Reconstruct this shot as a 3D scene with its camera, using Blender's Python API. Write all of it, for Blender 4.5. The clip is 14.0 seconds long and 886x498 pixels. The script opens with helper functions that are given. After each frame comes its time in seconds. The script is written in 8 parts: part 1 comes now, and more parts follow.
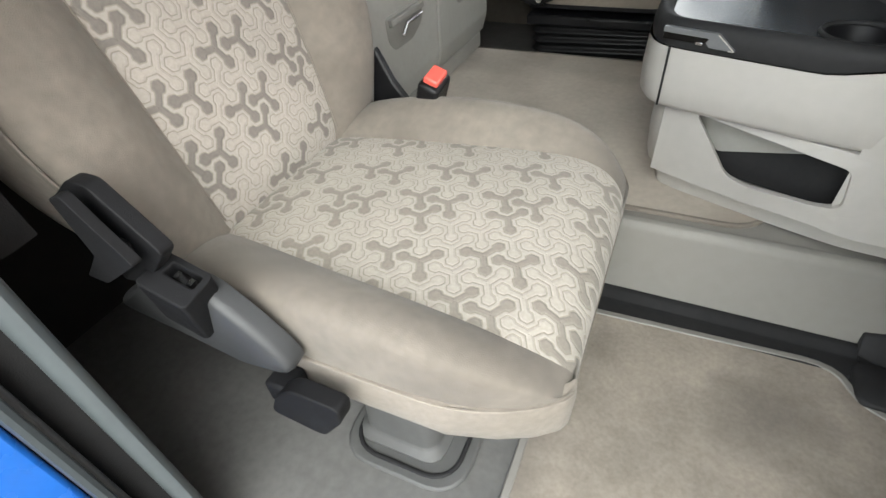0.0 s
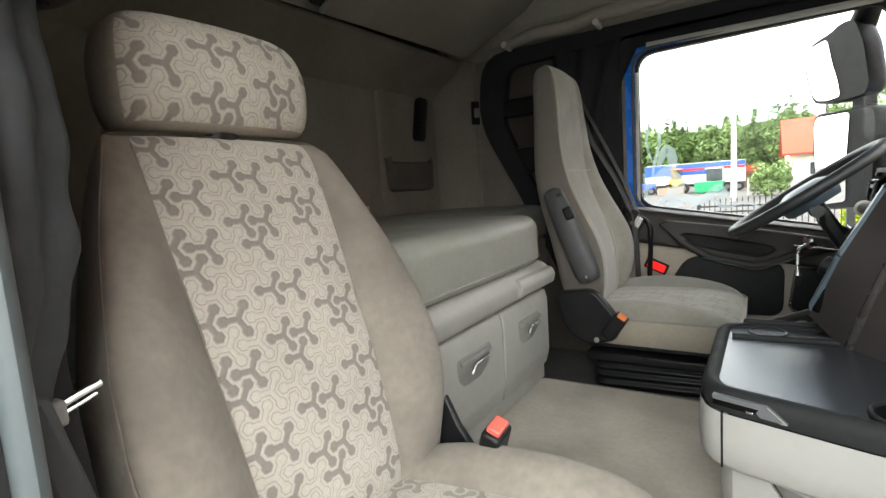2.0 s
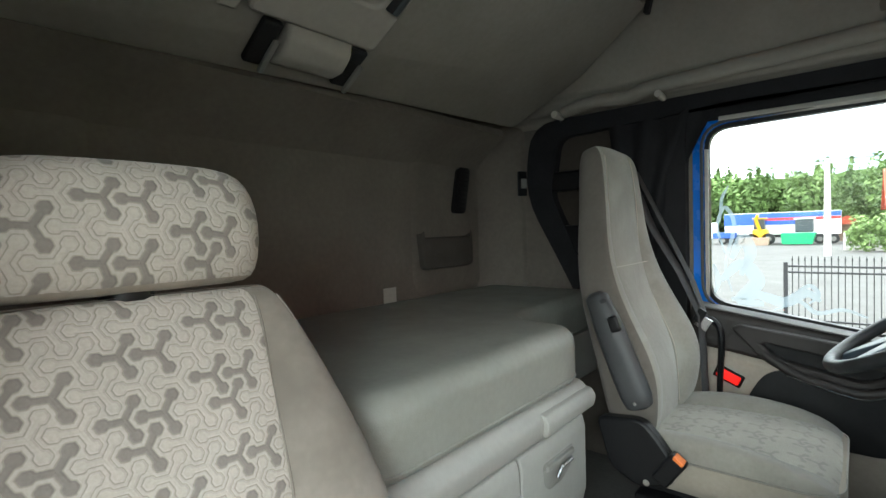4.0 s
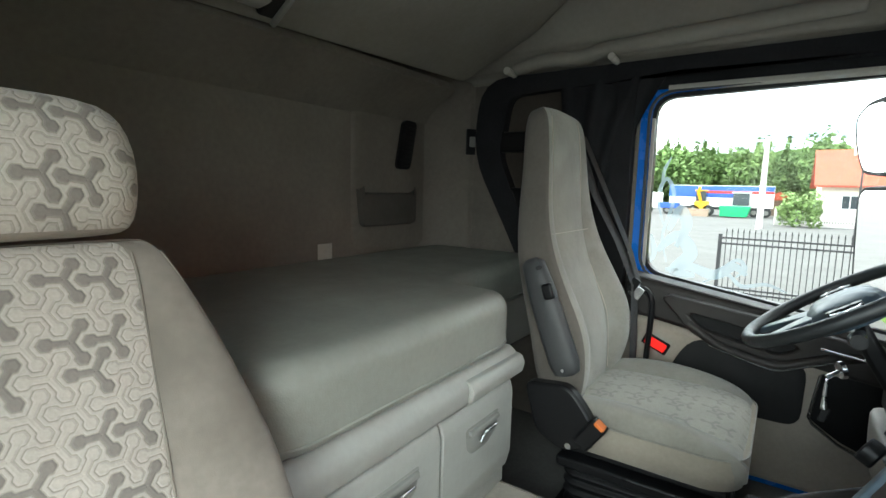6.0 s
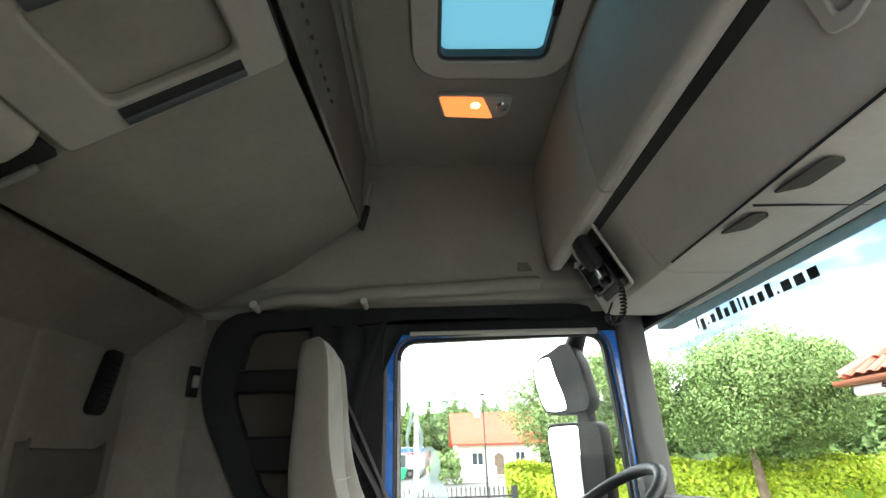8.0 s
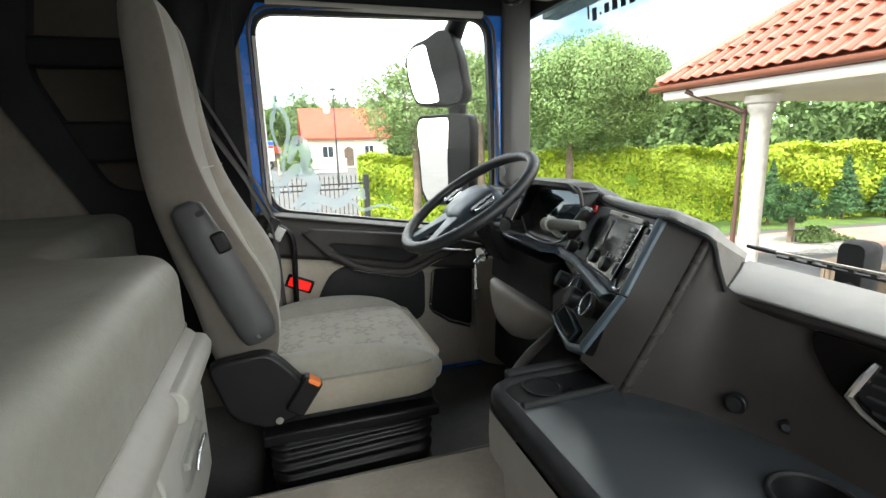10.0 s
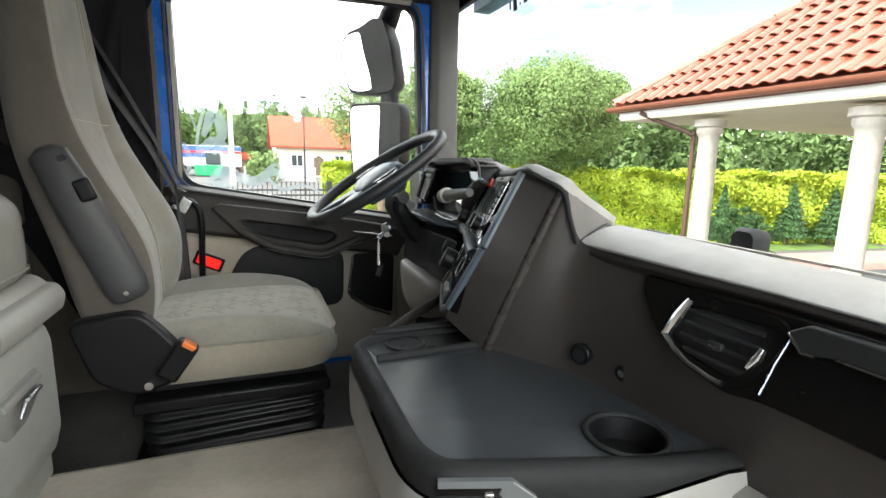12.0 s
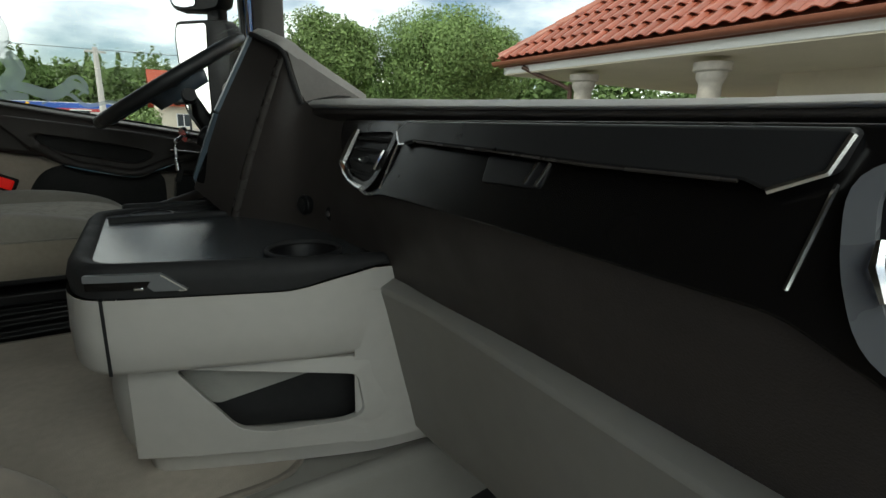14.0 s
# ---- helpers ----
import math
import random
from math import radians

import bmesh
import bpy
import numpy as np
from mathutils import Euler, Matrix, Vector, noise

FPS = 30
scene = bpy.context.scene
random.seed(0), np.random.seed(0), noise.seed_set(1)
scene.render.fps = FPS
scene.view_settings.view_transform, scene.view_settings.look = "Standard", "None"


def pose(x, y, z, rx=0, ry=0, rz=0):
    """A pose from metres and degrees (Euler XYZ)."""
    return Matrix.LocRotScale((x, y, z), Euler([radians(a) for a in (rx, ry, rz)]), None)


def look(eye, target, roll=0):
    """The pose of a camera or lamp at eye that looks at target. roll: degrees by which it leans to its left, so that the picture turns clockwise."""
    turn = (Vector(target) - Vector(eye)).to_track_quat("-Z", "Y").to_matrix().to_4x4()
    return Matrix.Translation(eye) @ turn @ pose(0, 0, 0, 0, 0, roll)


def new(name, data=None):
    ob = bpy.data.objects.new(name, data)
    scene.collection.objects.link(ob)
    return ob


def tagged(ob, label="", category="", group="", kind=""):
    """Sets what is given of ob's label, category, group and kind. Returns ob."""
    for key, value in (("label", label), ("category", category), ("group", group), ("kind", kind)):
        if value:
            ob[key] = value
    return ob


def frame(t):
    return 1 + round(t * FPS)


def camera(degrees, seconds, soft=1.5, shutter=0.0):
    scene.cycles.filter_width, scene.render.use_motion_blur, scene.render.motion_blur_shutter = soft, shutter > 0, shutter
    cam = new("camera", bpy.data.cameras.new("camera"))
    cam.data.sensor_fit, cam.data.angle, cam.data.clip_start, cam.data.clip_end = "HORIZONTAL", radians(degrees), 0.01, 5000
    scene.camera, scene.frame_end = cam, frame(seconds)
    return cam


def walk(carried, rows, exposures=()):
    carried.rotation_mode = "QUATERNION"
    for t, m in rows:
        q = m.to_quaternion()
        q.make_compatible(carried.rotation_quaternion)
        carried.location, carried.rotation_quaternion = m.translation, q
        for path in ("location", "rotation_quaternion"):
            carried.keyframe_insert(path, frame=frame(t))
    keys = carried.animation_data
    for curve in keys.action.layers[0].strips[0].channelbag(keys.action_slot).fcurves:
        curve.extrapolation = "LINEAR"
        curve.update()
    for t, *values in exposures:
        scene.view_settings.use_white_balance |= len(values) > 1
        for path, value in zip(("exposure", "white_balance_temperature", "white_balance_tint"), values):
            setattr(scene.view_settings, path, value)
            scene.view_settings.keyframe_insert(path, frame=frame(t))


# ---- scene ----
cam = camera(84.0, 14.0)
PATH = [
    (0, (1.353, -1.119, 0.547), (0.661, 0.22, -0.768), -5.0),
    (0.5, (1.388, -1.137, 0.588), (0.556, 0.375, -0.421), -5.3),
    (1, (1.402, -1.15, 0.611), (0.489, 0.485, -0.091), -5.3),
    (1.5, (1.417, -1.154, 0.623), (0.419, 0.524, 0.189), -5.0),
    (2, (1.387, -1.149, 0.645), (0.309, 0.519, 0.411), -4.0),
    (2.5, (1.355, -1.101, 0.691), (0.215, 0.54, 0.613), -3.8),
    (5, (1.391, -0.824, 0.839), (0.027, 0.632, 0.7), 0.2),
    (5.5, (1.396, -0.821, 0.828), (0.108, 0.665, 0.464), 1.4),
    (6, (1.373, -0.813, 0.816), (0.243, 0.819, 0.569), 1.4),
    (6.5, (1.291, -0.819, 0.799), (0.489, 1.006, 0.963), 0.2),
    (7, (1.187, -0.818, 0.772), (0.776, 1.04, 1.388), -2.7),
    (7.5, (1.114, -0.819, 0.763), (1.033, 0.953, 1.686), -4.7),
    (8, (1.066, -0.803, 0.739), (1.128, 1.04, 1.515), -1.8),
    (8.5, (1.021, -0.745, 0.714), (1.293, 1.228, 0.901), -2.8),
    (9, (0.991, -0.65, 0.727), (1.46, 1.245, 0.292), -2.7),
    (11.5, (1.093, -0.684, 0.703), (1.752, 1.169, 0.34), -0.5),
    (12, (1.165, -0.715, 0.614), (1.881, 1.119, 0.264), 1.3),
    (12.5, (1.252, -0.718, 0.511), (2.112, 1.057, 0.179), 2.4),
    (13, (1.333, -0.761, 0.453), (2.318, 0.946, 0.113), 2.7),
    (13.5, (1.363, -0.846, 0.44), (2.4, 0.818, 0.049), 2.4),
    (14, (1.389, -0.929, 0.464), (2.417, 0.717, -0.019), 1.6),
]
walk(cam, [(t, look(eye, target, roll)) for t, eye, target, roll in PATH], [(0, 1.6, 6800, 6), (1.0, 1.70, 6900, 5), (2.5, 1.85, 6750, 3), (5, 1.95, 6150, -4), (6.0, 1.92, 6300, -4), (6.5, 2.15, 6500, -4), (7.0, 2.5, 6650, -1), (7.6, 2.25, 6650, 1), (8.4, 2.15, 6550, -4), (9.0, 1.78, 6650, -1), (12.0, 1.82, 6750, 3), (12.6, 1.4, 6800, 2), (13.1, 0.40, 6800, -6), (14, -0.05, 6800, -3)])

# ---- world, sun, exposure ----
world = bpy.data.worlds.new("sky")
scene.world = world
world.use_nodes = True
_nt = world.node_tree
_nt.nodes.clear()
SUN_EL, SUN_ROT = radians(48), radians(-96)
_sky = _nt.nodes.new("ShaderNodeTexSky")
_sky.sky_type = 'NISHITA'
_sky.sun_disc = False
_sky.sun_elevation, _sky.sun_rotation = SUN_EL, SUN_ROT
_tc = _nt.nodes.new("ShaderNodeTexCoord")
_map = _nt.nodes.new("ShaderNodeMapping")
_map.inputs["Scale"].default_value = (1.0, 1.0, 2.6)
_noi = _nt.nodes.new("ShaderNodeTexNoise")
_noi.inputs["Scale"].default_value, _noi.inputs["Detail"].default_value = 2.6, 8.0
_ramp = _nt.nodes.new("ShaderNodeValToRGB")
_ramp.color_ramp.elements[0].position, _ramp.color_ramp.elements[1].position = 0.36, 0.62
_mul = _nt.nodes.new("ShaderNodeMix")
_mul.data_type = 'RGBA'
_mul.blend_type = 'MULTIPLY'
_mul.inputs[0].default_value = 1.0
SKY = 0.13
_mul.inputs[7].default_value = (SKY * 0.95, SKY * 0.99, SKY * 1.03, 1)
_mix = _nt.nodes.new("ShaderNodeMix")
_mix.data_type = 'RGBA'
_mix.inputs[7].default_value = (2.2, 2.2, 2.2, 1)
_bg = _nt.nodes.new("ShaderNodeBackground")
_out = _nt.nodes.new("ShaderNodeOutputWorld")
for a, b in ((_tc.outputs["Generated"], _map.inputs[0]), (_map.outputs[0], _noi.inputs["Vector"]), (_noi.outputs[0], _ramp.inputs[0]),
             (_sky.outputs[0], _mul.inputs[6]), (_ramp.outputs[0], _mix.inputs[0]), (_mul.outputs[2], _mix.inputs[6]),
             (_mix.outputs[2], _bg.inputs[0]), (_bg.outputs[0], _out.inputs[0])):
    _nt.links.new(a, b)
_bg.inputs[1].default_value = 1.0
sun = new("sun", bpy.data.lights.new("sun", 'SUN'))
sun.data.energy, sun.data.angle, sun.data.color = 2.0, radians(3.0), (1, 0.95, 0.88)
_az = SUN_ROT
sun.matrix_world = look((0, 0, 0), (-math.sin(_az) * math.cos(SUN_EL), -math.cos(_az) * math.cos(SUN_EL), -math.sin(SUN_EL)))

# the sky's light through the open passenger doorway
doorlight = new("doorway_skylight", bpy.data.lights.new("doorway_skylight", 'AREA'))
doorlight.data.shape, doorlight.data.size, doorlight.data.size_y = 'RECTANGLE', 1.3, 1.4
doorlight.data.energy, doorlight.data.color = 13.5, (0.95, 0.98, 1.0)
doorlight.matrix_world = look((1.62, -1.95, 1.45), (1.20, -0.40, 0.20))



# ---- materials ----
def mat(name, rgb, rough=0.6, metal=0.0, vary=0.12, vscale=6.0, bump=0.0, bscale=400.0, coat=0.0, rvary=0.1, sheen=0.0, spec=0.5, stain=None, stain_scale=3.0, stain_lo=0.5, stain_hi=0.75, stretch=(1, 1, 1), island=0.0, objrand=0.0, bdist=0.002):
    """A surface: base colour varied at two scales, roughness variation, fine relief and optional stains."""
    m = bpy.data.materials.new(name)
    m.use_nodes = True
    nt = m.node_tree
    N, L = nt.nodes, nt.links
    p = N["Principled BSDF"]
    tc = N.new("ShaderNodeTexCoord")
    mp = N.new("ShaderNodeMapping")
    mp.inputs["Scale"].default_value = stretch
    L.new(tc.outputs["Object"], mp.inputs[0])
    src = mp.outputs[0]

    def noise_tex(scale, detail=4.0):
        n = N.new("ShaderNodeTexNoise")
        n.inputs["Scale"].default_value, n.inputs["Detail"].default_value = scale, detail
        L.new(src, n.inputs["Vector"])
        return n.outputs[0]
    col = N.new("ShaderNodeRGB")
    col.outputs[0].default_value = (*rgb, 1)
    out = col.outputs[0]

    def mixed(fac, a, b, mode='MIX'):
        x = N.new("ShaderNodeMix")
        x.data_type, x.blend_type = 'RGBA', mode
        for v, sock in ((fac, x.inputs[0]), (a, x.inputs[6]), (b, x.inputs[7])):
            if isinstance(v, (int, float)):
                sock.default_value = v
            elif isinstance(v, tuple):
                sock.default_value = (*v, 1)
            else:
                L.new(v, sock)
        return x.outputs[2]

    def spread(v, lo, hi):
        r = N.new("ShaderNodeMapRange")
        r.inputs[3].default_value, r.inputs[4].default_value = lo, hi
        r.inputs[1].default_value, r.inputs[2].default_value = 0.25, 0.75
        L.new(v, r.inputs[0])
        return r.outputs[0]
    if vary:
        big = spread(noise_tex(vscale), 1 - vary, 1 + vary)
        fine = spread(noise_tex(vscale * 14, 2.0), 1 - vary * 0.5, 1 + vary * 0.5)
        mm = N.new("ShaderNodeMath")
        mm.operation = 'MULTIPLY'
        L.new(big, mm.inputs[0])
        L.new(fine, mm.inputs[1])
        f = mm.outputs[0]
        if island or objrand:
            g = N.new("ShaderNodeNewGeometry").outputs["Random Per Island"] if island else N.new("ShaderNodeObjectInfo").outputs["Random"]
            amt = island or objrand
            r = N.new("ShaderNodeMapRange")
            r.inputs[3].default_value, r.inputs[4].default_value = 1 - amt, 1 + amt
            L.new(g, r.inputs[0])
            m2 = N.new("ShaderNodeMath")
            m2.operation = 'MULTIPLY'
            L.new(f, m2.inputs[0])
            L.new(r.outputs[0], m2.inputs[1])
            f = m2.outputs[0]
        vs = N.new("ShaderNodeVectorMath")
        vs.operation = 'SCALE'
        L.new(out, vs.inputs[0])
        L.new(f, vs.inputs["Scale"])
        out = vs.outputs[0]
    if stain:
        n = noise_tex(stain_scale, 6.0)
        r = N.new("ShaderNodeMapRange")
        r.inputs[1].default_value, r.inputs[2].default_value = stain_lo, stain_hi
        L.new(n, r.inputs[0])
        out = mixed(r.outputs[0], out, stain)
    L.new(out, p.inputs["Base Color"])
    p.inputs["Metallic"].default_value = metal
    p.inputs["Specular IOR Level"].default_value = spec
    if rvary:
        L.new(spread(noise_tex(vscale * 2.3), max(0.02, rough - rvary), min(1, rough + rvary)), p.inputs["Roughness"])
    else:
        p.inputs["Roughness"].default_value = rough
    p.inputs["Coat Weight"].default_value = coat
    p.inputs["Sheen Weight"].default_value = sheen
    if bump:
        b = N.new("ShaderNodeBump")
        b.inputs["Strength"].default_value, b.inputs["Distance"].default_value = bump, bdist
        L.new(noise_tex(bscale, 3.0), b.inputs["Height"])
        L.new(b.outputs[0], p.inputs["Normal"])
    return m


def glass(name, tint=(1, 1, 1), rough=0.0, mixing=0.987):
    """Thin pane: clear transmission with a weak mirror."""
    m = bpy.data.materials.new(name)
    m.use_nodes = True
    N, L = m.node_tree.nodes, m.node_tree.links
    N.clear()
    t, g, x, o = (N.new("ShaderNode" + k) for k in ("BsdfTransparent", "BsdfGlossy", "MixShader", "OutputMaterial"))
    t.inputs[0].default_value = (*tint, 1)
    g.inputs["Roughness"].default_value = rough
    x.inputs[0].default_value = 1 - mixing
    L.new(t.outputs[0], x.inputs[1])
    L.new(g.outputs[0], x.inputs[2])
    L.new(x.outputs[0], o.inputs[0])
    return m


def glow(name, rgb, strength):
    m = bpy.data.materials.new(name)
    m.use_nodes = True
    p = m.node_tree.nodes["Principled BSDF"]
    p.inputs["Base Color"].default_value = (*rgb, 1)
    p.inputs["Emission Color"].default_value = (*rgb, 1)
    p.inputs["Emission Strength"].default_value = strength
    return m


def trefoil_cloth(name, light, dark, line, uaxis, vaxis, pitch=0.0385, rot=0.97, weave=(0, 1, 8, 4, 10)):
    """Woven cloth with an interlocking three-lobed motif, embossed outlines and some motifs darker."""
    m = bpy.data.materials.new(name)
    m.use_nodes = True
    nt = m.node_tree
    N, L = nt.nodes, nt.links
    p = N["Principled BSDF"]

    def math_node(op, a, b=None, c=None):
        n = N.new("ShaderNodeMath")
        n.operation = op
        for v, s in zip((a, b, c), n.inputs):
            if v is None:
                continue
            if isinstance(v, (int, float)):
                s.default_value = v
            else:
                L.new(v, s)
        return n.outputs[0]
    tc = N.new("ShaderNodeTexCoord")
    wob = N.new("ShaderNodeTexNoise")
    wob.inputs["Scale"].default_value = 7.0
    L.new(tc.outputs["Object"], wob.inputs["Vector"])

    def dot(axis):
        n = N.new("ShaderNodeVectorMath")
        n.operation = 'DOT_PRODUCT'
        L.new(tc.outputs["Object"], n.inputs[0])
        n.inputs[1].default_value = axis
        return n.outputs["Value"]
    u0, v0 = dot(uaxis), dot(vaxis)
    w = math_node('MULTIPLY', math_node('SUBTRACT', wob.outputs[0], 0.5), 0.012)
    u0, v0 = math_node('ADD', u0, w), math_node('SUBTRACT', v0, w)
    ca, sa = math.cos(rot) / pitch, math.sin(rot) / pitch
    u = math_node('ADD', math_node('MULTIPLY', u0, ca), math_node('MULTIPLY', v0, sa))
    v = math_node('SUBTRACT', math_node('MULTIPLY', v0, ca), math_node('MULTIPLY', u0, sa))
    H = math.sqrt(3)
    dist, tone = None, None
    for k in range(3):
        dx, dy = math.cos(k * 2 * math.pi / 3), math.sin(k * 2 * math.pi / 3)
        qx, qy = math_node('SUBTRACT', u, 0.34 * dx), math_node('SUBTRACT', v, 0.34 * dy)
        # nearest site of the triangular lattice: two rectangular lattices
        cands = []
        for ox, oy in ((0.0, 0.0), (0.5, H / 2)):
            ix = math_node('ADD', math_node('ROUND', math_node('SUBTRACT', qx, ox)), ox)
            iy = math_node('ADD', math_node('MULTIPLY', math_node('ROUND', math_node('DIVIDE', math_node('SUBTRACT', qy, oy), H)), H), oy)
            lx, ly = math_node('SUBTRACT', qx, ix), math_node('SUBTRACT', qy, iy)
            d2 = math_node('ADD', math_node('MULTIPLY', lx, lx), math_node('MULTIPLY', ly, ly))
            cands.append((d2, ix, iy, lx, ly))
        pick = math_node('LESS_THAN', cands[1][0], cands[0][0])

        def choose(i):
            return math_node('ADD', math_node('MULTIPLY', pick, math_node('SUBTRACT', cands[1][i], cands[0][i])), cands[0][i])
        ix, iy, lx, ly = (choose(i) for i in (1, 2, 3, 4))
        # along and across the arm, measured from the site
        al = math_node('ADD', math_node('ADD', math_node('MULTIPLY', lx, dx), math_node('MULTIPLY', ly, dy)), 0.34)
        ac = math_node('SUBTRACT', math_node('MULTIPLY', ly, dx), math_node('MULTIPLY', lx, dy))
        # lobe
        la = math_node('SUBTRACT', al, 0.535)
        ha, hb = math_node('MULTIPLY', la, 0.866), math_node('MULTIPLY', ac, 0.5)
        hexa = math_node('MAXIMUM', math_node('ABSOLUTE', math_node('ADD', ha, hb)), math_node('ABSOLUTE', math_node('SUBTRACT', ha, hb)))
        lobe = math_node('SUBTRACT', math_node('SMOOTH_MAX', hexa, math_node('ABSOLUTE', ac), 0.07), 0.172)
        ext = math_node('MAXIMUM', math_node('SUBTRACT', math_node('ABSOLUTE', math_node('SUBTRACT', al, 0.25)), 0.27), math_node('SUBTRACT', math_node('ABSOLUTE', ac), 0.088))
        d = math_node('SMOOTH_MIN', lobe, ext, 0.06)
        # a woven repeat of the darker motifs over the lattice
        jj = math_node('ROUND', math_node('MULTIPLY', iy, 2.0 / H))
        ii = math_node('ROUND', math_node('SUBTRACT', ix, math_node('MULTIPLY', jj, 0.5)))
        step = math_node('FLOORED_MODULO', math_node('ADD', ii, math_node('MULTIPLY', jj, 8.0)), 13.0)
        woven = None
        for w_ in weave:
            hit = math_node('COMPARE', step, float(w_), 0.3)
            woven = hit if woven is None else math_node('MAXIMUM', woven, hit)
        isdark = math_node('MULTIPLY', math_node('LESS_THAN', d, -0.004), woven)
        dist = d if dist is None else math_node('MINIMUM', dist, d)
        tone = isdark if tone is None else math_node('MAXIMUM', tone, isdark)
    edge = math_node('MULTIPLY', math_node('COMPARE', dist, 0.012, 0.016), math_node('SUBTRACT', 1.0, tone))

    def rgb_mix(fac, a, b):
        x = N.new("ShaderNodeMix")
        x.data_type = 'RGBA'
        L.new(fac, x.inputs[0])
        for q, s in ((a, x.inputs[6]), (b, x.inputs[7])):
            if isinstance(q, tuple):
                s.default_value = (*q, 1)
            else:
                L.new(q, s)
        return x.outputs[2]
    c = rgb_mix(edge, light, line)
    c = rgb_mix(tone, c, dark)
    fib = N.new("ShaderNodeTexNoise")
    fib.inputs["Scale"].default_value, fib.inputs["Detail"].default_value = 260.0, 3.0
    L.new(tc.outputs["Object"], fib.inputs["Vector"])
    sm = N.new("ShaderNodeTexNoise")
    sm.inputs["Scale"].default_value, sm.inputs["Detail"].default_value = 9.0, 4.0
    L.new(tc.outputs["Object"], sm.inputs["Vector"])
    fac = math_node('ADD', math_node('MULTIPLY', math_node('ADD', fib.outputs[0], sm.outputs[0]), 0.35), 0.65)
    vs = N.new("ShaderNodeVectorMath")
    vs.operation = 'SCALE'
    L.new(c, vs.inputs[0])
    L.new(fac, vs.inputs["Scale"])
    L.new(vs.outputs[0], p.inputs["Base Color"])
    p.inputs["Roughness"].default_value = 0.9
    p.inputs["Sheen Weight"].default_value = 0.15
    b = N.new("ShaderNodeBump")
    b.inputs["Strength"].default_value, b.inputs["Distance"].default_value = 0.5, 0.0015
    h = math_node('ADD', math_node('MULTIPLY', math_node('MINIMUM', math_node('ABSOLUTE', dist), 0.05), 14.0), math_node('MULTIPLY', fib.outputs[0], 0.35))
    L.new(h, b.inputs["Height"])
    L.new(b.outputs[0], p.inputs["Normal"])
    return m


M = {}
M["velour"] = mat("velour", (0.208, 0.181, 0.152), 0.85, vary=0.22, vscale=5, bump=0.35, bscale=900, sheen=0.14, stain=(0.138, 0.119, 0.099), stain_scale=4.5, stain_lo=0.47, stain_hi=0.70)
M["velour_side"] = mat("velour side", (0.42, 0.37, 0.31), 0.88, vary=0.1, vscale=6, bump=0.3, bscale=700, sheen=0.25)
M["velour_warm"] = mat("warm cushion side", (0.30, 0.262, 0.215), 0.88, vary=0.12, vscale=7, bump=0.3, bscale=600, sheen=0.15)
# pale cushion edge; also lightens backrest and headrest sides for the door's light
M["velour_edge_lit_side"] = mat("pale cushion edge and lit seat sides", (0.255, 0.222, 0.187), 0.88, vary=0.2, vscale=9, bump=0.3, bscale=700, sheen=0.1)
M["underbeige"] = mat("column cover plastic", (0.25, 0.225, 0.20), 0.55, vary=0.06, vscale=6, bump=0.15, bscale=900)
M["pocketcloth"] = mat("pocket cloth and slot shade", (0.065, 0.058, 0.05), 0.9, vary=0.15, vscale=9, bump=0.3, bscale=500)
M["fasciaslate"] = mat("fascia slate plastic", (0.021, 0.028, 0.034), 0.48, vary=0.08, vscale=12, bump=0.1, bscale=900, spec=0.12)
M["levermatt"] = mat("dark lever plastic", (0.011, 0.011, 0.012), 0.6, vary=0.15, vscale=10, bump=0.2, bscale=900, spec=0.15)
M["catchgrey"] = mat("slate catch plastic", (0.13, 0.135, 0.14), 0.42, vary=0.08, vscale=20)
# the dash plastic again, lightened for the face that catches more light
M["dashface_lit"] = mat("lit dash face plastic", (0.043, 0.0365, 0.034), 0.5, vary=0.1, vscale=8, bump=0.3, bscale=700, spec=0.4)
# the wall felt darkened, with the shade inside the surround in its colour
M["archback_shaded"] = mat("felt backing darkened for shade", (0.055, 0.047, 0.041), 0.9, vary=0.14, vscale=4, bump=0.3, bscale=600, spec=0.1)
M["hub"] = mat("hub cover", (0.060, 0.085, 0.112), 0.40, vary=0.08, vscale=10)
M["dashgloss"] = mat("polished dash edge", (0.05, 0.044, 0.041), 0.28, vary=0.05, vscale=9)
M["velour_drv"] = mat("driver velour", (0.245, 0.228, 0.20), 0.88, vary=0.14, vscale=7, bump=0.4, bscale=500, sheen=0.25, stain=(0.30, 0.285, 0.255), stain_scale=9)
M["velour_dark"] = mat("dark taupe velour", (0.105, 0.092, 0.080), 0.9, vary=0.12, vscale=6, bump=0.3, bscale=600, sheen=0.1)
M["cloth_cushion"] = trefoil_cloth("cushion cloth", (0.40, 0.363, 0.315), (0.245, 0.22, 0.187), (0.29, 0.26, 0.217), (1, 0, 0), (0, 1, 0))
M["cloth_back"] = trefoil_cloth("backrest cloth", (0.43, 0.391, 0.346), (0.218, 0.197, 0.175), (0.31, 0.28, 0.242), (0, 1, 0), (-0.3, 0, 0.95))
M["cloth_drv"] = trefoil_cloth("worn cushion cloth", (0.35, 0.33, 0.29), (0.27, 0.255, 0.225), (0.31, 0.29, 0.255), (1, 0, 0), (0, 1, 0))
M["carpet"] = mat("carpet", (0.46, 0.41, 0.35), 0.95, vary=0.14, vscale=5, bump=0.6, bscale=500, sheen=0.1, stain=(0.30, 0.255, 0.21), stain_scale=3.5)
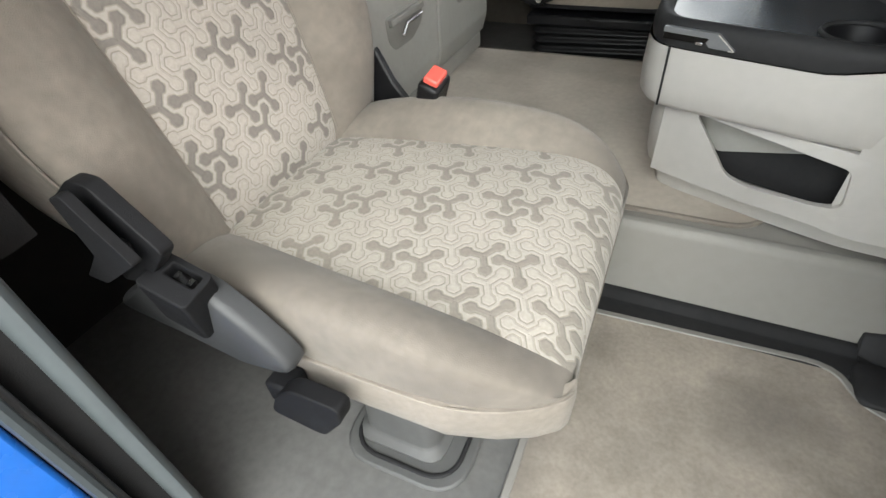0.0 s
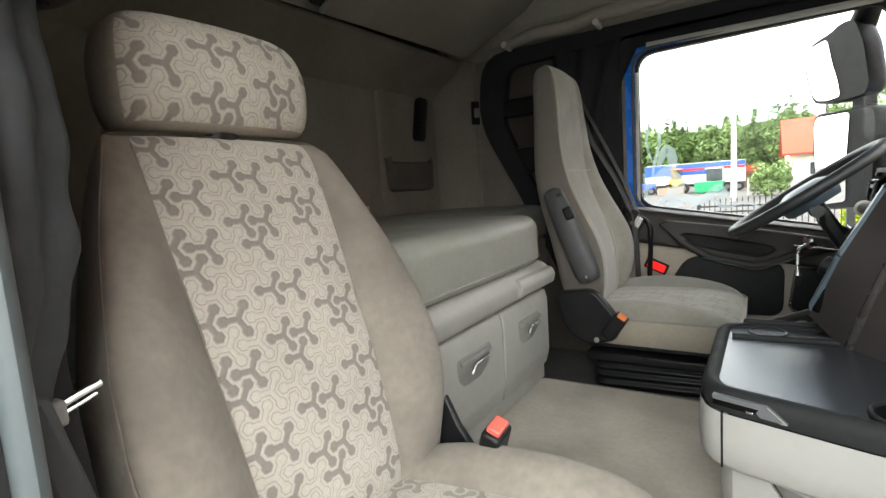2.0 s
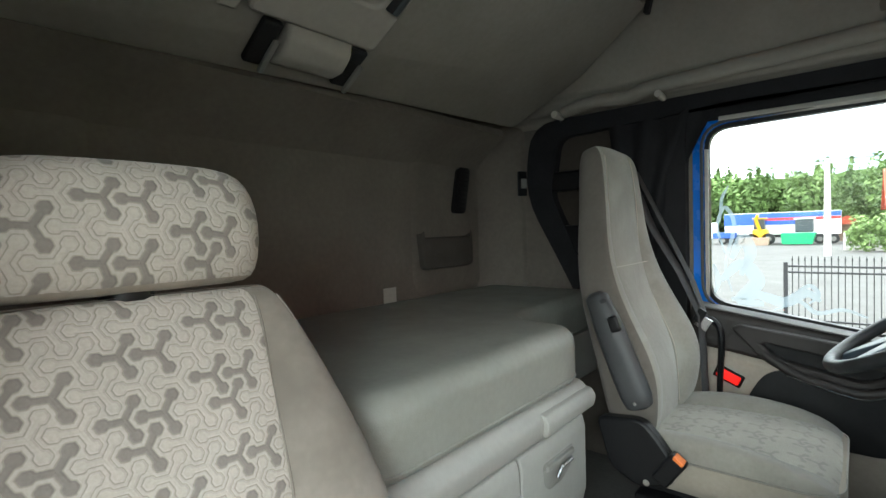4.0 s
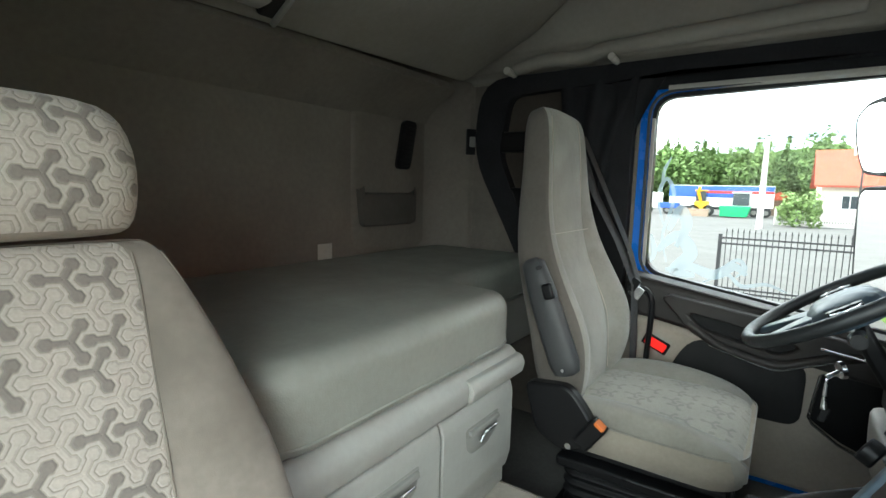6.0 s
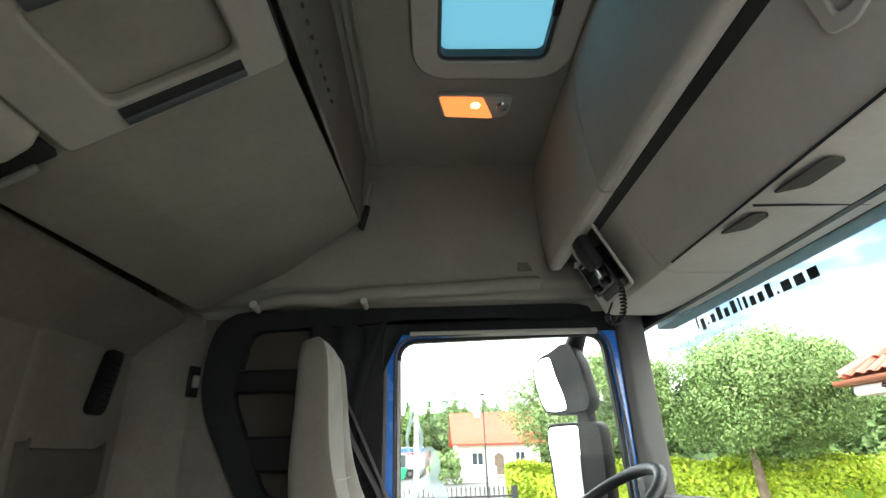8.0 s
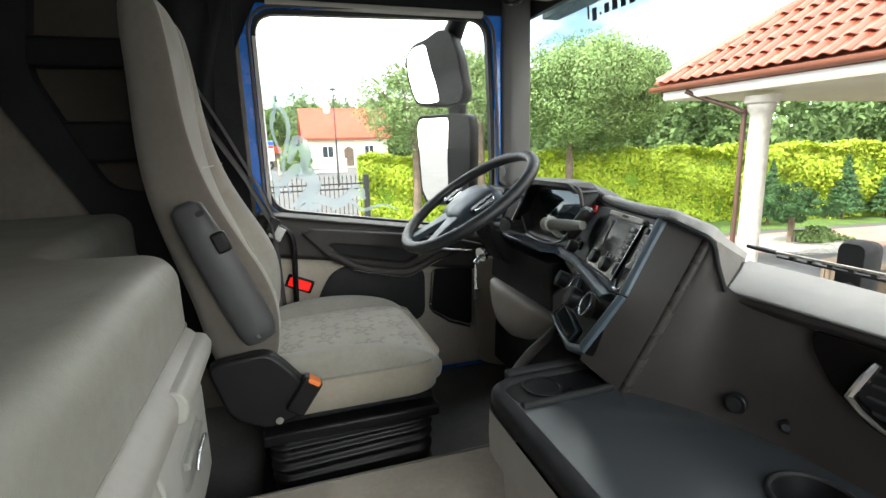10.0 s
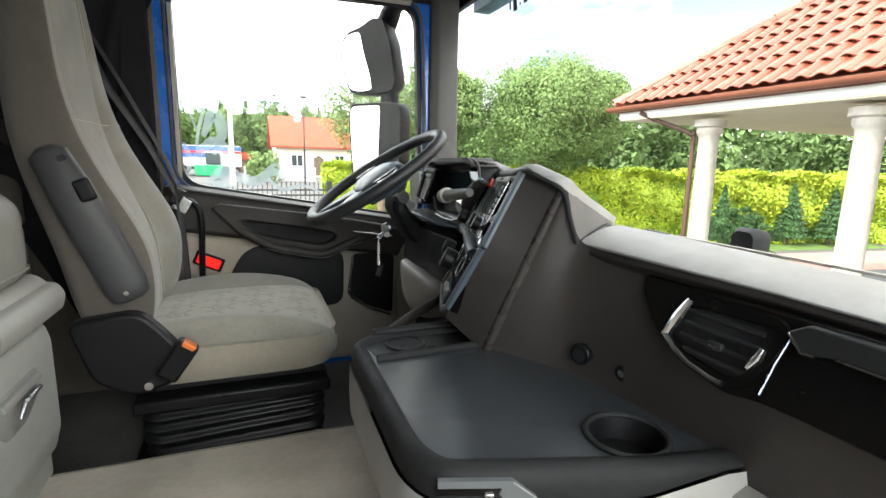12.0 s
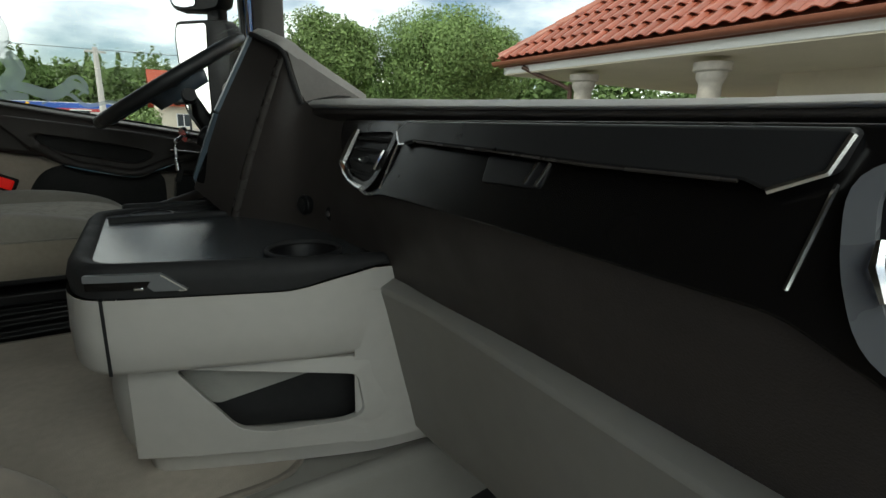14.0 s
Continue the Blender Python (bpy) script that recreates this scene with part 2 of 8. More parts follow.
M["mat_carpet"] = mat("mat carpet", (0.33, 0.287, 0.24), 0.95, vary=0.24, vscale=11, bump=0.7, bscale=1300, sheen=0.1, stain=(0.13, 0.112, 0.098), stain_scale=4.5, stain_lo=0.48, stain_hi=0.80)
M["rubber_floor"] = mat("rubber floor", (0.15, 0.148, 0.142), 0.7, vary=0.2, vscale=5, bump=0.2, bscale=600, spec=0.25)
M["grey"] = mat("grey plastic", (0.33, 0.325, 0.30), 0.5, vary=0.07, vscale=5, bump=0.15, bscale=900)
M["greydk"] = mat("dark grey plastic", (0.22, 0.215, 0.20), 0.5, vary=0.08, vscale=5, bump=0.15, bscale=900)
M["lightgrey"] = mat("light grey plastic", (0.41, 0.395, 0.37), 0.5, vary=0.05, vscale=4, bump=0.12, bscale=900)
M["kneegrey"] = mat("knee panel plastic", (0.24, 0.228, 0.21), 0.55, vary=0.05, vscale=4, bump=0.12, bscale=900)
M["black"] = mat("black plastic", (0.008, 0.008, 0.009), 0.36, vary=0.15, vscale=8, bump=0.2, bscale=900, spec=0.28)
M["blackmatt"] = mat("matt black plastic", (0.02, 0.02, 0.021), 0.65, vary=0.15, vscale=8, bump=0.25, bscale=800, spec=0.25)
M["dash"] = mat("dash plastic", (0.029, 0.0245, 0.0228), 0.5, vary=0.1, vscale=8, bump=0.3, bscale=700, spec=0.4)
M["trimdark"] = mat("satin trim", (0.020, 0.020, 0.021), 0.34, vary=0.06, vscale=9, spec=0.35)
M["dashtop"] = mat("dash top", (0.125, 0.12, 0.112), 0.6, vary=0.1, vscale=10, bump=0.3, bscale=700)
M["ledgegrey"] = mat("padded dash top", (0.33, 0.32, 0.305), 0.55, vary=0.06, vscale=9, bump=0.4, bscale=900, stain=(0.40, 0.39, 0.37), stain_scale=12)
M["slate"] = mat("slate trim", (0.10, 0.116, 0.122), 0.45, vary=0.08, vscale=6)
M["gloss"] = mat("gloss black", (0.005, 0.0045, 0.0045), 0.24, vary=0, rvary=0.05, coat=0.0, spec=0.35)
M["tray"] = mat("rubber tray", (0.044, 0.049, 0.055), 0.27, vary=0.0, bump=0.02, bscale=900, spec=0.9, rvary=0.0)
M["chrome"] = mat("satin chrome", (0.75, 0.75, 0.76), 0.22, metal=1.0, vary=0.04)
M["lining"] = mat("headliner", (0.27, 0.25, 0.22), 0.9, vary=0.1, vscale=4, bump=0.3, bscale=600, spec=0.2)
M["lining_lt"] = mat("light lining", (0.47, 0.435, 0.39), 0.8, vary=0.08, vscale=4, bump=0.2, bscale=700)
M["lining_mid"] = mat("moulded lining", (0.36, 0.333, 0.297), 0.7, vary=0.08, vscale=4, bump=0.2, bscale=700)
M["wall"] = mat("wall felt", (0.16, 0.142, 0.122), 0.9, vary=0.14, vscale=4, bump=0.3, bscale=600, spec=0.15)
M["mattress"] = mat("mattress cover", (0.255, 0.258, 0.230), 0.55, vary=0.1, vscale=5, bump=0.25, bscale=350)
M["curtain"] = mat("curtain", (0.02, 0.02, 0.022), 0.9, vary=0.2, vscale=8, bump=0.3, bscale=500, spec=0.1)
M["rubber"] = mat("bellows rubber", (0.010, 0.010, 0.011), 0.38, vary=0.2, vscale=12, bump=0.2, bscale=60, spec=0.3)
M["ventring"] = mat("vent ring", (0.13, 0.135, 0.145), 0.3, vary=0.08, spec=0.6)
M["vinyl"] = mat("curtain vinyl", (0.040, 0.043, 0.049), 0.55, vary=0.2, vscale=8, bump=0.3, bscale=120)
M["charcoal"] = mat("charcoal plastic", (0.042, 0.043, 0.045), 0.5, vary=0.1, vscale=6, bump=0.2, bscale=800)
M["pillargrey"] = mat("pillar trim", (0.105, 0.10, 0.098), 0.6, vary=0.06, vscale=5, bump=0.15, bscale=800)
M["slatedk"] = mat("dark slate trim", (0.055, 0.065, 0.07), 0.45, vary=0.08, vscale=6)
M["floorgrey"] = mat("grey coated steel", (0.10, 0.10, 0.098), 0.55, vary=0.10, vscale=7)
M["blue"] = mat("blue paint", (0.009, 0.16, 0.66), 0.25, vary=0.06, coat=0.6)
M["whitepl"] = mat("white print", (0.7, 0.7, 0.68), 0.5, vary=0)
M["seal"] = mat("rubber seal", (0.05, 0.05, 0.052), 0.5, vary=0.2, vscale=10, bump=0.2, bscale=300)
M["channel"] = mat("window channel", (0.42, 0.40, 0.36), 0.5, vary=0.1)
M["red"] = mat("red plastic", (0.80, 0.015, 0.01), 0.3, vary=0.05)
M["redlit"] = glow("lit red lens", (0.8, 0.01, 0.008), 0.25)
M["redlt"] = mat("light red plastic", (0.85, 0.13, 0.10), 0.4, vary=0.05)
M["orange"] = mat("orange plastic", (0.80, 0.20, 0.04), 0.4, vary=0.05)
M["belt"] = mat("belt webbing", (0.06, 0.06, 0.062), 0.75, vary=0.15, vscale=40, bump=0.5, bscale=900, spec=0.2)
M["leather"] = mat("wheel leather", (0.02, 0.022, 0.024), 0.45, vary=0.1, vscale=30, bump=0.25, bscale=500)
M["wheelgrey"] = mat("wheel hub plastic", (0.085, 0.115, 0.145), 0.36, vary=0.1, vscale=10, coat=0.1)
M["mirror"] = mat("mirror glass", (0.9, 0.9, 0.9), 0.02, metal=1.0, vary=0, rvary=0)
M["glass"] = glass("window glass", mixing=0.996)
M["tint"] = bpy.data.materials.new("hatch glass")
M["tint"].use_nodes = True
_n, _l = M["tint"].node_tree.nodes, M["tint"].node_tree.links
_n.clear()
_t, _o = _n.new("ShaderNodeBsdfTranslucent"), _n.new("ShaderNodeOutputMaterial")
_t.inputs[0].default_value = (0.165, 0.265, 0.31, 1)
_l.new(_t.outputs[0], _o.inputs[0])
M["lampglow"] = glow("lit lamp", (1.0, 0.25, 0.07), 0.34)
M["lampspot"] = glow("lamp spot", (1.0, 0.5, 0.12), 2.5)
M["screen"] = mat("dark screen", (0.02, 0.03, 0.035), 0.05, vary=0, rvary=0, spec=0.8)


# ---- mesh tools ----
def link_mesh(name, bm, material, smooth=40):
    me = bpy.data.meshes.new(name)
    bmesh.ops.recalc_face_normals(bm, faces=bm.faces)
    bm.to_mesh(me)
    bm.free()
    for q in me.polygons:
        q.use_smooth = True
    me.set_sharp_from_angle(angle=radians(smooth))
    me.materials.append(material)
    return new(name, me)


def part(name, bm, material, parent=None, label="", bevel=0.0, smooth=40, seg=2):
    ob = link_mesh(name, bm, material, smooth)
    if parent is not None:
        ob.parent = parent
    if label:
        tagged(ob, label)
    if bevel:
        b = ob.modifiers.new("bevel", 'BEVEL')
        b.width, b.segments, b.limit_method, b.angle_limit = bevel, seg, 'ANGLE', radians(35)
    return ob


def thing(name, label, category, group="", kind=""):
    return tagged(new(name), label, category, group, kind)


def box(x0, x1, y0, y1, z0, z1, bm=None):
    bm = bm or bmesh.new()
    vs = [bm.verts.new(c) for c in ((x0, y0, z0), (x1, y0, z0), (x1, y1, z0), (x0, y1, z0), (x0, y0, z1), (x1, y0, z1), (x1, y1, z1), (x0, y1, z1))]
    for f in ((0, 3, 2, 1), (4, 5, 6, 7), (0, 1, 5, 4), (1, 2, 6, 5), (2, 3, 7, 6), (3, 0, 4, 7)):
        bm.faces.new([vs[i] for i in f])
    return bm


def obox(centre, size, m, bm=None):
    """A box of a size, turned by the matrix m, about a centre."""
    b2 = box(-size[0] / 2, size[0] / 2, -size[1] / 2, size[1] / 2, -size[2] / 2, size[2] / 2, bm)
    vs = list(b2.verts)[-8:]
    mm = Matrix.Translation(centre) @ m
    for q in vs:
        q.co = mm @ q.co
    return b2


def loft(rings, bm=None, closed=True, caps=True):
    """Skin over rings of points, all with the same count."""
    bm = bm or bmesh.new()
    rows = [[bm.verts.new(c) for c in r] for r in rings]
    n = len(rows[0])
    for a, b in zip(rows, rows[1:]):
        for i in range(n if closed else n - 1):
            j = (i + 1) % n
            bm.faces.new((a[i], a[j], b[j], b[i]))
    if caps and closed:
        bm.faces.new(rows[0][::-1])
        bm.faces.new(rows[-1])
    return bm


def prism(profile, axis, a, b, bm=None):
    """A 2D profile drawn out along an axis. Profile axes: x -> (y, z), y -> (x, z), z -> (x, y)."""
    def at(p, w):
        return {"x": (w, p[0], p[1]), "y": (p[0], w, p[1]), "z": (p[0], p[1], w)}[axis]
    return loft([[at(p, a) for p in profile], [at(p, b) for p in profile]], bm)


def tube(pts, r, bm=None, n=10, flat=1.0, caps=True):
    """A tube along points; r is a number or one per point."""
    pts = [Vector(p) for p in pts]
    rs = r if isinstance(r, (list, tuple)) else [r] * len(pts)
    rings, up = [], Vector((0, 0, 1))
    for i, p in enumerate(pts):
        d = (pts[min(i + 1, len(pts) - 1)] - pts[max(i - 1, 0)]).normalized()
        if abs(d.dot(up)) > 0.95:
            up = Vector((1, 0, 0)) if abs(d.x) < 0.9 else Vector((0, 1, 0))
        s = d.cross(up).normalized()
        t = s.cross(d)
        up = t
        rings.append([p + rs[i] * (math.cos(2 * math.pi * k / n) * s + flat * math.sin(2 * math.pi * k / n) * t) for k in range(n)])
    return loft(rings, bm, True, caps)


def curve_pts(ctrl, n=24):
    """Catmull-Rom points through the control points."""
    c = [Vector(p) for p in ctrl]
    c = [c[0] * 2 - c[1]] + c + [c[-1] * 2 - c[-2]]
    out = []
    segs = len(c) - 3
    for i in range(n + 1):
        f = min(i / n * segs, segs - 1e-6)
        k, t = int(f), f - int(f)
        p0, p1, p2, p3 = c[k:k + 4]
        out.append(0.5 * (2 * p1 + (p2 - p0) * t + (2 * p0 - 5 * p1 + 4 * p2 - p3) * t * t + (3 * p1 - p0 - 3 * p2 + p3) * t ** 3))
    return out


def rrect(w, h, r, n=4, cx=0.0, cy=0.0):
    """Points round a rounded rectangle, counter-clockwise from the right side's lower corner."""
    pts = []
    for sx, sy, a0 in ((1, -1, -90), (1, 1, 0), (-1, 1, 90), (-1, -1, 180)):
        for k in range(n + 1):
            a = radians(a0 + 90 * k / n)
            pts.append((cx + sx * (w / 2 - r) + r * math.cos(a), cy + sy * (h / 2 - r) + r * math.sin(a)))
    return pts


def round_poly(pts, r, n=4):
    """A polygon with its corners rounded by quadratic arcs of size r."""
    out = []
    m = len(pts)
    for i, p in enumerate(pts):
        p, a, b = Vector(p), Vector(pts[i - 1]), Vector(pts[(i + 1) % m])
        ra, rb = min(r, (a - p).length * 0.45), min(r, (b - p).length * 0.45)
        s, e = p + (a - p).normalized() * ra, p + (b - p).normalized() * rb
        for k in range(n + 1):
            t = k / n
            q = s * (1 - t) ** 2 + p * 2 * t * (1 - t) + e * t * t
            out.append(tuple(q))
    return out


def plate(outer, inner, put, depth, bm=None):
    """A plate with a hole: outer and inner outlines with the same count, put(u, v, d) places a point."""
    bm = bm or bmesh.new()
    n = len(outer)
    A = [[bm.verts.new(put(u, v, d)) for u, v in o] for o in (outer, inner) for d in (0.0, depth)]
    of, ob_, inf, inb = A
    for i in range(n):
        j = (i + 1) % n
        bm.faces.new((of[i], of[j], inf[j], inf[i]))
        bm.faces.new((ob_[i], inb[i], inb[j], ob_[j]))
        bm.faces.new((of[i], ob_[i], ob_[j], of[j]))
        bm.faces.new((inf[i], inf[j], inb[j], inb[i]))
    return bm


def grown(outline, d):
    """The outline grown by d, away from its middle."""
    cx, cy = sum(p[0] for p in outline) / len(outline), sum(p[1] for p in outline) / len(outline)
    n, out = len(outline), []
    for i, p in enumerate(outline):
        a, b = Vector(outline[i - 1]), Vector(outline[(i + 1) % n])
        t = (b - a)
        nrm = Vector((t.y, -t.x))
        nrm = nrm.normalized() if nrm.length > 1e-9 else Vector((p[0] - cx, p[1] - cy)).normalized()
        if nrm.dot(Vector((p[0] - cx, p[1] - cy))) < 0:
            nrm = -nrm
        out.append((p[0] + nrm.x * d, p[1] + nrm.y * d))
    return out


def ray_rect(inner, x0, x1, y0, y1):
    """For each point of an inner outline the point of a rectangle in the same direction from the outline's middle; corners are kept."""
    cx, cy = sum(p[0] for p in inner) / len(inner), sum(p[1] for p in inner) / len(inner)
    out = []
    for px, py in inner:
        dx, dy = px - cx, py - cy
        f = min(((x1 - cx) / dx if dx > 1e-9 else (x0 - cx) / dx if dx < -1e-9 else 1e9), ((y1 - cy) / dy if dy > 1e-9 else (y0 - cy) / dy if dy < -1e-9 else 1e9))
        out.append([cx + dx * f, cy + dy * f])
    for c in ((x0, y0), (x1, y0), (x1, y1), (x0, y1)):
        k = min(range(len(out)), key=lambda i: (out[i][0] - c[0]) ** 2 + (out[i][1] - c[1]) ** 2)
        out[k] = list(c)
    return [tuple(p) for p in out]


def ray_poly(c, poly, n):
    """Where n rays from c leave a closed outline."""
    out = []
    for k in range(n):
        d = Vector((math.cos(2 * math.pi * k / n), math.sin(2 * math.pi * k / n)))
        best = 0.0
        for i in range(len(poly)):
            a, b = Vector(poly[i - 1]), Vector(poly[i])
            e = b - a
            den = d.x * e.y - d.y * e.x
            if abs(den) > 1e-9:
                t = ((a.x - c.x) * e.y - (a.y - c.y) * e.x) / den
                w = ((a.x - c.x) * d.y - (a.y - c.y) * d.x) / den
                if t > best and -1e-6 <= w <= 1 + 1e-6:
                    best = t
        out.append(tuple(c + d * best))
    return out


def disc(centre, normal, r, depth, n=20, bm=None, r2=None):
    c, d = Vector(centre), Vector(normal).normalized()
    return tube([c, c + d * depth], [r, r2 if r2 is not None else r], bm, n)


# ---- cab shell ----
def setting(name, bm, material, label, category, bevel=0.0, smooth=40):
    return tagged(part(name, bm, material, None, "", bevel, smooth), label, category, "", "structure")


FLOOR = -0.17
HW = 1.15          # half the width inside
setting("floor_passenger", box(0.25, 2.02, -HW, -0.372, FLOOR - 0.06, FLOOR), M["rubber_floor"], "dark grey rubber footwell floor", "floor")
setting("floor_driver", box(0.25, 2.02, 0.372, HW, FLOOR - 0.06, FLOOR), M["rubber_floor"], "dark grey rubber footwell floor at the driver's seat", "floor")
_tun = round_poly([(-0.372, FLOOR - 0.06), (0.372, FLOOR - 0.06), (0.372, -0.007), (-0.372, -0.007)], 0.018)
setting("floor_tunnel", prism(_tun, "x", 0.0, 2.0), M["kneegrey"], "raised grey engine tunnel between the seats", "floor")
_tc2 = round_poly([(0.10, -0.352), (1.535, -0.340), (1.575, -0.25), (1.575, 0.354), (0.10, 0.354)], 0.05, 4)
tcar = thing("tunnel_carpet", "beige carpet with a stitched edge on the engine tunnel", "carpet")
part("carpet", prism(_tc2, "z", -0.007, 0.0), M["carpet"], tcar, "", 0.003)
part("binding", plate(grown(_tc2, 0.003), grown(_tc2, -0.006), lambda u, v, d: (u, v, -0.007 + d), 0.008), M["velour"], tcar, "stitched edge", 0.002)
for sgn, nm in ((-1, "trim_tunnel_passenger"), (1, "trim_tunnel_driver")):
    prof = [(sgn * 0.350, -0.0065), (sgn * 0.366, -0.004), (sgn * 0.378, -0.016), (sgn * 0.386, -0.08), (sgn * 0.391, -0.14), (sgn * 0.398, FLOOR + 0.006), (sgn * 0.374, FLOOR + 0.004)]
    setting(nm, prism(prof, "x", 0.82, 1.98), M["kneegrey"], "grey moulded plastic side of the engine tunnel", "trim", 0.006)

setting("wall_back", box(-0.06, 0.0, -HW - 0.05, HW + 0.05, FLOOR - 0.06, 1.93), M["wall"], "dark felt-lined rear wall of the cab", "wall")
# shallow moulded bulges of the rear wall, either side
for sgn in (1, -1):
    rings = []
    for d, g in ((0.0, 0.0), (0.005, -0.03), (0.008, -0.09)):
        rings.append([(d, sgn * (0.80 + q[0] * (1 + g)), 0.86 + q[1] * (1 + g)) for q in rrect(0.52, 0.62, 0.08, 5)])
    setting("trim_rear_bulge", loft(rings), M["wall"], "shallow moulded panel of the rear wall", "trim", smooth=60)
# rounded rear corners
for sgn, nm in ((1, "trim_corner_driver"), (-1, "trim_corner_passenger")):
    prof = [(0.0, sgn * 0.90)] + [(0.17 - 0.17 * math.cos(a), sgn * (0.95 + 0.17 * math.sin(a))) for a in (0, 0.4, 0.8, 1.2, 1.57)] + [(0.20, sgn * 1.16), (0.0, sgn * 1.16)]
    setting(nm, prism(prof, "z", FLOOR, 1.33), M["wall"], "moulded corner lining of the sleeper", "trim")

# driver's side wall, with the door opening left free
setting("wall_left_rear", box(0.0, 0.90, 1.135, HW + 0.06, FLOOR - 0.06, 1.305), M["wall"], "felt-lined side wall behind the driver's door", "wall")
setting("wall_left_front", box(1.845, 2.06, 1.14, HW + 0.06, FLOOR - 0.06, 0.36), M["dash"], "dark side wall ahead of the driver's door", "wall")
setting("wall_left_top", box(0.90, 1.845, 1.135, HW + 0.06, 1.187, 1.305), M["curtain"], "dark header above the driver's door", "wall")
setting("wall_left_sill", box(0.90, 1.845, 1.135, HW + 0.06, FLOOR - 0.06, FLOOR + 0.03), M["blue"], "blue painted door sill", "wall")
setting("wall_right_rear", box(0.0, 0.93, -HW - 0.06, -1.135, FLOOR - 0.06, 1.305), M["wall"], "felt-lined side wall behind the passenger door", "wall")
setting("wall_right_front", box(1.93, 2.06, -HW - 0.06, -1.14, FLOOR - 0.06, 0.36), M["dash"], "dark side wall ahead of the passenger door", "wall")
setting("wall_right_top", box(0.93, 1.93, -HW - 0.06, -1.135, 1.228, 1.305), M["curtain"], "dark header above the open passenger doorway", "wall")
# upper side linings, leaning in
for sgn, nm in ((1, "wall_left_upper"), (-1, "wall_right_upper")):
    prof = [(1.16, 1.265), (1.13, 1.265), (1.11, 1.30), (1.08, 1.31), (1.065, 1.355), (1.045, 1.365), (1.0, 1.78), (0.97, 1.86), (0.97, 1.94), (1.16, 1.94)]
    setting(nm, prism([(sgn * a, b) for a, b in prof], "x", 0.0, 2.02), M["lining"], "grey-beige upper side lining of the cab", "wall", bevel=0.012)
setting("firewall", box(2.05, 2.13, -HW - 0.05, HW + 0.05, FLOOR - 0.06, 0.36), M["dash"], "dark front bulkhead under the windscreen", "wall")
setting("wall_front_top", box(2.02, 2.09, -HW - 0.05, HW + 0.05, 1.20, 1.93), M["dash"], "front wall above the windscreen", "wall")

# ceiling with the roof hatch opening
_hole = rrect(0.34, 0.68, 0.035, 4, 1.275, 0.03)
setting("ceiling", plate(ray_rect(_hole, 0.0, 2.06, -1.0, 1.0), _hole, lambda u, v, d: (u, v, 1.87 + d), 0.05), M["lining"], "grey-beige fabric headliner", "ceiling", smooth=20)
hatch = thing("roof_hatch", "tinted blue glass roof hatch in a moulded frame", "hatch")
_ho = grown(_hole, 0.075)
part("frame", plate(_ho, _hole, lambda u, v, d: (u, v, 1.866 - d), 0.010), M["lining_lt"], hatch, "", 0.006)
part("seal", plate(_hole, grown(_hole, -0.012), lambda u, v, d: (u, v, 1.868 + d), 0.03), M["seal"], hatch)
_bm = loft([[(u, v, 1.905) for u, v in grown(_hole, 0.01)], [(u, v, 1.909) for u, v in grown(_hole, 0.01)]])
part("pane", _bm, M["tint"], hatch, "blue tinted glass pane")
part("catch", box(1.425, 1.45, 0.15, 0.205, 1.86, 1.885), M["black"], hatch, "", 0.003)
setting("ceiling_rail", box(0.845, 0.862, -0.9, 0.9, 1.852, 1.869), M["greydk"], "thin grey curtain rail on the ceiling", "rail", 0.004)
setting("ceiling_rail", box(0.872, 0.880, -0.9, 0.9, 1.856, 1.869), M["greydk"], "thin grey curtain rail on the ceiling", "rail", 0.003)

lamp = thing("ceiling_lamp", "lit orange ceiling lamp with a clear reading spot", "lamp")
part("housing", prism(round_poly([(1.105, 0.463), (1.26, 0.467), (1.365, 0.478), (1.363, 0.565), (1.32, 0.592), (1.13, 0.580)], 0.015), "z", 1.856, 1.872), M["lightgrey"], lamp, "", 0.003)
part("lens", prism(round_poly([(1.113, 0.470), (1.262, 0.475), (1.307, 0.583), (1.137, 0.571)], 0.012), "z", 1.850, 1.858), M["lampglow"], lamp, "glowing orange lens", 0.002)
part("bulb", disc((1.239, 0.510, 1.849), (0, 0, 1), 0.016, 0.004), M["lampspot"], lamp, "bright bulb")
part("reading_spot", disc((1.335, 0.525, 1.850), (0, 0, 1), 0.018, 0.008, r2=0.024), M["chrome"], lamp, "clear reading spot")

# overhead cabinet over the windscreen
_oc = [(1.536, 1.869), (1.528, 1.70), (1.535, 1.52), (1.548, 1.41), (1.565, 1.393), (1.60, 1.40), (1.60, 1.869)]
overhead = thing("overhead_cabinet", "grey-beige overhead storage cabinet above the windscreen", "cabinet")
part("upper_door", prism(_oc, "y", -0.98, 0.355), M["lining_lt"], overhead, "", 0.008)
part("upper_end", prism(_oc, "y", 0.36, 0.985), M["lining_lt"], overhead, "", 0.008)
part("gap_shelf", box(1.60, 1.66, -0.98, 0.90, 1.40, 1.86), M["black"], overhead)
_lo = [(1.615, 1.40), (1.632, 1.405), (1.66, 1.36), (1.71, 1.255), (1.737, 1.203), (1.77, 1.196), (2.0, 1.188), (2.02, 1.20), (2.02, 1.45), (1.66, 1.45)]
part("lower_panel", prism(_lo, "y", -0.98, 0.46), M["lining_lt"], overhead, "", 0.01)
